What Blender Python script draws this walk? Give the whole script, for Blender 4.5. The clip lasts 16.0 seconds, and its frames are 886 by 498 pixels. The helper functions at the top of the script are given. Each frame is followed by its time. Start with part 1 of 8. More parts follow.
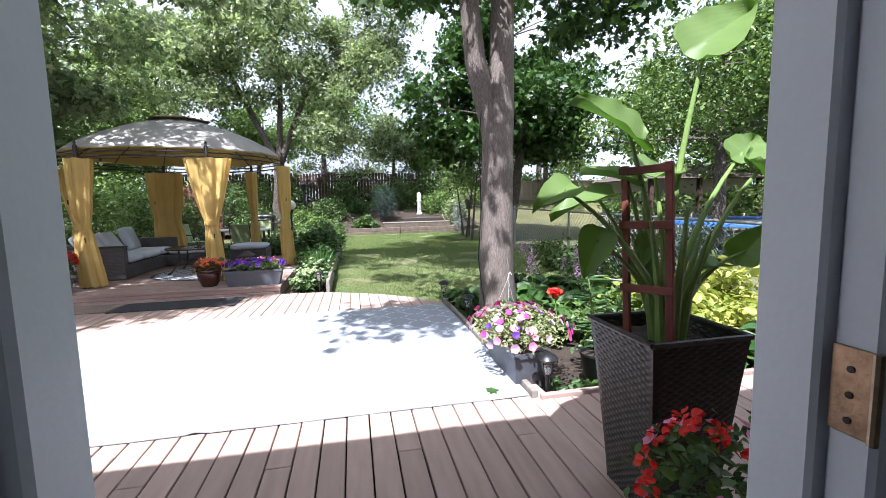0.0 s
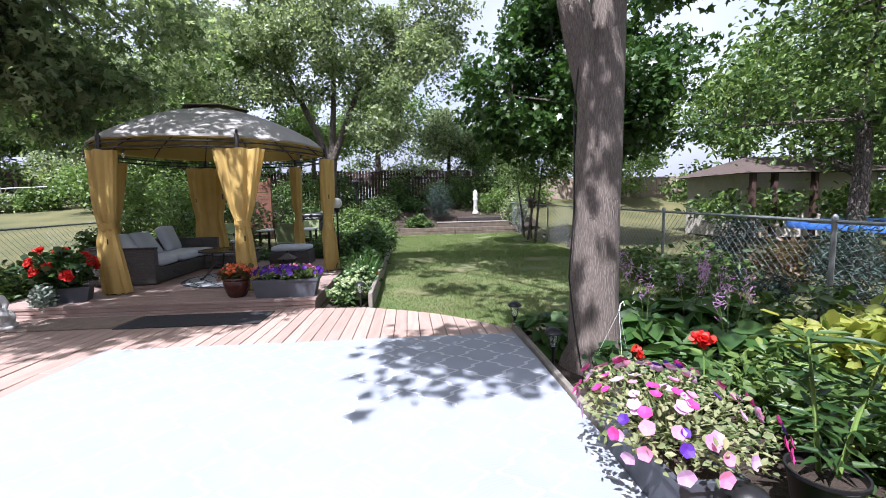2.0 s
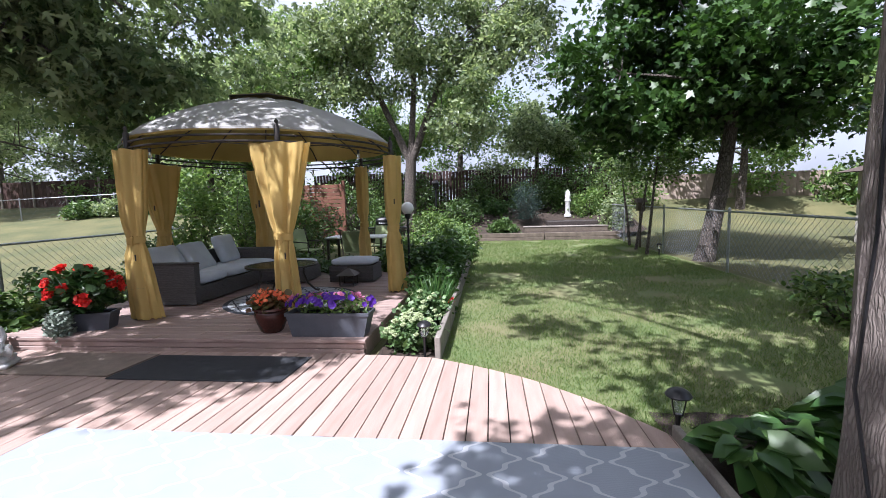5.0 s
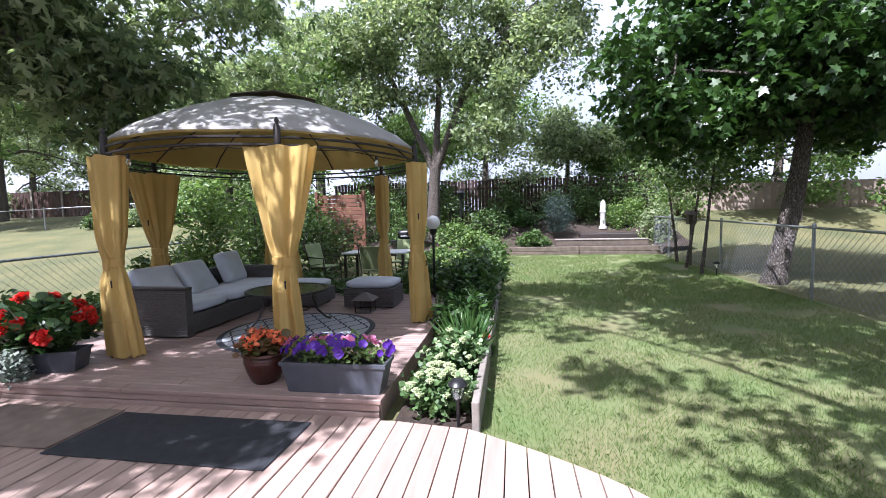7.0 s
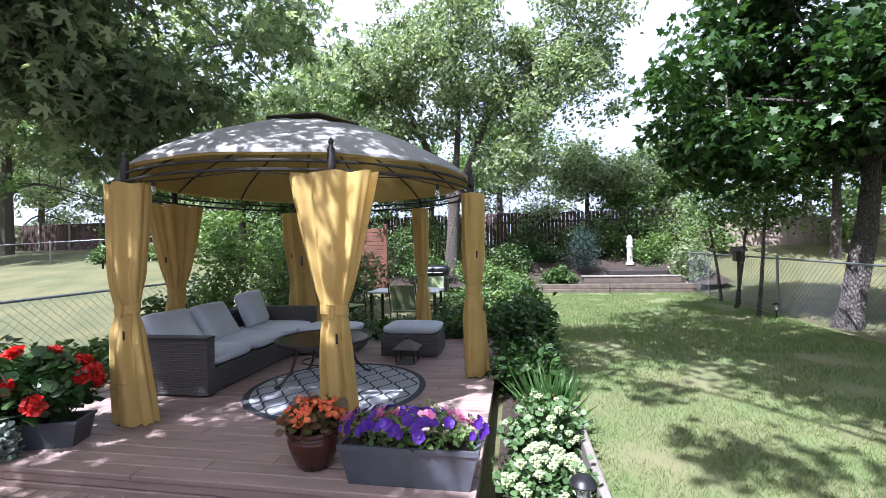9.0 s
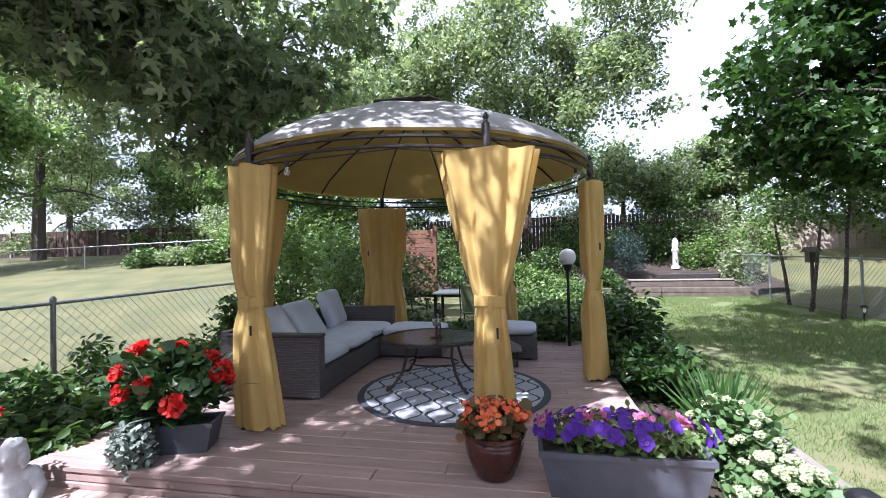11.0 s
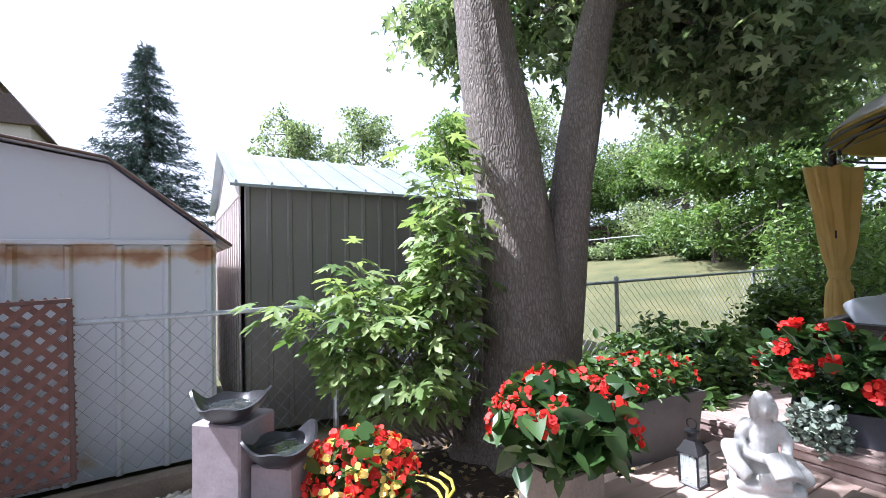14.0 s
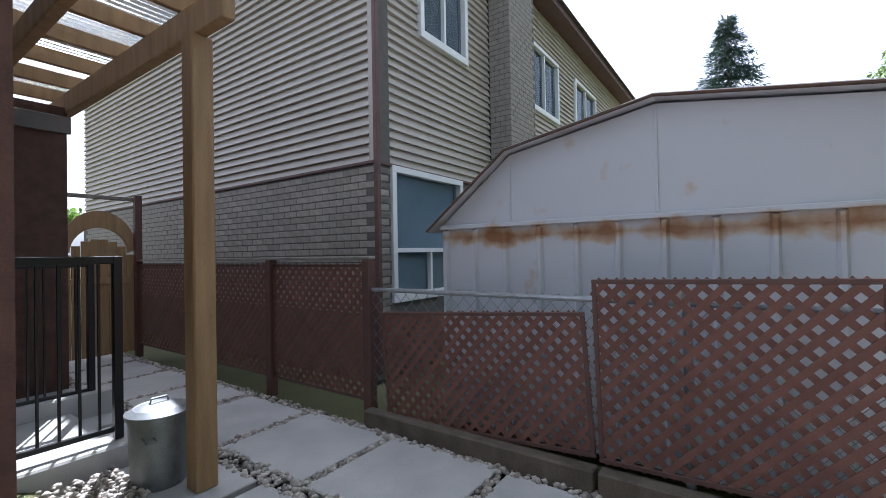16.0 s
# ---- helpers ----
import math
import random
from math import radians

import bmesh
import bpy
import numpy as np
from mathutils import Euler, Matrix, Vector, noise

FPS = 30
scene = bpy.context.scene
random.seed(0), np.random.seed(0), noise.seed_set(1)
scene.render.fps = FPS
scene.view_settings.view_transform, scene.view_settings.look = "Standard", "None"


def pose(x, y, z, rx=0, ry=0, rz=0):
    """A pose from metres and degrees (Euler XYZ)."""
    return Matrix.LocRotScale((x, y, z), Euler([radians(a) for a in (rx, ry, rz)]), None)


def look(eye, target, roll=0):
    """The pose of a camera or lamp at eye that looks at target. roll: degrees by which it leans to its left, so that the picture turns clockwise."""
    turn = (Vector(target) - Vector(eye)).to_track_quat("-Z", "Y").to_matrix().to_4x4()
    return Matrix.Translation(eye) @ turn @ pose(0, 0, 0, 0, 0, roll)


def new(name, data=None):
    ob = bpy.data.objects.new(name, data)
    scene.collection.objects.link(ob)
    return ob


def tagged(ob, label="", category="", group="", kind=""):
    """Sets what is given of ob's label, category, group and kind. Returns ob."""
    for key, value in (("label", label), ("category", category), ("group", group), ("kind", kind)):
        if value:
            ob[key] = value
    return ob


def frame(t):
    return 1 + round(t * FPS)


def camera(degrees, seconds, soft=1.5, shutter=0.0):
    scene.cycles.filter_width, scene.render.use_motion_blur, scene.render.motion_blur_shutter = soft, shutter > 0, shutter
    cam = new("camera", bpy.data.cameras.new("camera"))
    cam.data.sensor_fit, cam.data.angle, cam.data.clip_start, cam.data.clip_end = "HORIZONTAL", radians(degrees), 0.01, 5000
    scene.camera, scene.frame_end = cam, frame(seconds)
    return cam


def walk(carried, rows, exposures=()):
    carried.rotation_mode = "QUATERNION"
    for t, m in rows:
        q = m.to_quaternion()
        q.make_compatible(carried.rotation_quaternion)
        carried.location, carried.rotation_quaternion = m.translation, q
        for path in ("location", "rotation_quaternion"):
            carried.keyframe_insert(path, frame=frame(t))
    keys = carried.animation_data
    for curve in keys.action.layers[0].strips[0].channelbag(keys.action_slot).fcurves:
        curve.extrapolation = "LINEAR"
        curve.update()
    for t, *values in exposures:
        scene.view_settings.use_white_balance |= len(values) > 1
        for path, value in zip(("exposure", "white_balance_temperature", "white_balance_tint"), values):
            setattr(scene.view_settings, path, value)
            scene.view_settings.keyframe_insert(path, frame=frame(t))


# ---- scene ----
cam = camera(91.2, 16.0, 0.7)
METRES, EYE, TILT, LEAN, TURN = 10.0, 1.38, 0.0, 0.0, -11.6
ROWS = [
    (0.0, 0.0, 0.0, 0.0, -0.13, -6.15, 1.24),
    (0.5, 0.0023, 0.0374, -0.0013, 1.21, -6.28, 1.23),
    (1.0, 0.0007, 0.0653, -0.0022, 3.29, -6.06, 1.26),
    (1.5, -0.0101, 0.1052, -0.0047, 4.73, -6.3, 1.13),
    (2.0, -0.0194, 0.14, -0.0018, 6.93, -6.15, 1.16),
    (2.5, -0.0224, 0.1741, -0.0006, 9.3, -6.14, 1.3),
    (3.0, -0.0251, 0.2025, 0.0009, 11.79, -5.97, 1.4),
    (3.5, -0.0347, 0.2333, 0.0016, 13.79, -5.99, 1.36),
    (4.0, -0.0417, 0.2614, 0.0031, 15.52, -5.94, 1.42),
    (6.5, -0.0885, 0.3977, 0.0122, 19.97, -5.35, 1.49),
    (7.0, -0.1026, 0.4164, 0.0156, 20.73, -4.63, 1.39),
    (7.5, -0.1219, 0.4315, 0.0196, 20.97, -3.55, 1.35),
    (8.0, -0.1393, 0.4422, 0.0213, 20.92, -2.23, 1.36),
    (8.5, -0.164, 0.4552, 0.0223, 21.02, -1.01, 1.27),
    (11.0, -0.3142, 0.4511, 0.0066, 22.29, 0.92, 1.26),
    (11.5, -0.3423, 0.4386, 0.0036, 23.95, 1.11, 1.27),
    (12.0, -0.3676, 0.4232, 0.0014, 27.0, 1.08, 1.33),
    (12.5, -0.394, 0.4107, -0.0024, 33.79, 1.01, 1.48),
    (13.0, -0.4131, 0.3914, -0.0042, 43.38, 1.29, 1.58),
    (13.5, -0.4309, 0.3545, -0.007, 55.92, 1.72, 1.42),
    (14.0, -0.4405, 0.3206, -0.0071, 69.96, 1.91, 1.36),
    (14.5, -0.4583, 0.2877, -0.0087, 86.04, 1.53, 1.23),
    (15.0, -0.4714, 0.2569, -0.0081, 102.78, 1.37, 1.24),
    (15.5, -0.4851, 0.2217, -0.0102, 119.81, 1.23, 1.11),
    (16.0, -0.4998, 0.1886, -0.0084, 136.54, 0.56, 1.03),
]
walk(cam, [(t, pose(0, 0, EYE, TILT, LEAN, TURN) @ pose(METRES * x, METRES * y, METRES * z, 90 + pitch, roll, yaw)) for t, x, y, z, yaw, pitch, roll in ROWS],
     [(0.0, 1.6, 5650, 17), (2.0, 1.2, 5650, 20), (4.0, 1.15, 5600, 19), (6.5, 1.4, 5550, 22), (8.5, 1.62, 5350, 21), (12.0, 1.62, 5400, 23), (13.5, 1.82, 5400, 19), (14.5, 1.4, 5450, 16), (16.0, 1.42, 5400, 13)])

# ---- world, sun ----
TO_SUN = Vector((-0.27, -0.47, 0.84)).normalized()
world = bpy.data.worlds.new("sky")
scene.world = world
world.use_nodes = True
wn = world.node_tree
sky = wn.nodes.new("ShaderNodeTexSky")
sky.sky_type, sky.sun_disc = "NISHITA", False
sky.sun_elevation = math.asin(TO_SUN.z)
sky.sun_rotation = math.atan2(TO_SUN.x, TO_SUN.y)
sky.air_density, sky.dust_density, sky.ozone_density = 0.8, 8.0, 0.6
# thin bright summer haze over the blue
haze = wn.nodes.new("ShaderNodeMix")
haze.data_type = "RGBA"
hn = wn.nodes.new("ShaderNodeTexNoise")
hn.inputs["Scale"].default_value, hn.inputs["Detail"].default_value = 2.2, 5
hr = wn.nodes.new("ShaderNodeMapRange")
hr.inputs["From Min"].default_value, hr.inputs["From Max"].default_value = 0.3, 0.6
hr.inputs["To Min"].default_value, hr.inputs["To Max"].default_value = 0.45, 0.95
hc = wn.nodes.new("ShaderNodeTexCoord")
wn.links.new(hc.outputs["Generated"], hn.inputs[0])
wn.links.new(hn.outputs[0], hr.inputs[0])
wn.links.new(hr.outputs[0], haze.inputs[0])
wn.links.new(sky.outputs[0], haze.inputs[6])
haze.inputs[7].default_value = (3.3, 3.4, 3.5, 1)
wn.links.new(haze.outputs[2], wn.nodes["Background"].inputs[0])
wn.nodes["Background"].inputs[1].default_value = 0.145
sun = new("sun", bpy.data.lights.new("sun", "SUN"))
sun.data.energy, sun.data.angle, sun.data.color = 4.7, radians(0.6), (1.0, 0.95, 0.87)
sun.matrix_world = look((0, 0, 30), Vector((0, 0, 30)) - TO_SUN)

rng = np.random.default_rng(7)


# ---- materials ----
def nodes_of(name):
    m = bpy.data.materials.new(name)
    m.use_nodes = True
    nt = m.node_tree
    return m, nt, nt.nodes["Principled BSDF"]


def surf(name, a, b=None, rough=0.7, scale=8.0, fine=60.0, bump=0.15, metal=0.0, stretch=(1, 1, 1), spread=0.0, trans=0.0, detail=0.012):
    """A surface of two tones: coarse stains, fine grain, fine relief, a spread of tone from piece to piece, some light let through."""
    m, nt, p = nodes_of(name)
    N, L = nt.nodes, nt.links
    b = b or tuple(c * 0.72 for c in a)
    co = N.new("ShaderNodeTexCoord")
    mp = N.new("ShaderNodeMapping")
    mp.inputs["Scale"].default_value = stretch
    L.new(co.outputs["Object"], mp.inputs[0])
    n1, n2 = N.new("ShaderNodeTexNoise"), N.new("ShaderNodeTexNoise")
    n1.inputs["Scale"].default_value, n1.inputs["Detail"].default_value = scale, 5
    n2.inputs["Scale"].default_value, n2.inputs["Detail"].default_value = fine, 3
    L.new(mp.outputs[0], n1.inputs[0])
    L.new(mp.outputs[0], n2.inputs[0])
    add = N.new("ShaderNodeMath")
    add.operation = "MULTIPLY_ADD"
    L.new(n2.outputs[0], add.inputs[0])
    add.inputs[1].default_value = 0.45
    L.new(n1.outputs[0], add.inputs[2])
    r = N.new("ShaderNodeMapRange")
    r.inputs["From Min"].default_value, r.inputs["From Max"].default_value = 0.5, 0.95
    L.new(add.outputs[0], r.inputs[0])
    mix = N.new("ShaderNodeMix")
    mix.data_type = "RGBA"
    L.new(r.outputs[0], mix.inputs[0])
    mix.inputs[6].default_value, mix.inputs[7].default_value = (*a, 1), (*b, 1)
    col = mix.outputs[2]
    if spread:
        oi = N.new("ShaderNodeObjectInfo")
        hs = N.new("ShaderNodeHueSaturation")
        mr = N.new("ShaderNodeMapRange")
        mr.inputs["To Min"].default_value, mr.inputs["To Max"].default_value = 1 - spread, 1 + spread
        L.new(oi.outputs["Random"], mr.inputs[0])
        L.new(mr.outputs[0], hs.inputs["Value"])
        L.new(col, hs.inputs["Color"])
        col = hs.outputs[0]
    L.new(col, p.inputs["Base Color"])
    p.inputs["Roughness"].default_value, p.inputs["Metallic"].default_value = rough, metal
    if bump:
        bp = N.new("ShaderNodeBump")
        bp.inputs["Strength"].default_value, bp.inputs["Distance"].default_value = bump, detail
        L.new(add.outputs[0], bp.inputs["Height"])
        L.new(bp.outputs[0], p.inputs["Normal"])
    if trans:
        t = N.new("ShaderNodeBsdfTranslucent")
        L.new(col, t.inputs[0])
        ms = N.new("ShaderNodeMixShader")
        ms.inputs[0].default_value = trans
        L.new(p.outputs[0], ms.inputs[1])
        L.new(t.outputs[0], ms.inputs[2])
        L.new(ms.outputs[0], N["Material Output"].inputs[0])
    return m


def leafy(name, a, b, rough=0.45, trans=0.35, glow=(1.12, 1.18, 0.72)):
    """Leaves: a tone of their own for each, with light let through."""
    m, nt, p = nodes_of(name)
    N, L = nt.nodes, nt.links
    g = N.new("ShaderNodeNewGeometry")
    mix = N.new("ShaderNodeMix")
    mix.data_type = "RGBA"
    L.new(g.outputs["Random Per Island"], mix.inputs[0])
    mix.inputs[6].default_value, mix.inputs[7].default_value = (*a, 1), (*b, 1)
    L.new(mix.outputs[2], p.inputs["Base Color"])
    p.inputs["Roughness"].default_value = rough
    t = N.new("ShaderNodeBsdfTranslucent")
    tint = N.new("ShaderNodeMix")
    tint.data_type, tint.blend_type = "RGBA", "MULTIPLY"
    tint.inputs[0].default_value = 1.0
    L.new(mix.outputs[2], tint.inputs[6])
    tint.inputs[7].default_value = (*glow, 1)
    L.new(tint.outputs[2], t.inputs[0])
    ms = N.new("ShaderNodeMixShader")
    ms.inputs[0].default_value = trans
    L.new(p.outputs[0], ms.inputs[1])
    L.new(t.outputs[0], ms.inputs[2])
    L.new(ms.outputs[0], N["Material Output"].inputs[0])
    return m


def barky(name, ridge, crack, pale, cell, tall, depth, spots=0.0):
    """Bark: long plates parted by dark cracks, blotches of paler grey, and specks of lichen."""
    m, nt, p = nodes_of(name)
    N, L = nt.nodes, nt.links
    co = N.new("ShaderNodeTexCoord")
    warp = N.new("ShaderNodeTexNoise")
    warp.inputs["Scale"].default_value, warp.inputs["Detail"].default_value = 5.0, 4
    L.new(co.outputs["Object"], warp.inputs[0])
    off = N.new("ShaderNodeVectorMath")
    off.operation = "MULTIPLY_ADD"
    L.new(warp.outputs["Color"], off.inputs[0])
    off.inputs[1].default_value = (0.07, 0.07, 0.16)
    L.new(co.outputs["Object"], off.inputs[2])
    mp = N.new("ShaderNodeMapping")
    mp.inputs["Scale"].default_value = (1, 1, tall)
    L.new(off.outputs[0], mp.inputs[0])
    vo = N.new("ShaderNodeTexVoronoi")
    vo.feature = "DISTANCE_TO_EDGE"
    vo.inputs["Scale"].default_value = cell
    L.new(mp.outputs[0], vo.inputs["Vector"])
    edge = N.new("ShaderNodeMapRange")
    edge.inputs["From Max"].default_value = 0.32
    L.new(vo.outputs["Distance"], edge.inputs[0])
    fine = N.new("ShaderNodeTexNoise")
    fine.inputs["Scale"].default_value, fine.inputs["Detail"].default_value = 45, 5
    L.new(mp.outputs[0], fine.inputs[0])
    coarse = N.new("ShaderNodeTexNoise")
    coarse.inputs["Scale"].default_value, coarse.inputs["Detail"].default_value = 2.6, 6
    L.new(co.outputs["Object"], coarse.inputs[0])
    blot = N.new("ShaderNodeMapRange")
    blot.inputs["From Min"].default_value, blot.inputs["From Max"].default_value = 0.42, 0.68
    L.new(coarse.outputs[0], blot.inputs[0])
    tone = N.new("ShaderNodeMix")
    tone.data_type = "RGBA"
    L.new(blot.outputs[0], tone.inputs[0])
    tone.inputs[6].default_value, tone.inputs[7].default_value = (*ridge, 1), (*pale, 1)
    hgt = N.new("ShaderNodeMath")
    hgt.operation = "MULTIPLY_ADD"
    L.new(fine.outputs[0], hgt.inputs[0])
    hgt.inputs[1].default_value = 0.7
    L.new(edge.outputs[0], hgt.inputs[2])
    cov = N.new("ShaderNodeMapRange")
    cov.inputs["From Min"].default_value, cov.inputs["From Max"].default_value = 0.35, 1.05
    L.new(hgt.outputs[0], cov.inputs[0])
    mix = N.new("ShaderNodeMix")
    mix.data_type = "RGBA"
    L.new(cov.outputs[0], mix.inputs[0])
    mix.inputs[6].default_value = (*crack, 1)
    L.new(tone.outputs[2], mix.inputs[7])
    col = mix.outputs[2]
    if spots:
        dot = N.new("ShaderNodeTexVoronoi")
        dot.inputs["Scale"].default_value = 17.0
        L.new(co.outputs["Object"], dot.inputs["Vector"])
        on = N.new("ShaderNodeMapRange")
        on.inputs["From Min"].default_value, on.inputs["From Max"].default_value = spots, spots * 0.55
        L.new(dot.outputs["Distance"], on.inputs[0])
        dots = N.new("ShaderNodeMix")
        dots.data_type = "RGBA"
        L.new(on.outputs[0], dots.inputs[0])
        L.new(col, dots.inputs[6])
        dots.inputs[7].default_value = (0.34, 0.34, 0.29, 1)
        col = dots.outputs[2]
    L.new(col, p.inputs["Base Color"])
    p.inputs["Roughness"].default_value = 0.9
    bp = N.new("ShaderNodeBump")
    bp.inputs["Strength"].default_value, bp.inputs["Distance"].default_value = 0.9, depth
    L.new(hgt.outputs[0], bp.inputs["Height"])
    L.new(bp.outputs[0], p.inputs["Normal"])
    return m


def trellis(name, ground, line, period, tall, amp, width, lobes=0.0, rim=None, radius=0.0):
    """A woven rug printed with rows of rounded ogee shapes."""
    m, nt, p = nodes_of(name)
    N, L = nt.nodes, nt.links

    def op(kind, a, b=None, c=None):
        n = N.new("ShaderNodeMath")
        n.operation = kind
        for i, v in enumerate((a, b, c)):
            if v is None:
                continue
            if isinstance(v, (int, float)):
                n.inputs[i].default_value = v
            else:
                L.new(v, n.inputs[i])
        return n.outputs[0]

    co = N.new("ShaderNodeTexCoord")
    xyz = N.new("ShaderNodeSeparateXYZ")
    L.new(co.outputs["Object"], xyz.inputs[0])
    u = op("PINGPONG", op("ADD", op("DIVIDE", xyz.outputs[0], period), 40.0), 1.0)
    v = op("MULTIPLY", xyz.outputs[1], 2 * math.pi / tall)
    wave = op("MULTIPLY", op("COSINE", v), amp)
    if lobes:
        wave = op("ADD", wave, op("MULTIPLY", op("COSINE", op("MULTIPLY", v, 3.0)), lobes))
    gap = op("ABSOLUTE", op("SUBTRACT", op("SUBTRACT", u, 0.5), wave))
    on = op("LESS_THAN", gap, width)
    if rim:
        rad = op("SQRT", op("ADD", op("MULTIPLY", xyz.outputs[0], xyz.outputs[0]), op("MULTIPLY", xyz.outputs[1], xyz.outputs[1])))
        on = op("MAXIMUM", on, op("GREATER_THAN", rad, radius))
    mix = N.new("ShaderNodeMix")
    mix.data_type = "RGBA"
    L.new(on, mix.inputs[0])
    mix.inputs[6].default_value, mix.inputs[7].default_value = (*ground, 1), (*line, 1)
    n = N.new("ShaderNodeTexNoise")
    n.inputs["Scale"].default_value = 3.0
    L.new(co.outputs["Object"], n.inputs[0])
    hs = N.new("ShaderNodeHueSaturation")
    mr = N.new("ShaderNodeMapRange")
    mr.inputs["To Min"].default_value, mr.inputs["To Max"].default_value = 0.88, 1.1
    L.new(n.outputs[0], mr.inputs[0])
    L.new(mr.outputs[0], hs.inputs["Value"])
    L.new(mix.outputs[2], hs.inputs["Color"])
    L.new(hs.outputs[0], p.inputs["Base Color"])
    p.inputs["Roughness"].default_value = 0.85
    w = N.new("ShaderNodeTexWave")
    w.inputs["Scale"].default_value, w.inputs["Distortion"].default_value = 60, 1
    L.new(co.outputs["Object"], w.inputs[0])
    bp = N.new("ShaderNodeBump")
    bp.inputs["Strength"].default_value, bp.inputs["Distance"].default_value = 0.2, 0.003
    L.new(w.outputs[0], bp.inputs["Height"])
    L.new(bp.outputs[0], p.inputs["Normal"])
    return m


def glass(name, tint=(0.9, 0.95, 0.95), rough=0.02, through_=0.85):
    m, nt, p = nodes_of(name)
    p.inputs["Base Color"].default_value = (*tint, 1)
    p.inputs["Roughness"].default_value = rough
    p.inputs["Transmission Weight"].default_value = through_
    p.inputs["IOR"].default_value = 1.3
    return m


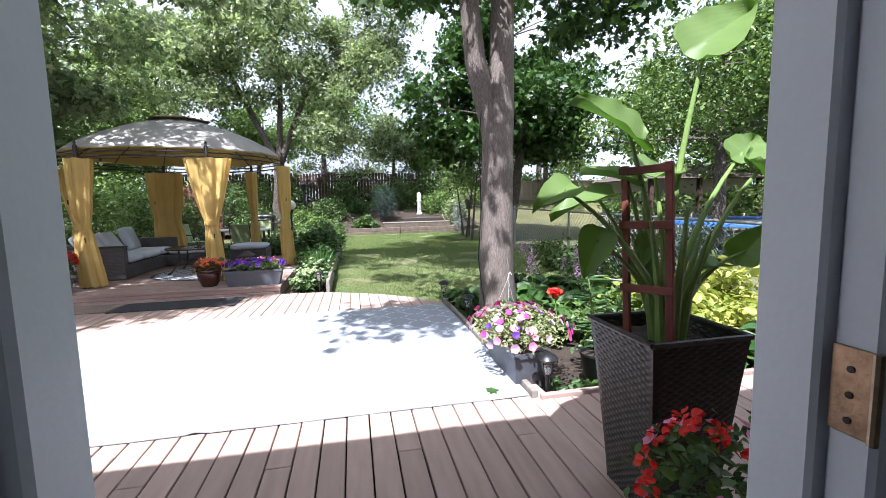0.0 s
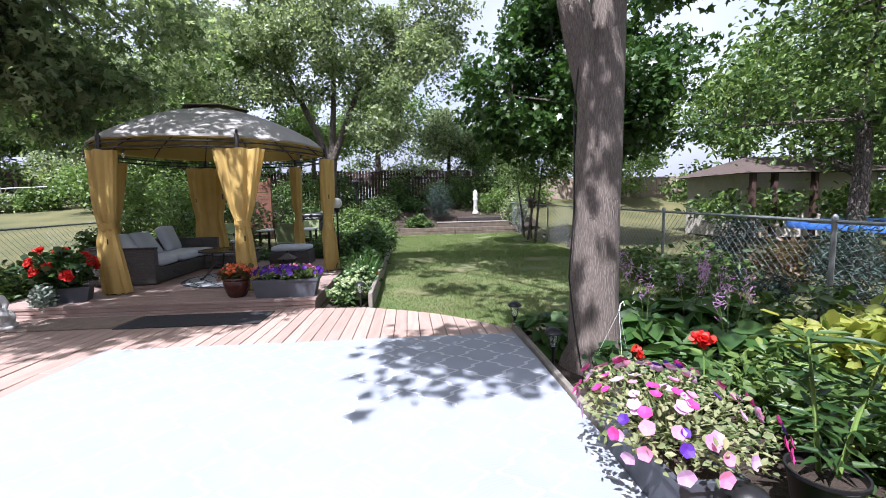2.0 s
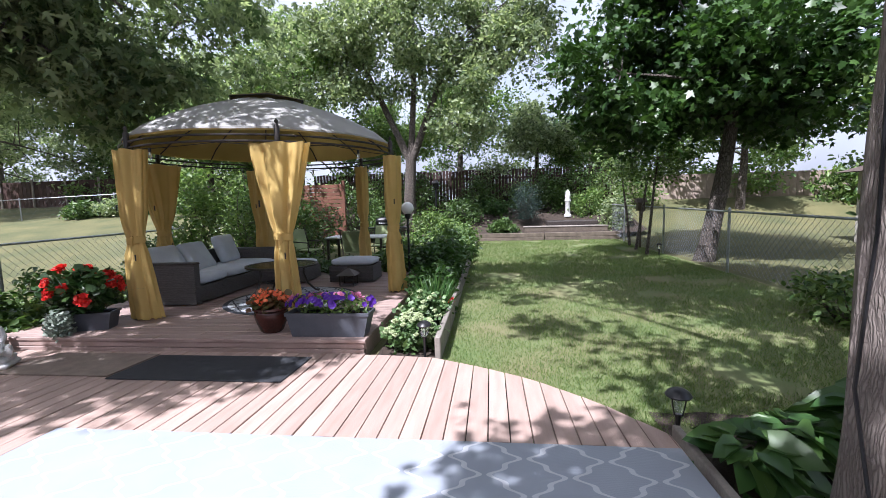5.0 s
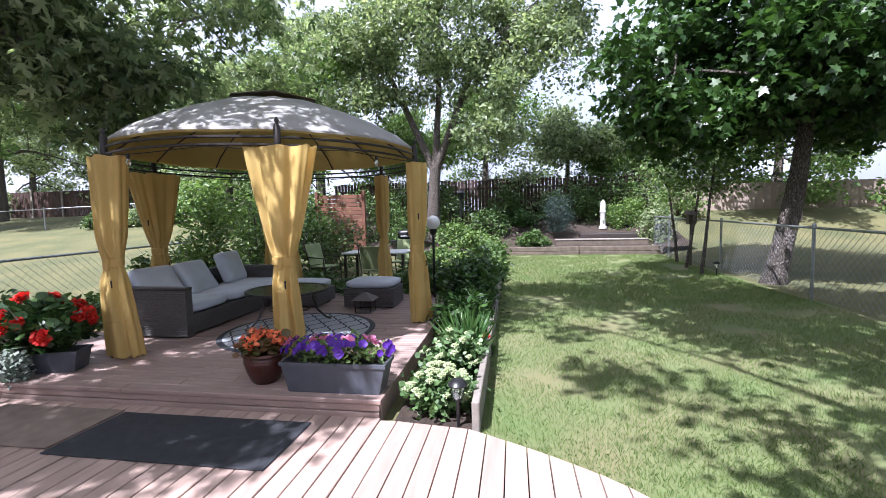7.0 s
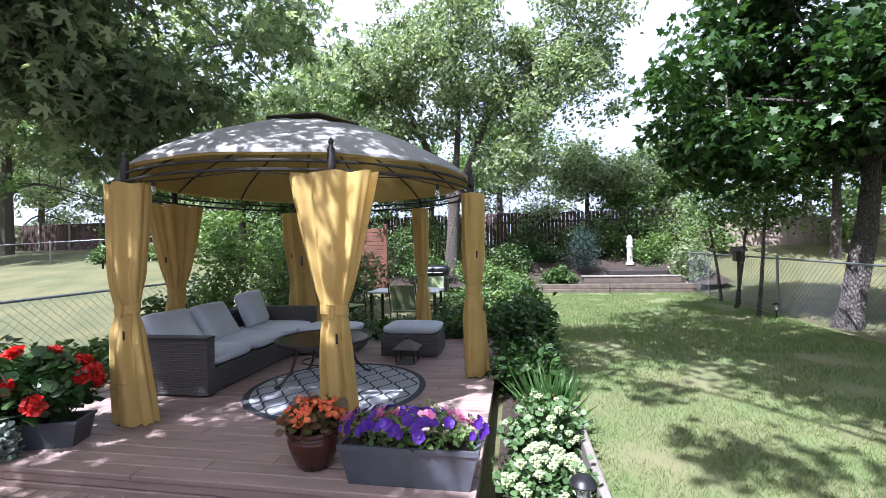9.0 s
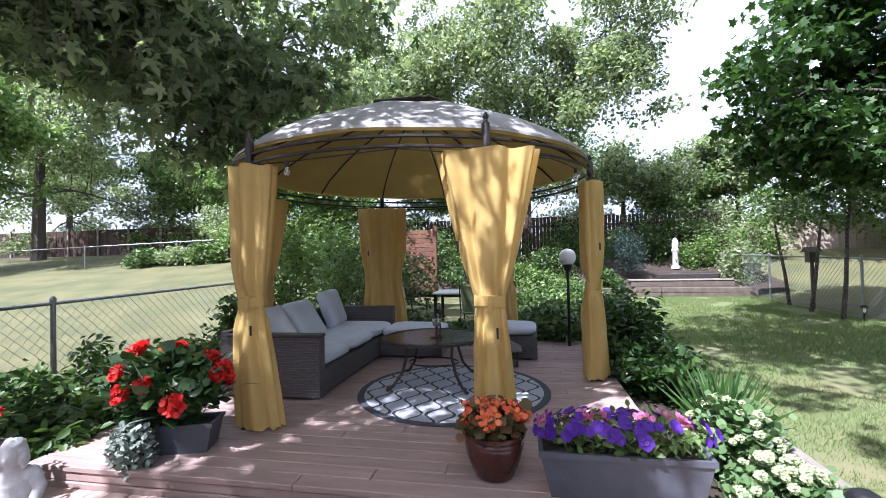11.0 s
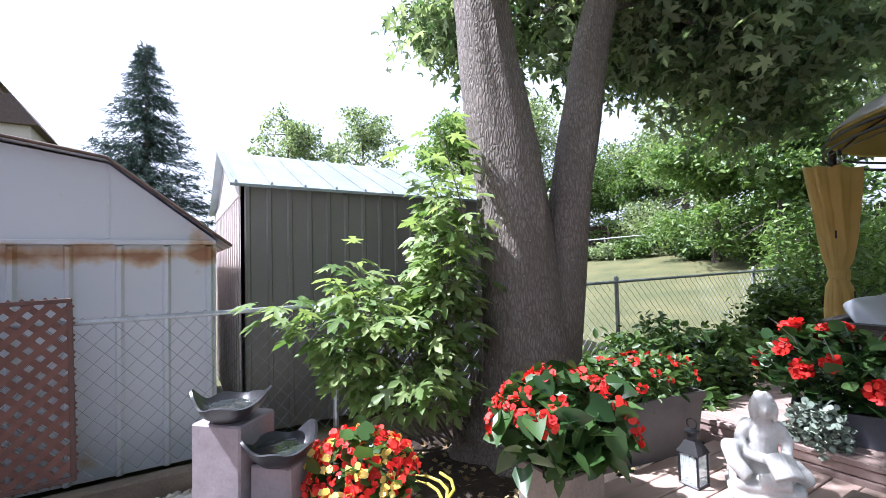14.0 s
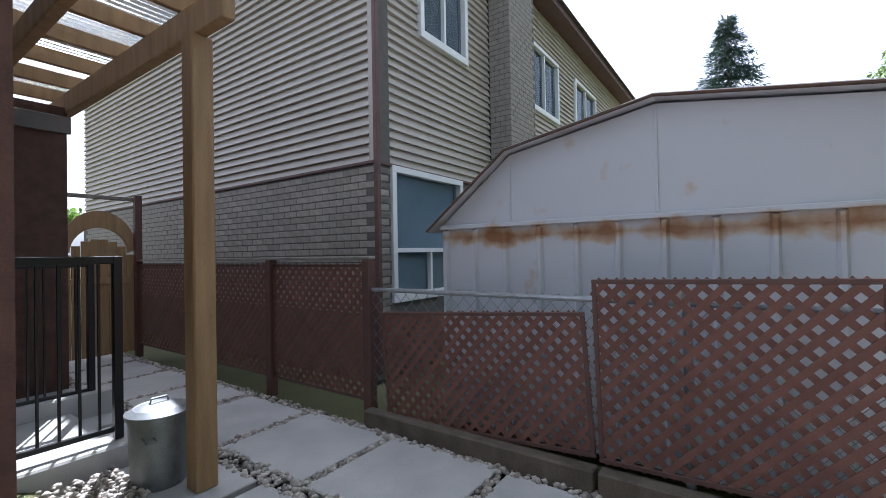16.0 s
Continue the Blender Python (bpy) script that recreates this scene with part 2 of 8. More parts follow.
M = dict(
    deck=surf("painted_deck", (0.43, 0.315, 0.265), (0.33, 0.24, 0.20), 0.65, 3, 70, 0.25, stretch=(6, 0.7, 1), spread=0.09),
    deck_x=surf("painted_deck_worn", (0.37, 0.27, 0.235), (0.27, 0.195, 0.17), 0.62, 3, 70, 0.25, stretch=(0.7, 6, 1), spread=0.09),
    white=surf("white_paint", (0.80, 0.83, 0.87), (0.74, 0.77, 0.81), 0.45, 3, 90, 0.08),
    soil=surf("soil", (0.055, 0.038, 0.026), (0.025, 0.018, 0.013), 0.95, 12, 90, 0.9, detail=0.03),
    lawn=surf("lawn_ground", (0.10, 0.15, 0.045), (0.17, 0.155, 0.075), 0.95, 1.1, 70, 0.6, detail=0.02),
    dry=surf("dry_lawn", (0.135, 0.125, 0.05), (0.058, 0.07, 0.025), 0.95, 0.9, 50, 0.6, detail=0.03),
    grass=leafy("grass_blades", (0.085, 0.16, 0.04), (0.22, 0.27, 0.09), 0.6, 0.45),
    bark=barky("maple_bark", (0.19, 0.16, 0.137), (0.12, 0.098, 0.084), (0.225, 0.19, 0.165), 75, 0.10, 0.005),
    bark_s=barky("silver_maple_bark", (0.19, 0.163, 0.14), (0.125, 0.105, 0.09), (0.25, 0.22, 0.195), 44, 0.24, 0.008, 0.13),
    bark_d=barky("dark_bark", (0.15, 0.125, 0.105), (0.055, 0.045, 0.038), (0.19, 0.16, 0.135), 24, 0.35, 0.03),
    curtain=surf("gold_canvas", (0.72, 0.53, 0.185), (0.63, 0.45, 0.14), 0.8, 3, 300, 0.12, trans=0.38, detail=0.003),
    canopy=surf("grey_canvas", (0.50, 0.49, 0.47), (0.43, 0.42, 0.40), 0.85, 3, 200, 0.1, trans=0.3, detail=0.004),
    # added under-layer; its tan is lightened to imitate sun through the canvas
    lining=surf("tan_lining", (0.60, 0.45, 0.14), (0.53, 0.39, 0.115), 0.85, 3, 200, 0.1, trans=0.45, detail=0.004),
    cap=surf("olive_canvas", (0.30, 0.235, 0.10), (0.24, 0.185, 0.075), 0.85, 3, 200, 0.1, detail=0.004),
    iron=surf("bronze_iron", (0.045, 0.038, 0.034), (0.03, 0.025, 0.022), 0.45, 20, 120, 0.1, metal=0.3),
    black=surf("black_metal", (0.018, 0.018, 0.02), (0.012, 0.012, 0.013), 0.38, 20, 120, 0.08, metal=0.2),
    wire=surf("dull_wire", (0.27, 0.29, 0.31), (0.17, 0.18, 0.20), 0.5, 18, 90, 0.0, metal=0.35),
    # zinc darkened to stand in for shade missing on the bin
    can=surf("shade_dulled_zinc", (0.24, 0.25, 0.26), (0.16, 0.17, 0.18), 0.5, 9, 60, 0.12, metal=0.5),
    galv=surf("galvanised_steel", (0.42, 0.44, 0.45), (0.30, 0.31, 0.32), 0.45, 18, 90, 0.1, metal=0.75),
    rattan=surf("grey_rattan", (0.135, 0.125, 0.12), (0.05, 0.046, 0.045), 0.6, 30, 90, 0.5, stretch=(1, 1, 7)),
    rattan_d=surf("dark_rattan", (0.055, 0.045, 0.04), (0.025, 0.02, 0.018), 0.4, 14, 60, 0.3),
    cushion=surf("pale_cushion", (0.58, 0.62, 0.67), (0.50, 0.54, 0.59), 0.9, 4, 220, 0.12, detail=0.004),
    mat=surf("dark_rubber_mat", (0.03, 0.033, 0.038), (0.018, 0.02, 0.024), 0.85, 14, 200, 0.4),
    slab=surf("concrete_slab", (0.47, 0.46, 0.44), (0.36, 0.355, 0.34), 0.85, 2.5, 90, 0.25, spread=0.05),
    timber=surf("weathered_timber", (0.15, 0.12, 0.09), (0.075, 0.06, 0.045), 0.85, 5, 60, 0.4, stretch=(1, 1, 1)),
    grey_timber=surf("grey_timber", (0.27, 0.245, 0.21), (0.16, 0.14, 0.12), 0.85, 5, 60, 0.4),
    pine=surf("treated_pine", (0.36, 0.235, 0.115), (0.24, 0.15, 0.07), 0.7, 3, 40, 0.25, stretch=(5, 5, 0.6)),
    lattice=surf("brown_lattice", (0.185, 0.085, 0.062), (0.125, 0.056, 0.042), 0.7, 5, 60, 0.2, spread=0.12),
    brown=surf("brown_paint", (0.12, 0.06, 0.047), (0.08, 0.04, 0.033), 0.6, 5, 60, 0.15),
    fence=surf("stained_fence", (0.07, 0.035, 0.028), (0.04, 0.022, 0.018), 0.75, 6, 60, 0.3, spread=0.2),
    brick=surf("grey_buff_brick", (0.32, 0.29, 0.25), (0.23, 0.205, 0.175), 0.9, 9, 70, 0.5, spread=0.14),
    mortar=surf("mortar", (0.13, 0.12, 0.105), None, 0.95, 10, 90, 0.3),
    own_brick=surf("dark_red_brick", (0.13, 0.068, 0.05), (0.08, 0.045, 0.035), 0.9, 9, 70, 0.5, spread=0.15),
    siding=surf("beige_siding", (0.42, 0.375, 0.315), (0.38, 0.34, 0.285), 0.55, 1.5, 60, 0.06, spread=0.03),
    trim=surf("white_vinyl", (0.72, 0.72, 0.70), (0.66, 0.66, 0.64), 0.4, 3, 60, 0.04),
    roof=surf("brown_shingle", (0.10, 0.075, 0.065), (0.07, 0.05, 0.042), 0.9, 8, 60, 0.5),
    shed_dark=surf("dark_grey_steel", (0.17, 0.16, 0.145), (0.14, 0.13, 0.118), 0.5, 2, 50, 0.05),
    shed_light=surf("pink_white_steel", (0.62, 0.55, 0.52), (0.55, 0.48, 0.45), 0.5, 2, 50, 0.05),
    shed_roof=surf("green_grey_metal_roof", (0.34, 0.385, 0.39), (0.26, 0.30, 0.305), 0.35, 3, 60, 0.1, metal=0.4),
    glaze=surf("glazed_terracotta", (0.085, 0.028, 0.02), (0.045, 0.016, 0.012), 0.22, 5, 40, 0.06),
    plastic=surf("slate_plastic", (0.085, 0.092, 0.11), (0.06, 0.066, 0.08), 0.5, 6, 60, 0.06),
    plastic_l=surf("grey_plastic", (0.15, 0.135, 0.125), (0.11, 0.10, 0.092), 0.55, 6, 60, 0.06),
    red_wood=surf("red_stained_wood", (0.22, 0.06, 0.042), (0.13, 0.035, 0.026), 0.65, 6, 60, 0.25),
    cement=surf("white_cast_stone", (0.62, 0.61, 0.59), (0.46, 0.455, 0.44), 0.85, 14, 90, 0.3),
    opal=surf("opal_globe", (0.85, 0.85, 0.83), (0.8, 0.8, 0.78), 0.25, 2, 20, 0.0),
    glass=glass("clear_glass"),
    coir=surf("brown_coir", (0.24, 0.19, 0.155), (0.16, 0.125, 0.10), 0.95, 8, 160, 0.5),
    cedar=surf("red_cedar", (0.18, 0.072, 0.04), (0.12, 0.05, 0.03), 0.7, 5, 50, 0.2, spread=0.12),
    plastic_w=surf("pale_plastic", (0.58, 0.60, 0.60), (0.50, 0.52, 0.52), 0.5, 5, 50, 0.05),
    hose=surf("yellow_hose", (0.55, 0.46, 0.06), (0.45, 0.37, 0.05), 0.5, 8, 50, 0.05),
    dead=leafy("dry_leaves", (0.20, 0.13, 0.06), (0.34, 0.27, 0.14), 0.8, 0.1),
    # leaf colour raised to stand in for sun on the shoots
    leaf_sucker=leafy("sunlit_maple_leaves", (0.11, 0.19, 0.05), (0.34, 0.42, 0.18), 0.4, 0.45),
    slate=surf("mottled_dark_top", (0.05, 0.042, 0.038), (0.025, 0.022, 0.02), 0.25, 12, 60, 0.05),
    brick_pot=surf("terracotta", (0.26, 0.085, 0.06), (0.18, 0.06, 0.045), 0.7, 8, 60, 0.1),
    lilac_stone=surf("pinkish_grey_stone", (0.33, 0.29, 0.31), (0.24, 0.21, 0.225), 0.85, 8, 60, 0.25),
    black_bowl=surf("dark_cast_bowl", (0.03, 0.03, 0.034), (0.018, 0.018, 0.02), 0.35, 14, 60, 0.15),
    water=surf("water", (0.03, 0.035, 0.035), (0.02, 0.025, 0.025), 0.05, 14, 40, 0.5),
    leaf_coleus=leafy("reddish_leaves", (0.09, 0.11, 0.03), (0.19, 0.09, 0.045)),
    tan_fence=surf("pale_fence", (0.38, 0.31, 0.25), (0.28, 0.22, 0.18), 0.85, 4, 50, 0.2),
    pool_blue=surf("blue_vinyl", (0.05, 0.16, 0.50), (0.04, 0.12, 0.40), 0.4, 4, 40, 0.05),
    sling=surf("green_sling", (0.24, 0.29, 0.14), (0.18, 0.22, 0.10), 0.8, 6, 120, 0.1),
    poly=glass("corrugated_sheet", (0.85, 0.9, 0.92), 0.25, 0.75),
    brass=surf("worn_brass", (0.42, 0.31, 0.20), (0.25, 0.18, 0.12), 0.3, 30, 120, 0.08, metal=0.8),
    leaf_maple=leafy("maple_leaves", (0.035, 0.085, 0.022), (0.20, 0.29, 0.08)),
    leaf_silver=leafy("silver_maple_leaves", (0.07, 0.12, 0.055), (0.38, 0.44, 0.27), 0.38, 0.6),
    leaf_dark=leafy("norway_maple_leaves", (0.022, 0.058, 0.014), (0.07, 0.14, 0.03), 0.35, 0.35),
    leaf_bright=leafy("bright_leaves", (0.085, 0.165, 0.045), (0.24, 0.33, 0.11), 0.45, 0.48),
    leaf_ash=leafy("grey_green_leaves", (0.08, 0.13, 0.06), (0.40, 0.46, 0.27), 0.35, 0.5),
    leaf_shrub=leafy("shrub_leaves", (0.03, 0.07, 0.018), (0.11, 0.18, 0.045)),
    leaf_yellow=leafy("yellow_green_leaves", (0.20, 0.27, 0.045), (0.50, 0.49, 0.13), 0.5, 0.45),
    leaf_hosta=leafy("hosta_leaves", (0.03, 0.085, 0.02), (0.085, 0.16, 0.04), 0.4, 0.3),
    leaf_ger=leafy("geranium_leaves", (0.02, 0.06, 0.016), (0.07, 0.13, 0.035), 0.38, 0.25),
    leaf_dusty=leafy("silver_green_leaves", (0.17, 0.22, 0.17), (0.30, 0.34, 0.28), 0.7, 0.15, (1, 1, 1)),
    leaf_sedum=leafy("sedum_leaves", (0.06, 0.12, 0.04), (0.15, 0.24, 0.09), 0.5, 0.3),
    leaf_straggle=leafy("straggling_leaves", (0.10, 0.16, 0.05), (0.36, 0.36, 0.19), 0.6, 0.35),
    leaf_needle=leafy("spruce_needles", (0.022, 0.05, 0.038), (0.05, 0.085, 0.07), 0.6, 0.1),
)
PETAL = {k: leafy(k + "_petals", a, b, 0.6, 0.3, (1.1, 1.0, 1.0)) for k, a, b in (
    ("red", (0.62, 0.012, 0.012), (0.78, 0.05, 0.025)), ("orange", (0.78, 0.12, 0.04), (0.85, 0.25, 0.09)),
    ("pink", (0.74, 0.19, 0.38), (0.82, 0.36, 0.55)), ("magenta", (0.55, 0.03, 0.22), (0.70, 0.08, 0.34)),
    ("violet", (0.06, 0.012, 0.25), (0.13, 0.035, 0.38)), ("lilac", (0.58, 0.30, 0.58), (0.72, 0.50, 0.72)),
    ("cream", (0.31, 0.39, 0.18), (0.52, 0.59, 0.35)), ("yellow", (0.82, 0.60, 0.08), (0.88, 0.72, 0.22)))}


# ---- mesh helpers ----
class Geo:
    """Gathers vertices and faces for one mesh."""

    def __init__(self):
        self.v, self.f = [], []

    def add(self, verts, faces, m=None):
        n = len(self.v)
        self.v += [tuple(m @ Vector(p)) if m else tuple(p) for p in verts]
        self.f += [tuple(n + i for i in f) for f in faces]
        return self

    def box(self, x0, x1, y0, y1, z0, z1, m=None):
        v = [(x, y, z) for x in (x0, x1) for y in (y0, y1) for z in (z0, z1)]
        return self.add(v, [(0, 1, 3, 2), (4, 6, 7, 5), (0, 4, 5, 1), (2, 3, 7, 6), (0, 2, 6, 4), (1, 5, 7, 3)], m)

    def cham(self, x0, x1, y0, y1, z0, z1, c=0.005, m=None):
        """A box with its edges taken off."""
        c = min(c, (x1 - x0) * 0.45, (y1 - y0) * 0.45, (z1 - z0) * 0.45)
        lo, hi = (x0, y0, z0), (x1, y1, z1)
        v, idx = [], {}
        for sx in (0, 1):
            for sy in (0, 1):
                for sz in (0, 1):
                    s = (sx, sy, sz)
                    for axis in range(3):
                        p = []
                        for k in range(3):
                            e = hi[k] if s[k] else lo[k]
                            p.append(e if k == axis else e + (-c if s[k] else c))
                        idx[s, axis] = len(v)
                        v.append(p)
        f = []
        for axis in range(3):
            a, b = [k for k in range(3) if k != axis]
            for side in (0, 1):
                ring = []
                for da, db in ((0, 0), (1, 0), (1, 1), (0, 1)):
                    s = [0, 0, 0]
                    s[axis], s[a], s[b] = side, da, db
                    ring.append(idx[tuple(s), axis])
                f.append(ring if (side == 1) == (axis != 1) else ring[::-1])
        for axis in range(3):
            a, b = [k for k in range(3) if k != axis]
            for da in (0, 1):
                for db in (0, 1):
                    s0, s1 = [0, 0, 0], [0, 0, 0]
                    s0[a] = s1[a] = da
                    s0[b] = s1[b] = db
                    s1[axis] = 1
                    f.append((idx[tuple(s0), a], idx[tuple(s1), a], idx[tuple(s1), b], idx[tuple(s0), b]))
        for sx in (0, 1):
            for sy in (0, 1):
                for sz in (0, 1):
                    f.append(tuple(idx[(sx, sy, sz), k] for k in range(3)))
        return self.add(v, f, m)

    def tube(self, pts, radii, sides=8, caps=True, wob=0.0, m=None):
        pts = [Vector(p) for p in pts]
        if isinstance(radii, (int, float)):
            radii = [radii] * len(pts)
        v, f = [], []
        ref = Vector((0.31, 0.17, 0.93)).normalized()
        for i, p in enumerate(pts):
            d = (pts[min(i + 1, len(pts) - 1)] - pts[max(i - 1, 0)])
            d = d.normalized() if d.length > 1e-9 else Vector((0, 0, 1))
            a = d.cross(Vector((1, 0, 0)) if abs(d.x) < 0.8 else Vector((0, 1, 0))).normalized()
            b = d.cross(a)
            for k in range(sides):
                t = 2 * math.pi * k / sides
                q = a * math.cos(t) + b * math.sin(t)
                w = 1 + (wob * (noise.noise(Vector((q.x * 2.2, q.y * 2.2, p.z * 0.9 + q.z))) + 0.5 * noise.noise(Vector((q.x * 7, q.y * 7, p.z * 2.5)))) if wob else 0)
                v.append(p + q * radii[i] * w)
        for i in range(len(pts) - 1):
            for k in range(sides):
                k2 = (k + 1) % sides
                f.append((i * sides + k, i * sides + k2, (i + 1) * sides + k2, (i + 1) * sides + k))
        if caps:
            f.append(tuple(range(sides))[::-1])
            f.append(tuple((len(pts) - 1) * sides + k for k in range(sides)))
        return self.add(v, f, m)

    def lathe(self, prof, segs=24, m=None, close=True):
        """prof: (radius, height) from the bottom upwards, round z."""
        v = [(r * math.cos(2 * math.pi * k / segs), r * math.sin(2 * math.pi * k / segs), z) for r, z in prof for k in range(segs)]
        f = [(i * segs + k, i * segs + (k + 1) % segs, (i + 1) * segs + (k + 1) % segs, (i + 1) * segs + k) for i in range(len(prof) - 1) for k in range(segs)]
        if close:
            f += [tuple(range(segs))[::-1], tuple((len(prof) - 1) * segs + k for k in range(segs))]
        return self.add(v, f, m)

    def sheet(self, nu, nv, fn, thick=0.0):
        """A surface fn(u, v) over the unit square, with a thickness along z where given."""
        top = [fn(i / nu, j / nv) for j in range(nv + 1) for i in range(nu + 1)]
        f = [(j * (nu + 1) + i, j * (nu + 1) + i + 1, (j + 1) * (nu + 1) + i + 1, (j + 1) * (nu + 1) + i) for j in range(nv) for i in range(nu)]
        if not thick:
            return self.add(top, f)
        n = len(top)
        low = [(x, y, z - thick) for x, y, z in top]
        f2 = [tuple(n + i for i in q)[::-1] for q in f]
        rim = [i for i in range(nu + 1)] + [j * (nu + 1) + nu for j in range(1, nv + 1)] + [nv * (nu + 1) + i for i in range(nu - 1, -1, -1)] + [j * (nu + 1) for j in range(nv - 1, 0, -1)]
        f3 = [(rim[k], n + rim[k], n + rim[(k + 1) % len(rim)], rim[(k + 1) % len(rim)]) for k in range(len(rim))]
        return self.add(top + low, f + f2 + f3)

    def mesh(self, name, material, smooth=False):
        me = bpy.data.meshes.new(name)
        me.from_pydata(self.v, [], self.f)
        me.materials.append(material)
        if smooth:
            me.polygons.foreach_set("use_smooth", [True] * len(me.polygons))
            me.set_sharp_from_angle(angle=radians(38))
        me.update()
        return me


def part(name, geo, material, parent=None, label="", m=None, smooth=False, kind=""):
    """One mesh object, under a thing or a part where one is given."""
    me = geo.mesh(name, material, smooth) if isinstance(geo, Geo) else geo
    ob = new(name, me)
    if parent:
        ob.parent = parent
    if m is not None:
        ob.matrix_basis = m
    return tagged(ob, label, "", "", kind)


def thing(name, loc, label, category, group="", rz=0.0, kind=""):
    ob = new(name)
    ob.empty_display_size = 0.1
    ob.matrix_basis = pose(*loc, 0, 0, rz)
    return tagged(ob, label, category, group, kind)


def setting(name, geo, material, label, category, smooth=False, kind="structure"):
    ob = new(name, geo.mesh(name, material, smooth) if isinstance(geo, Geo) else geo)
    return tagged(ob, label, category, "", kind)


OVAL = ([(0, 0, 0), (0.26, 0.32, 0.07), (0.2, 0.7, 0.05), (0, 1, -0.08), (-0.2, 0.7, 0.05), (-0.26, 0.32, 0.07)], [(0, 1, 2, 3), (0, 3, 4, 5)])
BLADE = ([(-0.03, 0, 0), (0.03, 0, 0), (0.025, 0.55, 0.04), (0, 1, 0.16), (-0.025, 0.55, 0.04)], [(0, 1, 2, 4), (4, 2, 3)])
THIN = ([(-0.012, 0, 0), (0.012, 0, 0), (0.012, 0.4, 0.03), (0.009, 0.75, -0.02), (0, 1, -0.18), (-0.009, 0.75, -0.02), (-0.012, 0.4, 0.03)], [(0, 1, 2, 6), (6, 2, 3, 5), (5, 3, 4)])
ROUND = ([(0, 0.1, 0)] + [(0.5 * math.sin(a), 0.5 - 0.5 * math.cos(a), 0.09 * math.cos(3 * a)) for a in (0.7, 1.4, 2.2, 3.14, 4.08, 4.88, 5.58)], [(0, 1, 2, 3, 4), (0, 4, 5, 6, 7)])
MAPLE = ([(0, 0, 0), (0.12, 0.12, 0.02), (0.42, 0.08, -0.03), (0.30, 0.32, 0.03), (0.52, 0.55, -0.05), (0.22, 0.56, 0.03), (0, 1, -0.06), (-0.22, 0.56, 0.03), (-0.52, 0.55, -0.05), (-0.30, 0.32, 0.03), (-0.42, 0.08, -0.03), (-0.12, 0.12, 0.02)], [(0, 1, 2, 3, 4, 5, 6), (0, 6, 7, 8, 9, 10, 11)])
SILVER = ([(0, 0, 0), (0.10, 0.10, 0.02), (0.40, 0.02, -0.05), (0.16, 0.24, 0.02), (0.40, 0.34, -0.02), (0.52, 0.62, -0.10), (0.26, 0.48, 0.0), (0.09, 0.46, 0.03), (0.19, 0.74, -0.02), (0, 1.05, -0.14), (-0.19, 0.74, -0.02), (-0.09, 0.46, 0.03), (-0.26, 0.48, 0.0), (-0.52, 0.62, -0.10), (-0.40, 0.34, -0.02), (-0.16, 0.24, 0.02), (-0.40, 0.02, -0.05), (-0.10, 0.10, 0.02)], [(0, 1, 2, 3), (0, 3, 4, 5, 6, 7), (0, 7, 8, 9), (0, 9, 10, 11), (0, 11, 12, 13, 14, 15), (0, 15, 16, 17)])
HEART = ([(0, 0, 0), (0.3, -0.12, 0.05), (0.42, 0.2, 0.1), (0.25, 0.65, 0.06), (0, 1, -0.1), (-0.25, 0.65, 0.06), (-0.42, 0.2, 0.1), (-0.3, -0.12, 0.05)], [(0, 1, 2, 3, 4), (0, 4, 5, 6, 7)])
SPRAY = ([(0, 0, 0), (0.1, 0.3, 0.02), (0.05, 0.75, 0), (0, 1, -0.1), (-0.05, 0.75, 0), (-0.1, 0.3, 0.02)], [(0, 1, 2, 3), (0, 3, 4, 5)])


def leaf_mesh(name, at, size, shape, material, up=0.6, droop=0.0, along=None):
    """Many leaves in one mesh: places (n, 3), sizes (n), the leaf's shape; up: how far they face the sky; along: the way each one points."""
    at = np.asarray(at, float)
    n = len(at)
    tv, tf = np.array(shape[0], float), shape[1]
    nor = rng.normal(size=(n, 3))
    nor /= np.linalg.norm(nor, axis=1, keepdims=True)
    nor[:, 2] = np.abs(nor[:, 2]) * (1 if up >= 0 else 1)
    nor[:, 2] += up
    nor /= np.linalg.norm(nor, axis=1, keepdims=True)
    tan = rng.normal(size=(n, 3)) if along is None else np.asarray(along, float) + 0
    tan[:, 2] -= droop
    if along is not None:
        tan /= np.linalg.norm(tan, axis=1, keepdims=True) + 1e-9
        side = np.cross(tan, nor)
        side /= np.linalg.norm(side, axis=1, keepdims=True) + 1e-9
        nor = np.cross(side, tan)
    else:
        tan -= nor * np.sum(tan * nor, axis=1, keepdims=True)
        tan /= np.linalg.norm(tan, axis=1, keepdims=True) + 1e-9
        side = np.cross(tan, nor)
    s = np.broadcast_to(np.asarray(size, float), (n,))[:, None, None]
    v = at[:, None, :] + s * (side[:, None, :] * tv[None, :, 0, None] + tan[:, None, :] * tv[None, :, 1, None] + nor[:, None, :] * tv[None, :, 2, None])
    k = len(tv)
    loops = np.concatenate([np.array(f) for f in tf])
    lens = np.array([len(f) for f in tf])
    me = bpy.data.meshes.new(name)
    me.vertices.add(n * k)
    me.vertices.foreach_set("co", v.reshape(-1).astype(np.float32))
    me.loops.add(n * len(loops))
    me.loops.foreach_set("vertex_index", (loops[None, :] + (np.arange(n) * k)[:, None]).reshape(-1).astype(np.int32))
    me.polygons.add(n * len(tf))
    starts = np.concatenate([[0], np.cumsum(lens)[:-1]])
    me.polygons.foreach_set("loop_start", (starts[None, :] + (np.arange(n) * len(loops))[:, None]).reshape(-1).astype(np.int32))
    me.materials.append(material)
    me.update(calc_edges=True)
    return me


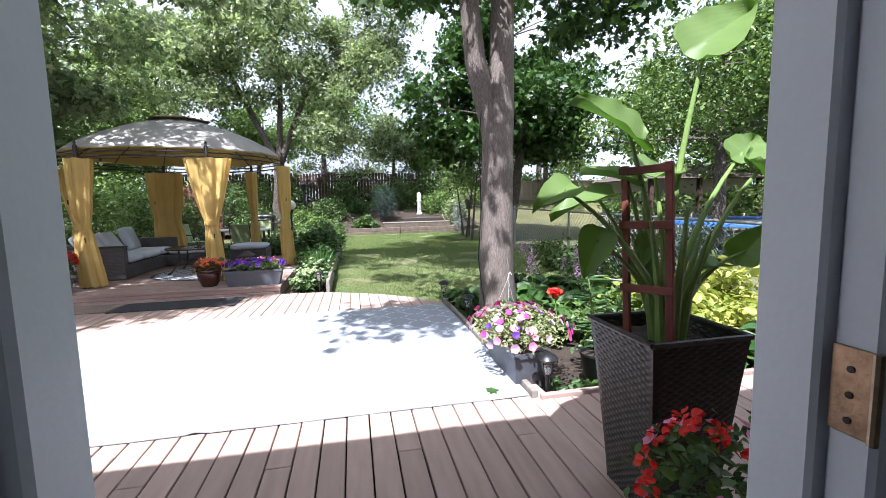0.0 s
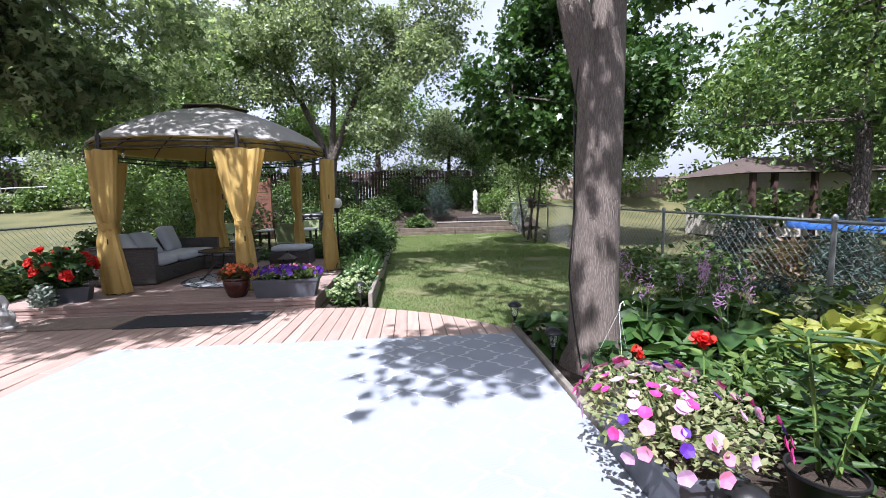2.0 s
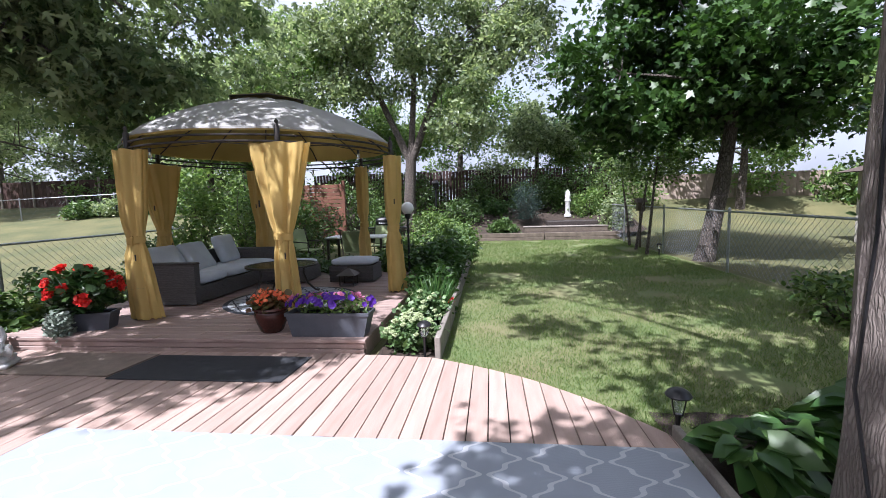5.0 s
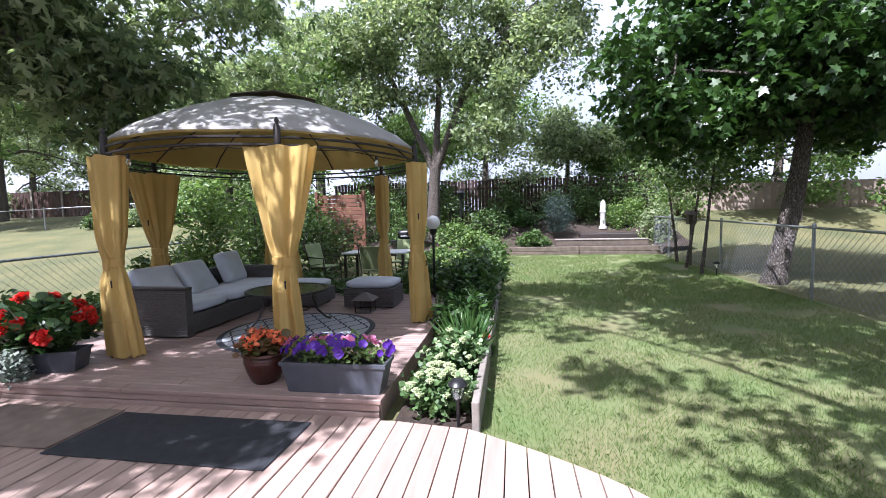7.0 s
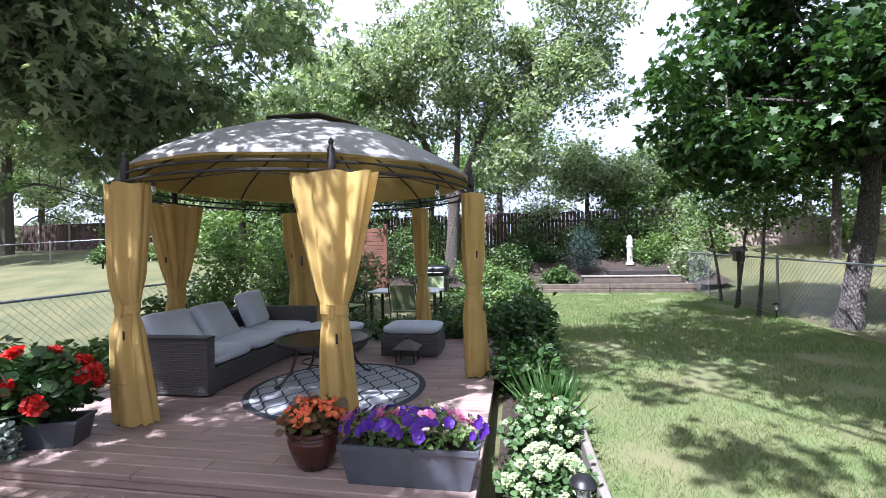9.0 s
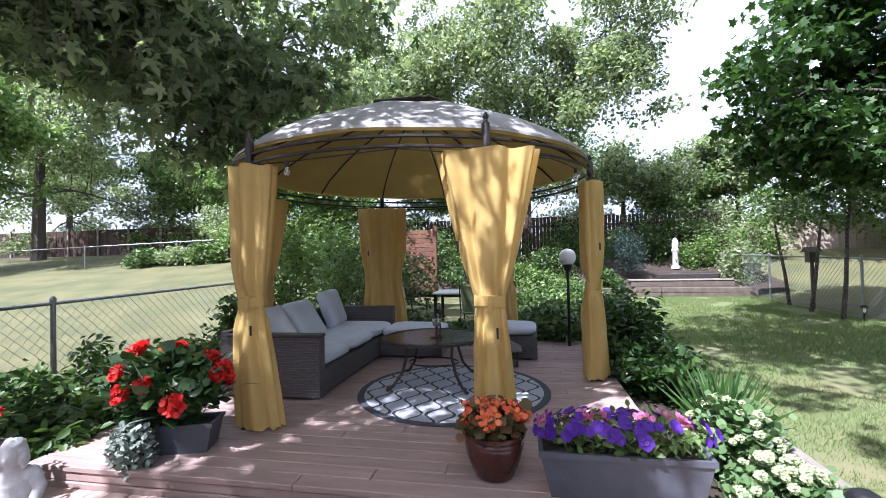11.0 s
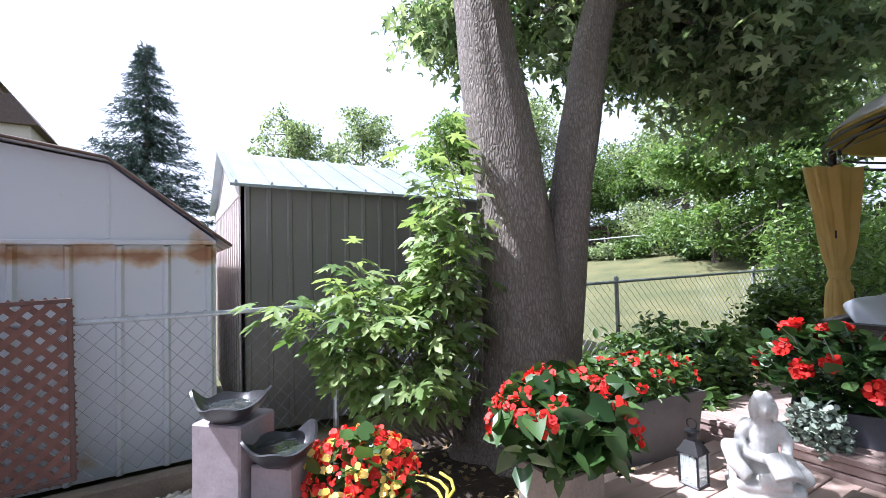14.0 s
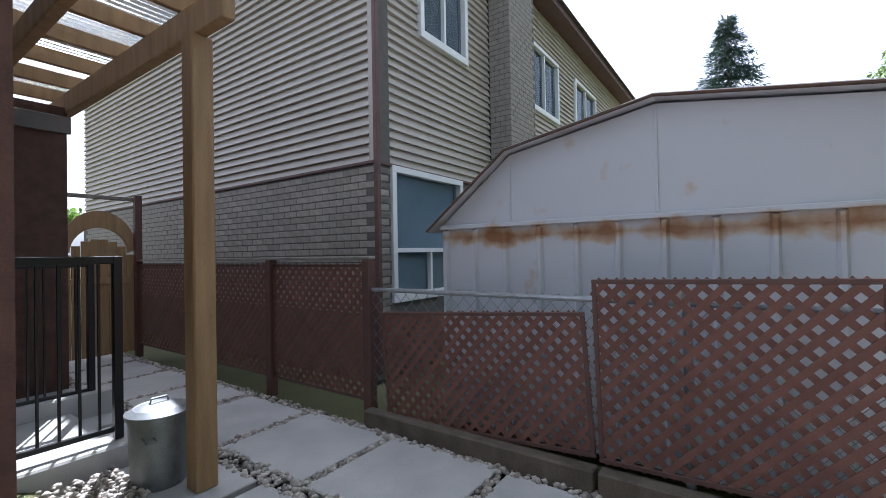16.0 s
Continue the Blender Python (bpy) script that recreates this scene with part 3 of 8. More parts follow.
def ball(n, centre, radii, shell=0.0):
    """n random places in an ellipsoid, towards its skin where shell is near 1."""
    d = rng.normal(size=(n, 3))
    d /= np.linalg.norm(d, axis=1, keepdims=True)
    r = rng.random(n) ** (1 / 3)
    r = shell + (1 - shell) * r
    return np.array(centre) + d * r[:, None] * np.array(radii)

# ---- ground ----
def height(x, y):
    """The lie of the land: level by the deck, rising to the back and to the neighbour's lawn."""
    def ease(a, b, t):
        t = min(max((t - a) / (b - a), 0), 1)
        return t * t * (3 - 2 * t)
    z = -0.135 + 0.065 * ease(7.8, 12, y)
    z -= 0.27 * ease(-5.3, -5.6, x) * ease(7.6, 6.2, y) if y < 8 else 0
    z += 0.04 * ease(14, 20, y) + 1.0 * ease(20.4, 25, y) * ease(-9, -6, x)
    z += 2.0 * ease(10, 30, y) * ease(-6.5, -9.5, x)
    z += 0.45 * ease(13, 26, y) * ease(4.6, 7, x)
    z -= 0.12 * ease(1.1, 1.4, x) * ease(2.6, 2.9, y) * ease(7.5, 6.0, y) * 0.2
    return z


def axis(lo, hi, step, reach):
    a = list(np.arange(lo, hi + 1e-6, step))
    far = [4, 10, 20, 40, 80, 160, 300]
    return [lo - f for f in far[::-1]] + a + [hi + f for f in far]


gx, gy = axis(-16, 12, 0.5, 300), axis(-14, 32, 0.5, 300)
g = Geo()
g.add([(x, y, height(x, y)) for y in gy for x in gx], [(j * len(gx) + i, j * len(gx) + i + 1, (j + 1) * len(gx) + i + 1, (j + 1) * len(gx) + i) for j in range(len(gy) - 1) for i in range(len(gx) - 1)])
setting("ground", g, M["dry"], "dry sunlit lawn running past the fences", "ground", True)
g = Geo()
g.sheet(24, 56, lambda u, v: (-0.5 + 5.3 * u, 6.0 + 14.0 * v, height(-0.5 + 5.3 * u, 6.0 + 14.0 * v) + 0.012 + 0.012 * noise.noise(Vector((u * 9, v * 20, 0)))))
setting("lawn", g, M["lawn"], "mown green back lawn with thin dry patches", "lawn", True)


def bed(name, label, x0, x1, y0, y1, lift=0.03, nu=20, nv=20):
    g = Geo()
    g.sheet(nu, nv, lambda u, v: (x0 + (x1 - x0) * u, y0 + (y1 - y0) * v, height(x0 + (x1 - x0) * u, y0 + (y1 - y0) * v) + lift + 0.04 * noise.noise(Vector((u * nu * 0.6, v * nv * 0.6, x0)))))
    return setting(name, g, M["soil"], label, "soil", True)


bed("soil_bed_1", "dark mulched soil of the flower border", 1.22, 4.9, 2.74, 6.45)
bed("soil_bed_2", "dark soil of the raised bed beside the platform", -1.12, -0.5, 7.3, 20.0)
bed("soil_bed_3", "leaf-strewn earth of the garden at the back", -9.0, 6.0, 20.15, 25.4, 0.2, 40, 16)
bed("soil_bed_4", "shaded earth and dry leaves below the big maple", -7.5, -5.45, 4.9, 17.5, 0.03, 16, 40)

# ---- own house ----
g = Geo()
for x0, x1, z0, z1 in ((-4.95, -0.42, -0.3, 2.9), (0.80, 7, -0.3, 2.9), (-0.42, 0.80, 2.12, 2.9)):
    g.box(x0, x1, 0.30, 0.50, z0, z1)
setting("wall_north", g, M["own_brick"], "red brick rear wall of the house", "wall")
g = Geo()
g.box(-4.95, -4.7, -9, 0.30, -0.3, 2.9).box(-6.0, -4.95, -3.25, -3.0, -0.3, 2.9).box(-6.0, -5.75, -9, -3.25, -0.3, 2.9)
setting("wall_west", g, M["own_brick"], "dark brick side wall of the house", "wall")
setting("trim_west", Geo().cham(-6.03, -4.95, -3.0, -2.97, 2.62, 2.8, 0.006), M["plastic_l"], "grey band along the top of the brick wall", "trim")
g = Geo()
g.box(-4.7, 7, -9, -8.8, -0.3, 2.9).box(6.8, 7, -8.8, 0.30, -0.3, 2.9)
setting("wall_south", g, M["own_brick"], "brick outer walls closing the house", "wall")
setting("floor", Geo().box(-4.7, 6.8, -8.8, 0.30, -0.06, -0.03), M["grey_timber"], "grey floor of the room behind the door", "floor")
setting("ceiling", Geo().box(-4.7, 6.8, -8.8, 0.30, 2.5, 2.62), M["white"], "white ceiling of the room behind the door", "ceiling")
g = Geo()
v = [(-4.98, 0.82, 2.86), (7.3, 0.82, 2.86), (7.3, -4.3, 4.4), (-4.98, -4.3, 4.4), (-4.98, -9.4, 2.86), (7.3, -9.4, 2.86)]
g.add(v + [(x, y, z + 0.12) for x, y, z in v], [(3, 2, 1, 0), (5, 2, 3, 4), (6, 7, 8, 9), (10, 9, 8, 11), (0, 1, 7, 6), (1, 2, 8, 7), (2, 5, 11, 8), (5, 4, 10, 11), (4, 3, 9, 10), (3, 0, 6, 9)])
setting("roof", g, M["roof"], "brown shingle roof of the house", "roof")
# door frame round the start of the walk
door = thing("door_1", (0, 0, 0), "open rear door in a pale grey painted frame", "door", kind="structure")
for side, x in ((-1, -0.312), (1, 0.615)):
    g = Geo()
    for o0, o1, y0, y1 in ((0, 0.10, 0.46, 0.56), (0.022, 0.10, 0.40, 0.46), (0.048, 0.12, 0.30, 0.398)):
        a, b = sorted((x + side * o0, x + side * o1))
        g.cham(a, b, y0, y1, -0.03, 2.12, 0.007)
    part("jamb", g, M["white"], door)
part("head", Geo().cham(-0.42, 0.74, 0.30, 0.56, 2.04, 2.12, 0.006), M["white"], door)
part("threshold", Geo().cham(-0.3, 0.615, 0.30, 0.55, -0.03, 0.012, 0.004), M["galv"], door)
lead = part("leaf", Geo().cham(-0.345, -0.302, -0.5, 0.29, 0.0, 2.03, 0.004), M["white"], door, "door leaf swung inwards")
lead.matrix_basis = Matrix.Translation((-0.335, 0.30, 0)) @ Matrix.Rotation(radians(-10), 4, "Z") @ Matrix.Translation((0.302, -0.30, 0))
for z in (1.06, 0.25, 1.8):
    h = part("hinge", Geo().cham(0.632, 0.6365, 0.405, 0.455, z, z + 0.12, 0.0015).tube([(0.632, 0.40, z), (0.632, 0.40, z + 0.12)], 0.006, 8), M["brass"], door, "worn brass hinge plate")
    for dz in (0.02, 0.055, 0.09):
        part("screw", Geo().lathe([(0.005, 0), (0.005, 0.0015), (0.002, 0.0018)], 8, Matrix.Translation((0.632, 0.43, z + dz)) @ Matrix.Rotation(radians(-90), 4, "Y")), M["iron"], h)

# ---- deck ----
deck = setting("deck", Geo().box(-5.45, 1.17, 0.5, 5.9, -0.2, -0.115).box(1.17, 6.0, 0.5, 2.7, -0.2, -0.115).box(-5.45, -1.1, 5.9, 7.5, -0.2, -0.115).box(-1.1, 0.2, 5.9, 6.9, -0.2, -0.115), M["soil"], "pinkish-brown painted timber deck", "deck")


def fall(y):
    """The deck drops a little for drainage towards the gazebo."""
    return -0.07 * min(max((y - 5.0) / 2.4, 0), 1)


def sloped(g):
    g.v = [(x, y, z + fall(y)) for x, y, z in g.v]
    return g



def deck_end(x):
    """Where the curved far edge of the deck lies."""
    if x < -1.16:
        return 7.49
    pts = ((-1.16, 7.46), (-0.5, 7.39), (0.0, 7.12), (0.4, 6.86), (0.85, 6.42), (1.05, 6.14), (1.18, 5.97))
    for (a, ya), (b, yb) in zip(pts, pts[1:]):
        if x <= b:
            return ya + (yb - ya) * (x - a) / (b - a)
    return 2.70


x = -5.45
i = 0
W = 0.138
while x < 5.9:
    end = deck_end(x + W / 2)
    cuts = [0.5] + sorted({round(c, 2) for c in ((2.3 + (i * 37 % 5) * 0.33) if end > 5 else 9, 4.9 + (i * 53 % 4) * 0.3) if c < end - 0.6}) + [end]
    for a, b in zip(cuts, cuts[1:]):
        g = Geo()
        lift = 0.002 * math.sin(i * 2.3 + a)
        if b == end and -1.16 < x < 1.2:
            e0, e1 = deck_end(x), deck_end(x + W)
            g.add([(x + 0.003, a + 0.003, -0.03), (x + W - 0.003, a + 0.003, -0.03), (x + W - 0.003, e1, -0.03), (x + 0.003, e0, -0.03), (x + 0.003, a + 0.003, 0), (x + W - 0.003, a + 0.003, 0), (x + W - 0.003, e1, 0), (x + 0.003, e0, 0)], [(3, 2, 1, 0), (4, 5, 6, 7), (0, 1, 5, 4), (1, 2, 6, 5), (2, 3, 7, 6), (3, 0, 4, 7)])
        else:
            g.cham(x + 0.003, x + W - 0.003, a + 0.002, b - 0.002, -0.035, lift, 0.004)
        part("board", sloped(g), M["deck"], deck)
    x += W + 0.003
    i += 1
g = Geo()
g.box(-5.47, -5.45, 0.5, 7.36, -0.34, -0.085)
part("fascia", g, M["deck_x"], deck)

# platform under the gazebo
platform = setting("platform", Geo().box(-5.6, -1.27, 7.58, 12.1, -0.2, 0.03), M["soil"], "raised brown painted timber platform of the gazebo", "deck")
y, i = 7.49, 0
while y < 12.1:
    cut = -3.6 + (i * 41 % 5) * 0.45
    for a, b in ((-5.62, cut), (cut, -1.22)):
        part("board", Geo().cham(a + 0.002, b - 0.002, y + 0.003, y + W - 0.003, 0.032, 0.07 + 0.0015 * math.sin(i * 1.7 + a), 0.005), M["deck_x"], platform)
    y += W + 0.003
    i += 1
for z0, z1, dy in ((-0.12, -0.035, 0.012), (-0.03, 0.03, 0.0)):
    part("fascia", Geo().cham(-5.62, -1.24, 7.505 - dy, 7.545 - dy, z0, z1, 0.005), M["deck_x"], platform)
part("fascia", Geo().cham(-1.27, -1.235, 7.56, 12.1, -0.15, 0.03, 0.005), M["deck_x"], platform)

# ---- gazebo ----
C, R = (-3.42, 10.0), 1.97
POSTS = [(C[0] + R * math.cos(radians(a)), C[1] + R * math.sin(radians(a))) for a in (240, 300, 0, 60, 120, 180)]
gaz = thing("gazebo", (C[0], C[1], 0.07), "round iron gazebo with grey domed canopy and gold curtains", "gazebo")
ZP = 0.07
for px, py in POSTS:
    lx, ly = px - C[0], py - C[1]
    g = Geo()
    g.cham(lx - 0.024, lx + 0.024, ly - 0.024, ly + 0.024, 0.004, 2.30, 0.006).cham(lx - 0.07, lx + 0.07, ly - 0.07, ly + 0.07, 0.0, 0.012, 0.003)
    g.lathe([(0.03, 2.10), (0.034, 2.13), (0.034, 2.36), (0.022, 2.375), (0.015, 2.39), (0.024, 2.41), (0.024, 2.42), (0.004, 2.45)], 10, Matrix.Translation((lx, ly, 0)))
    part("post", g, M["iron"], gaz, smooth=True)
for z, r, t in ((2.18, 1.965, 0.014), (2.255, 1.965, 0.014)):
    g = Geo()
    g.tube([(r * math.cos(a), r * math.sin(a), z) for a in np.linspace(0, 2 * math.pi, 61)], t, 6, False)
    part("ring_beam", g, M["iron"], gaz, smooth=True)
PROF = ((1.935, 2.335), (1.93, 2.36), (1.74, 2.515), (1.40, 2.70), (1.05, 2.85), (0.70, 2.97), (0.36, 3.06))


def dome(drop, k=1.0, segs=72):
    g = Geo()
    prof = []
    for (r0, z0), (r1, z1) in zip(PROF, PROF[1:]):
        for t in (0, 0.5):
            prof.append((r0 + (r1 - r0) * t, z0 + (z1 - z0) * t))
    prof.append(PROF[-1])
    v = []
    for r, z in prof:
        for s in range(segs):
            a = 2 * math.pi * s / segs
            sag = 0.02 * (0.5 - 0.5 * math.cos(12 * a)) * (1 if r < 1.8 else 0.5)
            v.append((r * k * math.cos(a), r * k * math.sin(a), z - drop - sag))
    n = len(prof)
    g.add(v, [(i * segs + s, i * segs + (s + 1) % segs, (i + 1) * segs + (s + 1) % segs, (i + 1) * segs + s) for i in range(n - 1) for s in range(segs)])
    return g


can = part("canopy", dome(0), M["canopy"], gaz, "sun-bleached grey canvas", smooth=True)
part("lining", dome(0.02, 0.993), M["lining"], gaz, "tan canvas underside", smooth=True)
g = Geo()
for r, z in ((0.60, 3.06), (0.60, 3.075), (0.34, 3.135), (0.05, 3.175)):
    g.v += [(r * math.cos(radians(60 * k)), r * math.sin(radians(60 * k)), z) for k in range(6)]
g.f += [(i * 6 + k, i * 6 + (k + 1) % 6, (i + 1) * 6 + (k + 1) % 6, (i + 1) * 6 + k) for i in range(3) for k in range(6)] + [tuple(range(18, 24)), tuple(range(6))[::-1]]
part("cap_rim", Geo().tube([(0.60 * math.cos(radians(60 * k)), 0.60 * math.sin(radians(60 * k)), 3.056) for k in range(7)], 0.012, 6, False), M["iron"], gaz)
part("cap", g, M["cap"], gaz, "raised olive-tan canvas vent cap")
for k in range(12):
    a = radians(30 * k)
    g = Geo()
    g.tube([((r - 0.02) * math.cos(a), (r - 0.02) * math.sin(a), z - 0.035) for r, z in PROF[1:]] + [(0.12 * math.cos(a), 0.12 * math.sin(a), 3.09)], 0.011, 6)
    part("rib", g, M["iron"], gaz, smooth=True)
g = Geo()
g.lathe([(0.13, 3.06), (0.13, 3.10), (0.03, 3.12)], 12)
part("hub", g, M["iron"], gaz, smooth=True)

# curtains, each hung in folds round its post and tied with a band
CURTAINS = (  # width at the top, at the foot, turn, how far the foot and the top swing along the curtain, folds, tied
    (0.40, 0.40, 0, 0.07, 0.03, 6, True), (0.74, 0.32, 0, 0.03, 0.0, 7, True), (0.34, 0.36, 60, 0.05, 0.02, 5, True),
    (0.40, 0.36, 120, -0.04, 0.04, 6, True), (0.74, 0.62, 10, 0.06, 0.0, 9, False), (0.74, 0.36, 75, 0.0, 0.0, 8, True))
for k, ((px, py), (top, low, turn, kick, swing, folds, tied)) in enumerate(zip(POSTS, CURTAINS)):
    cur = thing("curtain", (px, py, ZP), "gold canvas curtain tied back round its gazebo post" if tied else "gold canvas curtain hanging in loose folds", "curtain", "gazebo curtains", rz=turn)
    WAIST, TOP = 1.03, 2.15

    def width(h):
        if not tied:
            return low + (top - low) * (h / TOP) - 0.12 * math.exp(-((h - WAIST) / 0.3) ** 2)
        if h > WAIST:
            t = (h - WAIST) / (TOP - WAIST)
            return 0.20 + (top - 0.20) * t ** (0.85 if top > 0.5 else 0.6)
        t = (WAIST - h) / WAIST
        return 0.20 + (low - 0.20) * t ** 0.6

    rs = np.random.default_rng(40 + k)
    ph = rs.random(6) * 6.3
    seg, lev = 132, 56
    g = Geo()
    for j in range(lev + 1):
        h = 0.010 + (TOP - 0.010) * j / lev
        w = width(h)
        pinch = math.exp(-((h - WAIST) / 0.16) ** 2) if tied else 0.0
        depth = (0.075 + 0.07 * w) * (1 - 0.45 * pinch)
        lean = (kick * ((WAIST - h) / WAIST) ** 1.3 if h < WAIST else swing * (h - WAIST) / 1.1)
        for c in range(seg):
            a = 2 * math.pi * c / seg
            # pleats that stay with the cloth and draw together towards the band
            d = 0.55 * math.sin(folds * a + ph[0]) + 0.30 * math.sin((folds * 2 - 1) * a + ph[1] + 0.8 * h) + 0.18 * math.sin(3 * a + 3.2 * h + ph[2])
            d *= 1 - 0.72 * pinch
            crease = 0.010 * math.sin(22 * h + 4 * a + ph[3]) * (0.35 + pinch)
            hem = (0.022 if j == 0 else 0.007) * math.sin(folds * a + ph[4]) if j in (0, lev) else 0.0
            r = 1 + 0.10 * d
            g.v.append((lean + w / 2 * math.copysign(abs(math.cos(a)) ** 0.8, math.cos(a)) * r, (depth + 0.042 * d + crease) * math.sin(a), max(h + (hem if j else abs(hem)), 0.006)))
    g.f += [(j * seg + c, j * seg + (c + 1) % seg, (j + 1) * seg + (c + 1) % seg, (j + 1) * seg + c) for j in range(lev) for c in range(seg)]
    part("drape", g, M["curtain"], cur, smooth=True)
    if tied:
        g = Geo()
        n_ = 40
        rings = ((0.985, 0.0), (0.99, 0.007), (1.035, 0.009), (1.07, 0.007), (1.075, 0.0))
        g.add([((0.112 + b) * math.cos(a), (0.066 + b) * math.sin(a), z + 0.012 * math.cos(a + ph[5])) for z, b in rings for a in np.linspace(0, 2 * math.pi, n_ + 1)[:-1]], [(i * n_ + c, i * n_ + (c + 1) % n_, (i + 1) * n_ + (c + 1) % n_, (i + 1) * n_ + c) for i in range(len(rings) - 1) for c in range(n_)])
        part("tie_band", g, M["curtain"], cur, smooth=True)
        part("knot", Geo().cham(-0.020, 0.022, -0.095, -0.076, 0.96, 1.085, 0.006), M["curtain"], cur, m=Matrix.Translation((0.01, 0, 1.02)) @ Matrix.Rotation(radians(9), 4, "Y") @ Matrix.Translation((0, 0, -1.02)))
    part("loop", Geo().cham(0.05, 0.066, -0.108, -0.098, 0.77, 0.85, 0.002), M["black"], cur, "black loop")
    part("loop", Geo().cham(-top * 0.3, -top * 0.3 + 0.016, -0.13, -0.118, 1.40, 1.48, 0.002), M["black"], cur, "black loop")
    for c in range(5):
        part("hook", Geo().tube([(top * (c - 2) * 0.2, -0.01, 2.13), (top * (c - 2) * 0.2, -0.012, 2.16), (top * (c - 2) * 0.2, 0.012, 2.185)], 0.004, 5), M["black"], cur)

# ---- big rug, mats ----
rug = new("patio_rug", Geo().sheet(60, 44, lambda u, v: (-2.02 + 4.06 * u, -1.5 + 3.01 * v, 0.012 + fall(2.765 + 3.01 * v) + 0.003 * noise.noise(Vector((u * 7, v * 5, 2))) + 0.016 * math.exp(-((u - 0.47 + 0.03 * v) / 0.006) ** 2) * (1 - v)), 0.006).mesh("patio_rug", trellis("pale_trellis_weave", (0.285, 0.313, 0.355), (0.48, 0.50, 0.525), 0.225, 0.335, 0.28, 0.07, 0.10), True))
rug.location = (-0.87, 4.265, 0)
tagged(rug, "large pale grey-blue outdoor rug with white trellis pattern", "rug")
g = Geo().lathe([(0.965, 0.003), (0.97, 0.008), (0.96, 0.012), (0.0, 0.012)], 64, close=False)
rr = new("round_rug", g.mesh("round_rug", trellis("round_trellis_weave", (0.36, 0.38, 0.40), (0.045, 0.05, 0.06), 0.145, 0.36, 0.36, 0.10, 0.0, True, 0.90)))
rr.location = (-2.92, 9.45, ZP)
tagged(rr, "round grey rug with dark trellis lines and border", "rug")
dm = new("door_mat", sloped(Geo().cham(-3.40, -1.73, 6.66, 7.33, 0.004, 0.015, 0.004)).mesh("door_mat", M["mat"]))
bm_ = new("coir_mat", sloped(Geo().cham(-4.62, -3.43, 6.72, 7.36, 0.004, 0.018, 0.005)).mesh("coir_mat", M["coir"]))
tagged(bm_, "worn brown coir mat lying before the step", "mat")
tagged(dm, "dark rubber mat lying before the step", "mat")

# ---- chain-link fences ----
def chain_fence(name, a, b, z0, z1, posts, label, step=0.062):
    """A chain-link fence from a to b: posts, top rail, woven wire."""
    a, b = Vector((*a, 0)), Vector((*b, 0))
    run = b - a
    way = run.normalized()
    fence = thing(name, (a.x, a.y, z0(0)), label, "fence", "chain-link fences", kind="structure")
    base = z0(0)
    for s in posts:
        p = way * s
        g = Geo()
        zb, zt = z0(s) - base, z1(s) - base
        g.tube([(p.x, p.y, zb - 0.05), (p.x, p.y, zt + 0.03)], 0.027, 8).lathe([(0.033, zt + 0.02), (0.033, zt + 0.05), (0.02, zt + 0.075), (0.004, zt + 0.085)], 8, Matrix.Translation((p.x, p.y, 0)))
        part("post", g, M["galv"], fence, smooth=True)
    n = 12
    g = Geo()
    g.tube([(way.x * run.length * i / n, way.y * run.length * i / n, z1(run.length * i / n) - base) for i in range(n + 1)], 0.02, 8)
    part("top_rail", g, M["galv"], fence, smooth=True)
    g = Geo()
    k = 0
    s = 0.0
    nor = Vector((-way.y, way.x, 0))
    while s < run.length:
        zb, zt = z0(s) + 0.03 - base, z1(s) - base + 0.03
        rows = max(4, int((zt - zb) / step))
        for side in (0, 1):
            pts = []
            for r in range(rows + 1):
                off = step / 2 * (1 if (r + k) % 2 else -1)
                pts.append(way * (s + off) + nor * (0.004 * (1 if r % 2 else -1)) + Vector((0, 0, zb + (zt - zb) * r / rows)))
            g.tube(pts, 0.003, 3, False)
            break
        k += 1
        s += step
    part("wire_mesh", g, M["wire"], fence, "woven galvanised wire", kind="stuff")
    return fence


FX = -7.55
chain_fence("chain_link_fence", (FX, -0.15), (FX, 5.3), lambda s: -0.14, lambda s: 0.96, (0, 2.7, 5.4), "galvanised chain-link fence before the sheds")
chain_fence("chain_link_fence", (FX, 5.3), (-7.0, 20.0), lambda s: -0.12 + 0.012 * s, lambda s: 0.97 + 0.01 * s, (3.75, 7.3, 11, 14.6), "galvanised chain-link fence along the left neighbour's lawn")
chain_fence("chain_link_fence", (4.75, 2.6), (4.75, 20.6), lambda s: -0.1 + 0.008 * s, lambda s: 1.02 + 0.014 * s, (0, 3.2, 6.4, 9.75, 13.0, 16.5), "galvanised chain-link fence along the lawn")

# timbers along the foot of the fence
for y0, y1 in ((-0.1, 2.0), (2.03, 4.4), (4.43, 5.6)):
    t = new("landscape_timber", Geo().cham(FX + 0.03, FX + 0.15, y0, y1, -0.34, -0.15, 0.012).mesh("landscape_timber", M["timber"]))
    tagged(t, "weathered timber along the foot of the fence", "timber", "fence timbers")


# ---- lattice ----
lat_fence = thing("lattice_fence", (FX, 0, -0.34), "brown lattice screens along the side path", "fence")


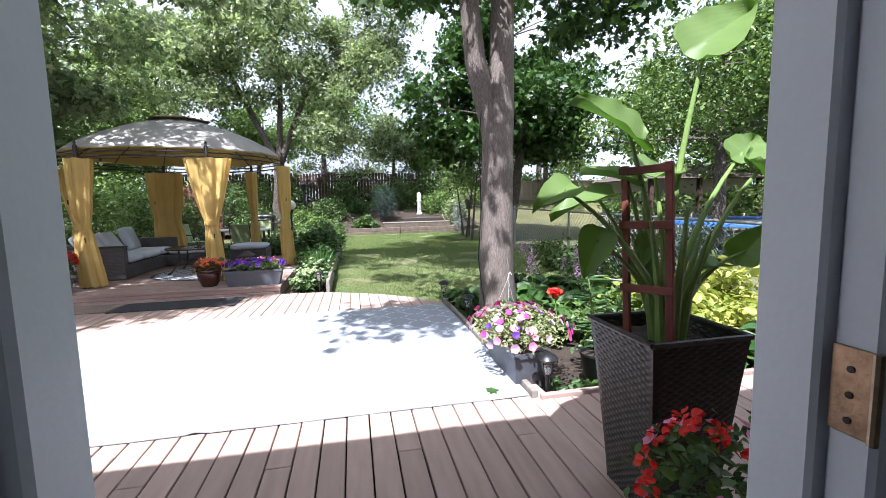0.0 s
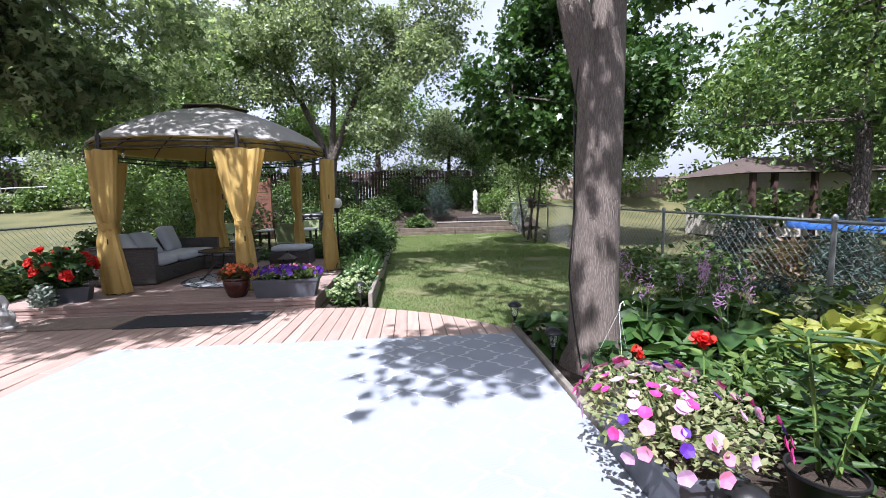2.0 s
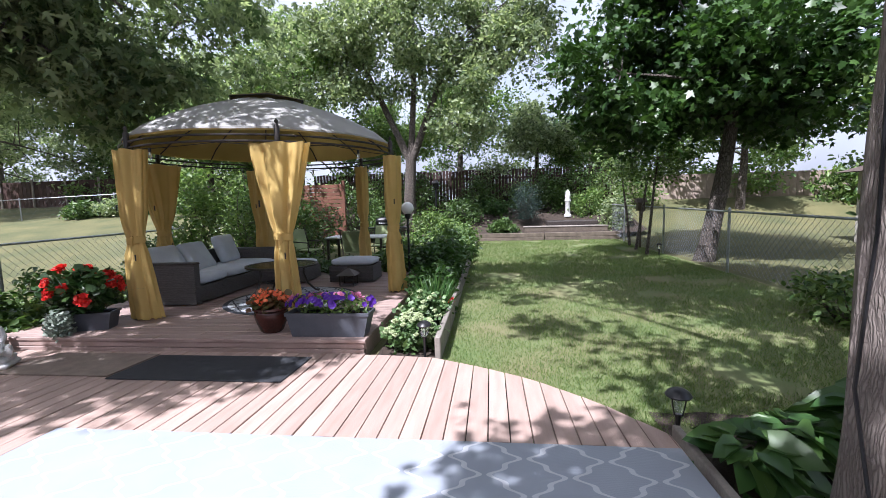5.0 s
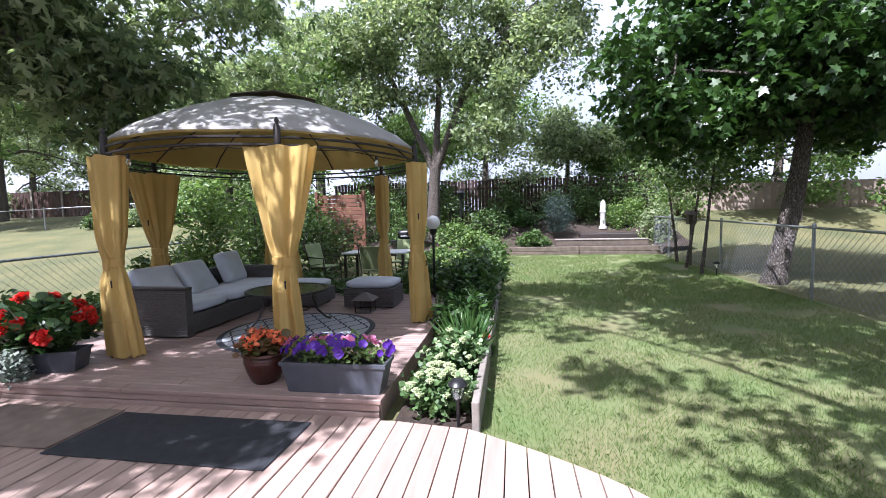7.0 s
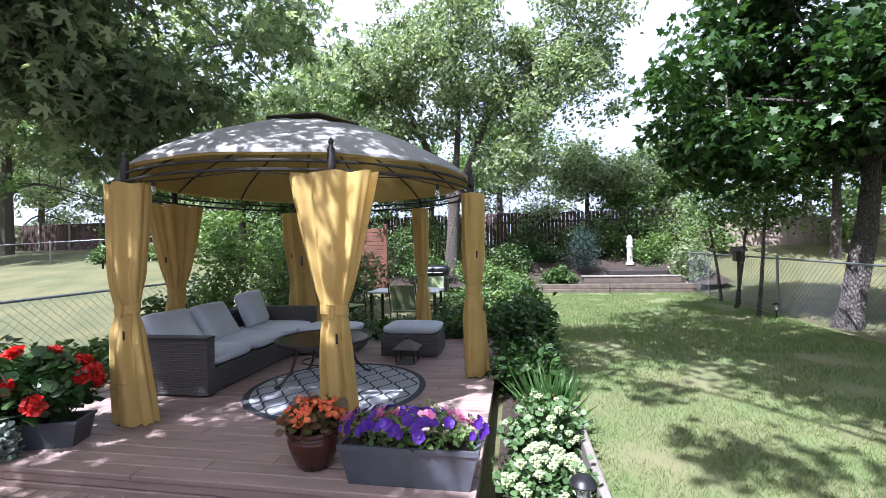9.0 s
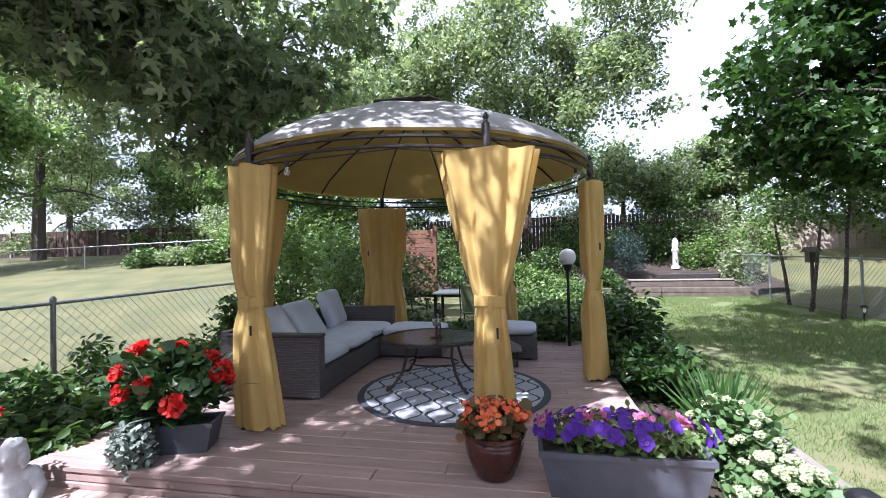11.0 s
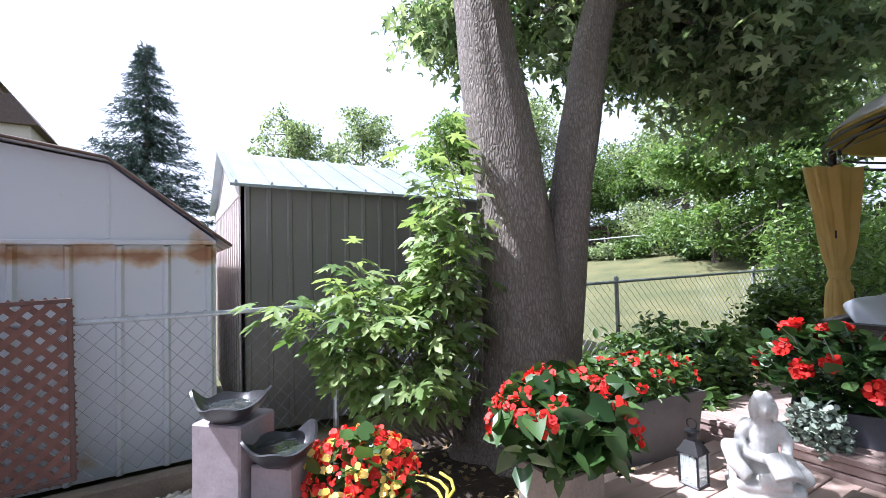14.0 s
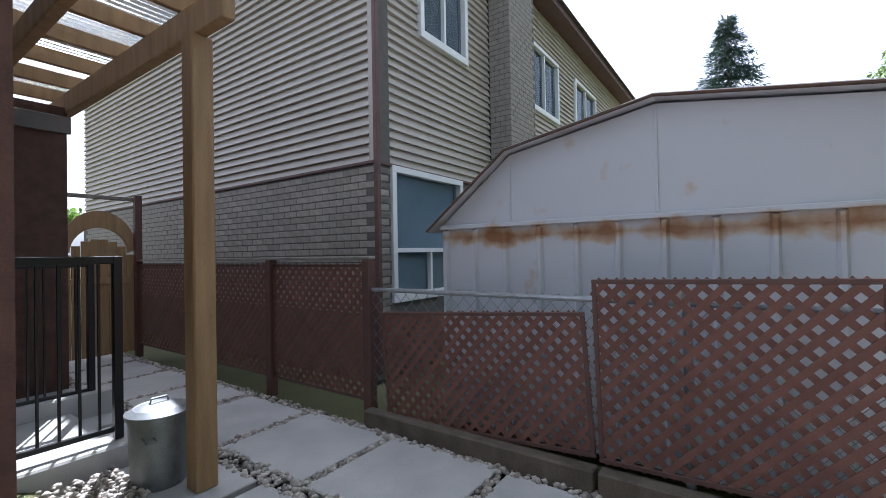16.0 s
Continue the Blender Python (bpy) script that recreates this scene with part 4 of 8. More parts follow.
def lattice(x, y0, y1, z0, z1, label, thick=0.006, tilt=0.0):
    w, h = y1 - y0, z1 - z0
    pan = part("lattice_panel", Geo().cham(-0.012, 0.012, 0, w, h - 0.03, h, 0.003).cham(-0.012, 0.012, 0, w, 0, 0.03, 0.003).cham(-0.011, 0.011, 0, 0.03, 0.031, h - 0.031, 0.003).cham(-0.011, 0.011, w - 0.03, w, 0.031, h - 0.031, 0.003), M["brown"], lat_fence, label, Matrix.Translation((x - FX, y0, z0 + 0.34)) @ Matrix.Rotation(radians(tilt), 4, "X"))
    step = 0.114
    for sign in (1, -1):
        c = -h if sign == 1 else 0
        hi = w if sign == 1 else w + h
        while c < hi:
            pts = []
            for (py, pz) in ((0, None), (w, None), (None, 0), (None, h)):
                if py is not None:
                    z = (py - c) * sign
                    if 0 <= z <= h:
                        pts.append((py, z))
                else:
                    yy = c + pz * sign
                    if 0 < yy < w:
                        pts.append((yy, pz))
            pts = sorted(set((round(p, 4), round(q, 4)) for p, q in pts))
            if len(pts) >= 2:
                (ya, za), (yb, zb) = pts[0], pts[-1]
                ln = math.hypot(yb - ya, zb - za)
                if ln > 0.06:
                    g = Geo().box(-thick / 2, thick / 2, -ln / 2, ln / 2, -0.02, 0.02)
                    part("slat", g, M["lattice"], pan, m=Matrix.Translation((0.004 * sign, (ya + yb) / 2, (za + zb) / 2)) @ Matrix.Rotation(math.atan2(zb - za, yb - ya), 4, "X"))
            c += step
    return pan


lattice(FX + 0.05, 2.02, 3.46, -0.12, 1.10, "tall brown lattice panel wired to the chain-link fence", tilt=1.4)
lattice(FX + 0.045, 0.12, 2.00, -0.22, 0.76, "brown lattice panel fastened to the chain-link fence", tilt=3.6)
for y0, y1 in ((-1.7, -0.2), (-3.35, -1.8), (-5.45, -3.45)):
    lattice(FX, y0, y1, -0.12, 1.2, "brown lattice panel framed between fence posts")
for y in (-0.15, -1.75, -3.4, -5.5):
    part("post", Geo().cham(-0.05, 0.05, y - 0.05, y + 0.05, 0, 1.59 if y > -5 else 2.69, 0.008), M["brown"], lat_fence)
part("cap", Geo().cham(-0.05, 0.05, -5.45, -0.1, 1.591, 1.62, 0.006), M["grey_timber"], lat_fence, "grey timber cap")

# ---- sheds ----
def rust_steel():
    m, nt, p = nodes_of("rusty_white_steel")
    N, L = nt.nodes, nt.links
    co = N.new("ShaderNodeTexCoord")
    n1 = N.new("ShaderNodeTexNoise")
    n1.inputs["Scale"].default_value, n1.inputs["Detail"].default_value = 3.4, 10
    L.new(co.outputs["Object"], n1.inputs[0])
    xyz = N.new("ShaderNodeSeparateXYZ")
    L.new(co.outputs["Object"], xyz.inputs[0])
    band = N.new("ShaderNodeMath")
    band.operation = "SUBTRACT"
    band.inputs[1].default_value = 1.74
    L.new(xyz.outputs[2], band.inputs[0])
    ab = N.new("ShaderNodeMath")
    ab.operation = "ABSOLUTE"
    L.new(band.outputs[0], ab.inputs[0])
    near = N.new("ShaderNodeMapRange")
    near.inputs["From Min"].default_value, near.inputs["From Max"].default_value = 0.0, 0.13
    near.inputs["To Min"].default_value, near.inputs["To Max"].default_value = 0.30, -0.07
    L.new(ab.outputs[0], near.inputs[0])
    s = N.new("ShaderNodeMath")
    L.new(n1.outputs[0], s.inputs[0])
    L.new(near.outputs[0], s.inputs[1])
    ramp = N.new("ShaderNodeValToRGB")
    ramp.color_ramp.elements[0].position, ramp.color_ramp.elements[0].color = 0.56, (0.52, 0.53, 0.56, 1)
    ramp.color_ramp.elements[1].position, ramp.color_ramp.elements[1].color = 0.82, (0.26, 0.125, 0.055, 1)
    e = ramp.color_ramp.elements.new(0.67)
    e.color = (0.45, 0.34, 0.24, 1)
    L.new(s.outputs[0], ramp.inputs[0])
    L.new(ramp.outputs[0], p.inputs["Base Color"])
    p.inputs["Roughness"].default_value = 0.5
    return m


M["rust"] = rust_steel()
M["rust_edge"] = surf("rusted_edge", (0.12, 0.07, 0.045), (0.06, 0.04, 0.03), 0.8, 12, 60, 0.3)
shed = thing("garden_shed", (-8.0, 0, -0.3), "white metal barn-roof shed with rust stains", "shed")
Y0, Y1 = 0.42, 4.33
# gambrel end wall, with its upright ribs
OUT = ((0.42, 1.86), (1.15, 2.45), (2.33, 2.66), (3.57, 2.47), (4.33, 1.86))
g = Geo()
v = [(0, Y0, 0), (0, Y1, 0)] + [(0, y, z) for y, z in OUT[::-1]]
n = len(v)
g.add(v + [(-3.0, y, z) for _, y, z in v], [tuple(range(n)), tuple(range(n, 2 * n))[::-1]] + [(i, n + i, n + (i + 1) % n, (i + 1) % n) for i in range(n)])
body = part("wall", g, M["rust"], shed)
for k in range(13):
    y = Y0 + 0.05 + k * (Y1 - Y0 - 0.1) / 12
    part("rib", Geo().add([(0.002, y - 0.03, 0), (0.03, y - 0.012, 0), (0.03, y + 0.012, 0), (0.002, y + 0.03, 0), (0.002, y - 0.03, 1.82), (0.03, y - 0.012, 1.80), (0.03, y + 0.012, 1.80), (0.002, y + 0.03, 1.82)], [(0, 1, 5, 4), (1, 2, 6, 5), (2, 3, 7, 6), (4, 5, 6, 7)]), M["rust"], shed)
part("ledge", Geo().cham(0.0, 0.045, Y0, Y1, 1.82, 1.86, 0.006), M["rust"], shed)
for y in (1.15, 2.33, 3.57):
    zt = dict(OUT)[y]
    part("seam", Geo().cham(0.0, 0.008, y - 0.012, y + 0.012, 1.87, zt - 0.02, 0.002), M["rust"], shed)
g = Geo()
rf = [(Y0 - 0.12, 1.80), (1.15, 2.47), (2.33, 2.685), (3.57, 2.49), (Y1 + 0.12, 1.80)]
for (ya, za), (yb, zb) in zip(rf, rf[1:]):
    g.add([(0.10, ya, za), (0.10, yb, zb), (-3.1, yb, zb), (-3.1, ya, za), (0.10, ya, za + 0.025), (0.10, yb, zb + 0.025), (-3.1, yb, zb + 0.025), (-3.1, ya, za + 0.025)], [(0, 1, 2, 3), (7, 6, 5, 4), (0, 4, 5, 1), (1, 5, 6, 2), (2, 6, 7, 3), (3, 7, 4, 0)])
part("roof", g, M["rust"], shed, "pale metal roof with rusty edge")
for (ya, za), (yb, zb) in zip(rf, rf[1:]):
    part("edge_trim", Geo().tube([(0.105, ya, za + 0.008), (0.105, yb, zb + 0.008)], 0.013, 6), M["rust_edge"], shed, "dark rusted roof edge")

shed2 = thing("garden_shed", (-8.28, 4.57, -0.3), "dark grey metal shed with pale grey-green roof", "shed")
L2 = 3.9
part("side_wall", Geo().box(-0.05, 0, 0, L2, 0, 2.44), M["shed_dark"], shed2)
for k in range(20):
    y = 0.06 + k * 0.2
    part("rib", Geo().add([(0, y - 0.03, 0), (0.016, y - 0.015, 0), (0.016, y + 0.015, 0), (0, y + 0.03, 0), (0, y - 0.03, 2.42), (0.016, y - 0.015, 2.42), (0.016, y + 0.015, 2.42), (0, y + 0.03, 2.42)], [(0, 1, 5, 4), (1, 2, 6, 5), (2, 3, 7, 6), (4, 5, 6, 7)]), M["shed_dark"], shed2)
g = Geo()
v = [(-2.95, 0, 0), (0, 0, 0), (0, 0, 2.44), (-1.47, 0, 3.06), (-2.95, 0, 2.44)]
g.add(v + [(x, 0.05, z) for x, _, z in v], [(0, 1, 2, 3, 4), (9, 8, 7, 6, 5)] + [(i, 5 + i, 5 + (i + 1) % 5, (i + 1) % 5) for i in range(5)])
part("end_wall", g, M["shed_light"], shed2, "pale pinkish metal end wall")
for k in range(14):
    x = -0.1 - k * 0.21
    part("rib", Geo().box(x - 0.02, x + 0.02, -0.014, 0.0, 0, 2.3), M["shed_light"], shed2)
part("band", Geo().cham(-2.95, 0.0, -0.02, 0.0, 2.32, 2.46, 0.004), M["shed_light"], shed2)
part("back_wall", Geo().box(-2.95, -2.9, 0.05, L2, 0, 2.44).box(-2.95, 0, L2 - 0.05, L2, 0, 2.44), M["shed_dark"], shed2)
roof = part("roof", Geo().add([(0.06, -0.1, 2.43), (0.06, L2 + 0.1, 2.43), (-1.47, L2 + 0.1, 3.09), (-1.47, -0.1, 3.09), (0.06, -0.1, 2.40), (0.06, L2 + 0.1, 2.40), (-1.47, L2 + 0.1, 3.06), (-1.47, -0.1, 3.06), (-3.0, -0.1, 2.43), (-3.0, L2 + 0.1, 2.43)], [(0, 1, 2, 3), (4, 7, 6, 5), (0, 4, 5, 1), (0, 3, 7, 4), (1, 5, 6, 2), (3, 2, 9, 8)]), M["shed_roof"], shed2, "pale green metal roof")
for k in range(13):
    y = -0.05 + k * 0.33
    part("seam", Geo().add([(0.06, y - 0.012, 2.44), (0.06, y + 0.012, 2.44), (-1.47, y + 0.012, 3.10), (-1.47, y - 0.012, 3.10), (0.06, y - 0.006, 2.46), (0.06, y + 0.006, 2.46), (-1.47, y + 0.006, 3.12), (-1.47, y - 0.006, 3.12)], [(4, 5, 6, 7), (0, 4, 7, 3), (1, 2, 6, 5), (0, 1, 5, 4)]), M["shed_roof"], roof)

# ---- neighbour's house ----
HX, HY = -8.65, -1.1
ZB, ZE = 2.52, 7.1
house = thing("neighbour_house", (HX, HY, -0.35), "two-storey house with buff brick and beige siding", "house")
o = 0.35
part("east_wall", Geo().box(-0.25, 0, -11, 0, 0, ZB + o).box(-0.3, -0.06, -11, 0, ZB + o, ZE + o), M["mortar"], house, "mortar-coloured wall behind the bricks")
g = Geo()
holes = ((-2.05, -0.35, 0.70, 2.45, 0), (-2.3, -1.05, 4.62, 5.95, 1), (-6.85, -5.1, 4.65, 6.1, 1), (-10.3, -8.3, 4.9, 6.2, 1))


def pierced(g, y0, y1, z0, z1, xa, xb, cut):
    """A wall along x with openings through it."""
    xs = sorted({xa, xb, *[c for h in cut for c in h[:2] if xa < c < xb]})
    for p, q in zip(xs, xs[1:]):
        spans = sorted((h[2], h[3]) for h in cut if h[0] <= p + 1e-6 and h[1] >= q - 1e-6)
        z = z0
        for lo, hi in spans:
            g.box(p, q, y0, y1, z, lo)
            z = hi
        g.box(p, q, y0, y1, z, z1)
    return g


shift = [(a, b, c + o, d + o) for a, b, c, d, _ in holes]
pierced(g, -0.25, 0, 0, ZB + o, -14, -0.25, shift[:1])
pierced(g, -0.3, -0.06, ZB + o, ZE + o, -14, -0.3, shift[1:])
part("north_wall", g, M["mortar"], house, "wall behind the siding")
g = Geo()
g.box(-14.2, 0.35, -11.2, 0.4, ZE + o, ZE + o + 0.16)
part("soffit", g, M["brown"], house, "dark brown soffit and gutter")
g = Geo()
g.add([(0.45, 0.5, ZE + o + 0.16), (0.45, -11.5, ZE + o + 0.16), (-14.5, -11.5, ZE + o + 0.16), (-14.5, 0.5, ZE + o + 0.16), (-7, -5.5, ZE + o + 2.6)], [(0, 1, 4), (1, 2, 4), (2, 3, 4), (3, 0, 4), (3, 2, 1, 0)])
part("roof", g, M["roof"], house, "brown shingle roof")
# brick chimney breast on the north wall
chim = part("chimney", Geo().box(-4.35, -3.2, 0, 0.42, 0, ZE + 3.0), M["mortar"], house, "buff brick chimney")
# siding boards
STEP = 0.125
z = ZB + o
north_cuts = [(a, b, c, d) for a, b, c, d in shift[1:]] + [(-4.35, -3.2, 0, 99)]
sid = {}
while z < ZE + o - 0.02:
    g = Geo().add([(0.0, -10.95, z), (0.0, -0.02, z), (-0.05, -0.02, z + STEP), (-0.05, -10.95, z + STEP), (-0.055, -10.95, z), (-0.055, -0.02, z)], [(0, 1, 2, 3), (0, 4, 5, 1)])
    part("siding_board", g, M["siding"], house)
    edge = sorted({-13.9, -0.02, *[c for h in north_cuts if h[2] < z + STEP and h[3] > z for c in h[:2]]})
    for p, q in zip(edge, edge[1:]):
        if any(h[0] <= p + 1e-6 and h[1] >= q - 1e-6 and h[2] < z + STEP * 0.5 and h[3] > z + STEP * 0.5 for h in north_cuts):
            continue
        g = Geo().add([(q, 0.0, z), (p, 0.0, z), (p, -0.05, z + STEP), (q, -0.05, z + STEP), (q, -0.055, z), (p, -0.055, z)], [(0, 1, 2, 3), (0, 4, 5, 1)])
        part("siding_board", g, M["siding"], house)
    z += STEP
part("corner_trim", Geo().cham(-0.09, 0.012, -0.09, 0.012, ZB + o, ZE + o, 0.01), M["siding"], house, "beige corner trim")
part("downspout", Geo().cham(-0.02, 0.06, 0.03, 0.10, 0.1, ZE + o, 0.012), M["brown"], house, "brown metal downspout")
part("drip_edge", Geo().cham(-0.01, 0.03, -10.95, 0.0, ZB + o - 0.03, ZB + o + 0.01, 0.004).cham(-13.9, 0.0, 0.0, 0.03, ZB + o - 0.03, ZB + o + 0.01, 0.004), M["brown"], house)


def win(x0, x1, z0, z1, split, slide=False):
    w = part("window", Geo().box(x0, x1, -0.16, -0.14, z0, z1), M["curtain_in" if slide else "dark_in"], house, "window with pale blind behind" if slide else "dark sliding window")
    f = 0.07
    g = Geo()
    for a, b, c, d in ((x0 - 0.05, x1 + 0.05, z0 - 0.07, z0 + f - 0.02), (x0 - 0.05, x1 + 0.05, z1 - 0.03, z1 + 0.06), (x0 - 0.05, x0 + 0.04, z0 + 0.05, z1 - 0.03), (x1 - 0.04, x1 + 0.05, z0 + 0.05, z1 - 0.03)):
        g.cham(a, b, -0.10, 0.045, c, d, 0.006)
    part("window_frame", g, M["trim"], w)
    if slide:
        zm = z0 + (z1 - z0) * 0.37
        part("transom", Geo().cham(x0 + 0.04, x1 - 0.04, -0.09, 0.02, zm - 0.03, zm + 0.03, 0.005), M["trim"], w)
        part("mullion", Geo().cham(x0 + (x1 - x0) * split - 0.025, x0 + (x1 - x0) * split + 0.025, -0.09, 0.015, z0 + 0.05, zm - 0.03, 0.005), M["trim"], w)
        panes = ((x0 + 0.04, x1 - 0.04, zm + 0.03, z1 - 0.03), (x0 + 0.04, x0 + (x1 - x0) * split - 0.025, z0 + 0.05, zm - 0.03), (x0 + (x1 - x0) * split + 0.025, x1 - 0.04, z0 + 0.05, zm - 0.03))
    else:
        xm = x0 + (x1 - x0) * split
        part("mullion", Geo().cham(xm - 0.025, xm + 0.025, -0.09, 0.02, z0 + 0.05, z1 - 0.03, 0.005), M["trim"], w)
        panes = ((x0 + 0.04, xm - 0.025, z0 + 0.05, z1 - 0.03), (xm + 0.025, x1 - 0.04, z0 + 0.05, z1 - 0.03))
    for a, b, c, d in panes:
        part("pane", Geo().box(a, b, -0.055, -0.05, c, d), M["pane"], w)


M["curtain_in"] = surf("pale_blind", (0.42, 0.50, 0.50), (0.30, 0.37, 0.38), 0.8, 2, 40, 0.05)
# near-black sheet behind the upper panes stands in for unlit rooms
M["dark_in"] = surf("dim_room_sheet", (0.04, 0.05, 0.06), (0.02, 0.025, 0.03), 0.8, 2, 40, 0.0)
M["pane"] = glass("window_glass", (0.45, 0.55, 0.62), 0.03, 0.9)
M["pane"].node_tree.nodes["Principled BSDF"].inputs["IOR"].default_value = 1.14
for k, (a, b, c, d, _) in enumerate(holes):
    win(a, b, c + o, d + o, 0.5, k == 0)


# gable of the next house along
fh = thing("far_house", (-34, -4.0, -0.3), "gable of another brick house down the street", "house")
part("wall", Geo().box(-8, 0, -3.0, 1.6, 0, 9.4), M["siding"], fh)
part("roof", Geo().add([(0.3, -3.4, 9.3), (0.3, 2.0, 9.3), (0.3, 0.4, 11.5), (-8, -3.4, 9.3), (-8, 2.0, 9.3), (-8, 0.4, 11.5)], [(0, 1, 2), (5, 4, 3), (0, 3, 4, 1), (1, 4, 5, 2), (2, 5, 3, 0)]), M["roof"], fh)

# ---- trees ----
def limb(g, a, b, r0, r1, bend=0.15, n=6, sides=8, seed=0):
    rs = np.random.default_rng(seed)
    a, b = Vector(a), Vector(b)
    off = Vector(rs.normal(size=3)) * bend * (b - a).length * 0.5
    pts = [a.lerp(b, i / n) + off * math.sin(math.pi * i / n) * (1 if i < n else 0) + Vector((0, 0, 0.08 * (b - a).length * math.sin(math.pi * i / n))) for i in range(n + 1)]
    g.tube(pts, [r0 + (r1 - r0) * i / n for i in range(n + 1)], sides)
    return pts


def crown_places(blobs, clumps, per, spread, seed, gap=0.0):
    rs = np.random.default_rng(seed)
    cs = []
    vol = [b[3] * b[4] * b[5] for b in blobs]
    for b, w in zip(blobs, vol):
        k = max(3, int(clumps * w / sum(vol))) if len(b) < 7 else b[6]
        d = rs.normal(size=(k, 3))
        d /= np.linalg.norm(d, axis=1, keepdims=True)
        r = 0.45 + 0.6 * rs.random(k) ** 0.7
        c = np.array(b[:3]) + d * r[:, None] * np.array(b[3:6])
        if gap and len(b) < 7:
            c = c[np.array([noise.noise(Vector(q) * 0.55 + Vector((seed, 0, 0))) > gap for q in c])]
        cs.append(c)
    cs = np.concatenate(cs)
    size = spread * (0.6 + 0.8 * rs.random(len(cs)))
    at = np.repeat(cs, per, axis=0) + np.clip(rs.normal(size=(len(cs) * per, 3)), -1.5, 1.5) * np.repeat(size, per)[:, None] * np.array((1, 1, 0.55))
    return cs, at


def tree(name, loc, stems, blobs, clumps, per, spread, leaf, shape, mat, bark, label, seed, gap=-0.25, twigs=60, droop=0.3, group="", sides=14, wob=0.10):
    """A tree: stems as lists of (x, y, z, radius) from its foot, crown blobs (x, y, z, rx, ry, rz), limbs and twigs that reach the leaf clumps."""
    t = thing(name, loc, label, "tree", group)
    g = Geo()
    ends = []
    for st in stems:
        fine = []
        for (p, q) in zip(st, st[1:]):
            n = max(2, int((Vector(q[:3]) - Vector(p[:3])).length / 0.25)) if sides > 10 else 2
            fine += [tuple(p[k] + (q[k] - p[k]) * i / n for k in range(4)) for i in range(n)]
        fine.append(st[-1])
        g.tube([f[:3] for f in fine], [f[3] for f in fine], sides, wob=wob)
        ends += [Vector(f[:3]) for f in fine if f[2] > 0.4 * st[-1][2]]
    part("trunk", g, bark, t, smooth=True)
    cs, at = crown_places(blobs, clumps, per, spread, seed, gap)
    rs = np.random.default_rng(seed)
    g = Geo()
    r_end = min(st[-1][3] for st in stems)
    hubs = []
    for k, b in enumerate(blobs):
        e = min(ends, key=lambda q: (q - Vector(b[:3])).length)
        pts = limb(g, e, b[:3], r_end * 0.5, r_end * 0.2, 0.12, 6, 6, seed + k)
        hubs += pts[2:]
    for c in cs[rs.permutation(len(cs))[:twigs]]:
        h = min(hubs, key=lambda q: (q - Vector(c)).length)
        limb(g, h, c, r_end * 0.25, r_end * 0.06, 0.12, 4, 4, int(abs(c[0] * 100)))
    part("limb", g, bark, t, smooth=True, kind="stuff")
    sizes = leaf * (0.65 + 0.7 * rs.random(len(at)))
    part("crown", leaf_mesh("crown", at, sizes, shape, mat, 0.15, droop), mat, t, kind="stuff")
    return t


# maple beside the rug
# seven-number blobs are added out of view to shade rug, border and lawn
tree("maple_tree", (1.72, 5.05, -0.1), [[(0, 0.02, -0.05, 0.31), (0, 0, 0.15, 0.235), (-0.01, 0, 0.6, 0.205), (0, 0, 1.5, 0.19), (0.02, 0, 2.3, 0.185), (0.06, 0, 2.9, 0.15), (0.09, 0, 4.2, 0.13), (0.2, 0.1, 5.5, 0.10)],
                                        [(-0.02, 0, 2.2, 0.14), (-0.14, 0, 2.65, 0.125), (-0.27, -0.05, 3.1, 0.12), (-0.36, -0.1, 3.8, 0.11), (-0.6, -0.3, 5.2, 0.08)]],
     [(0.6, 2.2, 6.6, 2.3, 2.4, 1.6), (-2.55, -2.65, 5.2, 0.62, 0.6, 0.25, 26), (-0.5, -0.5, 4.25, 1.3, 1.0, 0.5), (2.0, 1.6, 4.9, 1.4, 1.5, 0.8), (-1.2, 4.4, 7.2, 1.9, 2.4, 0.9, 52), (-2.6, 3.4, 7.4, 1.2, 1.6, 0.7, 28), (-2.0, 0.2, 7.2, 2.0, 2.0, 0.6, 15), (-0.4, 1.6, 7.0, 1.6, 1.4, 0.6, 9), (0.3, -2.2, 5.5, 1.5, 1.2, 0.35, 30), (-4.8, 2.0, 7.3, 0.8, 1.3, 0.4, 15)], 640, 60, 0.34, 0.15, MAPLE, M["leaf_dark"], M["bark"], "forked maple with smooth grey-brown trunk beside the deck", 3, gap=-0.15)
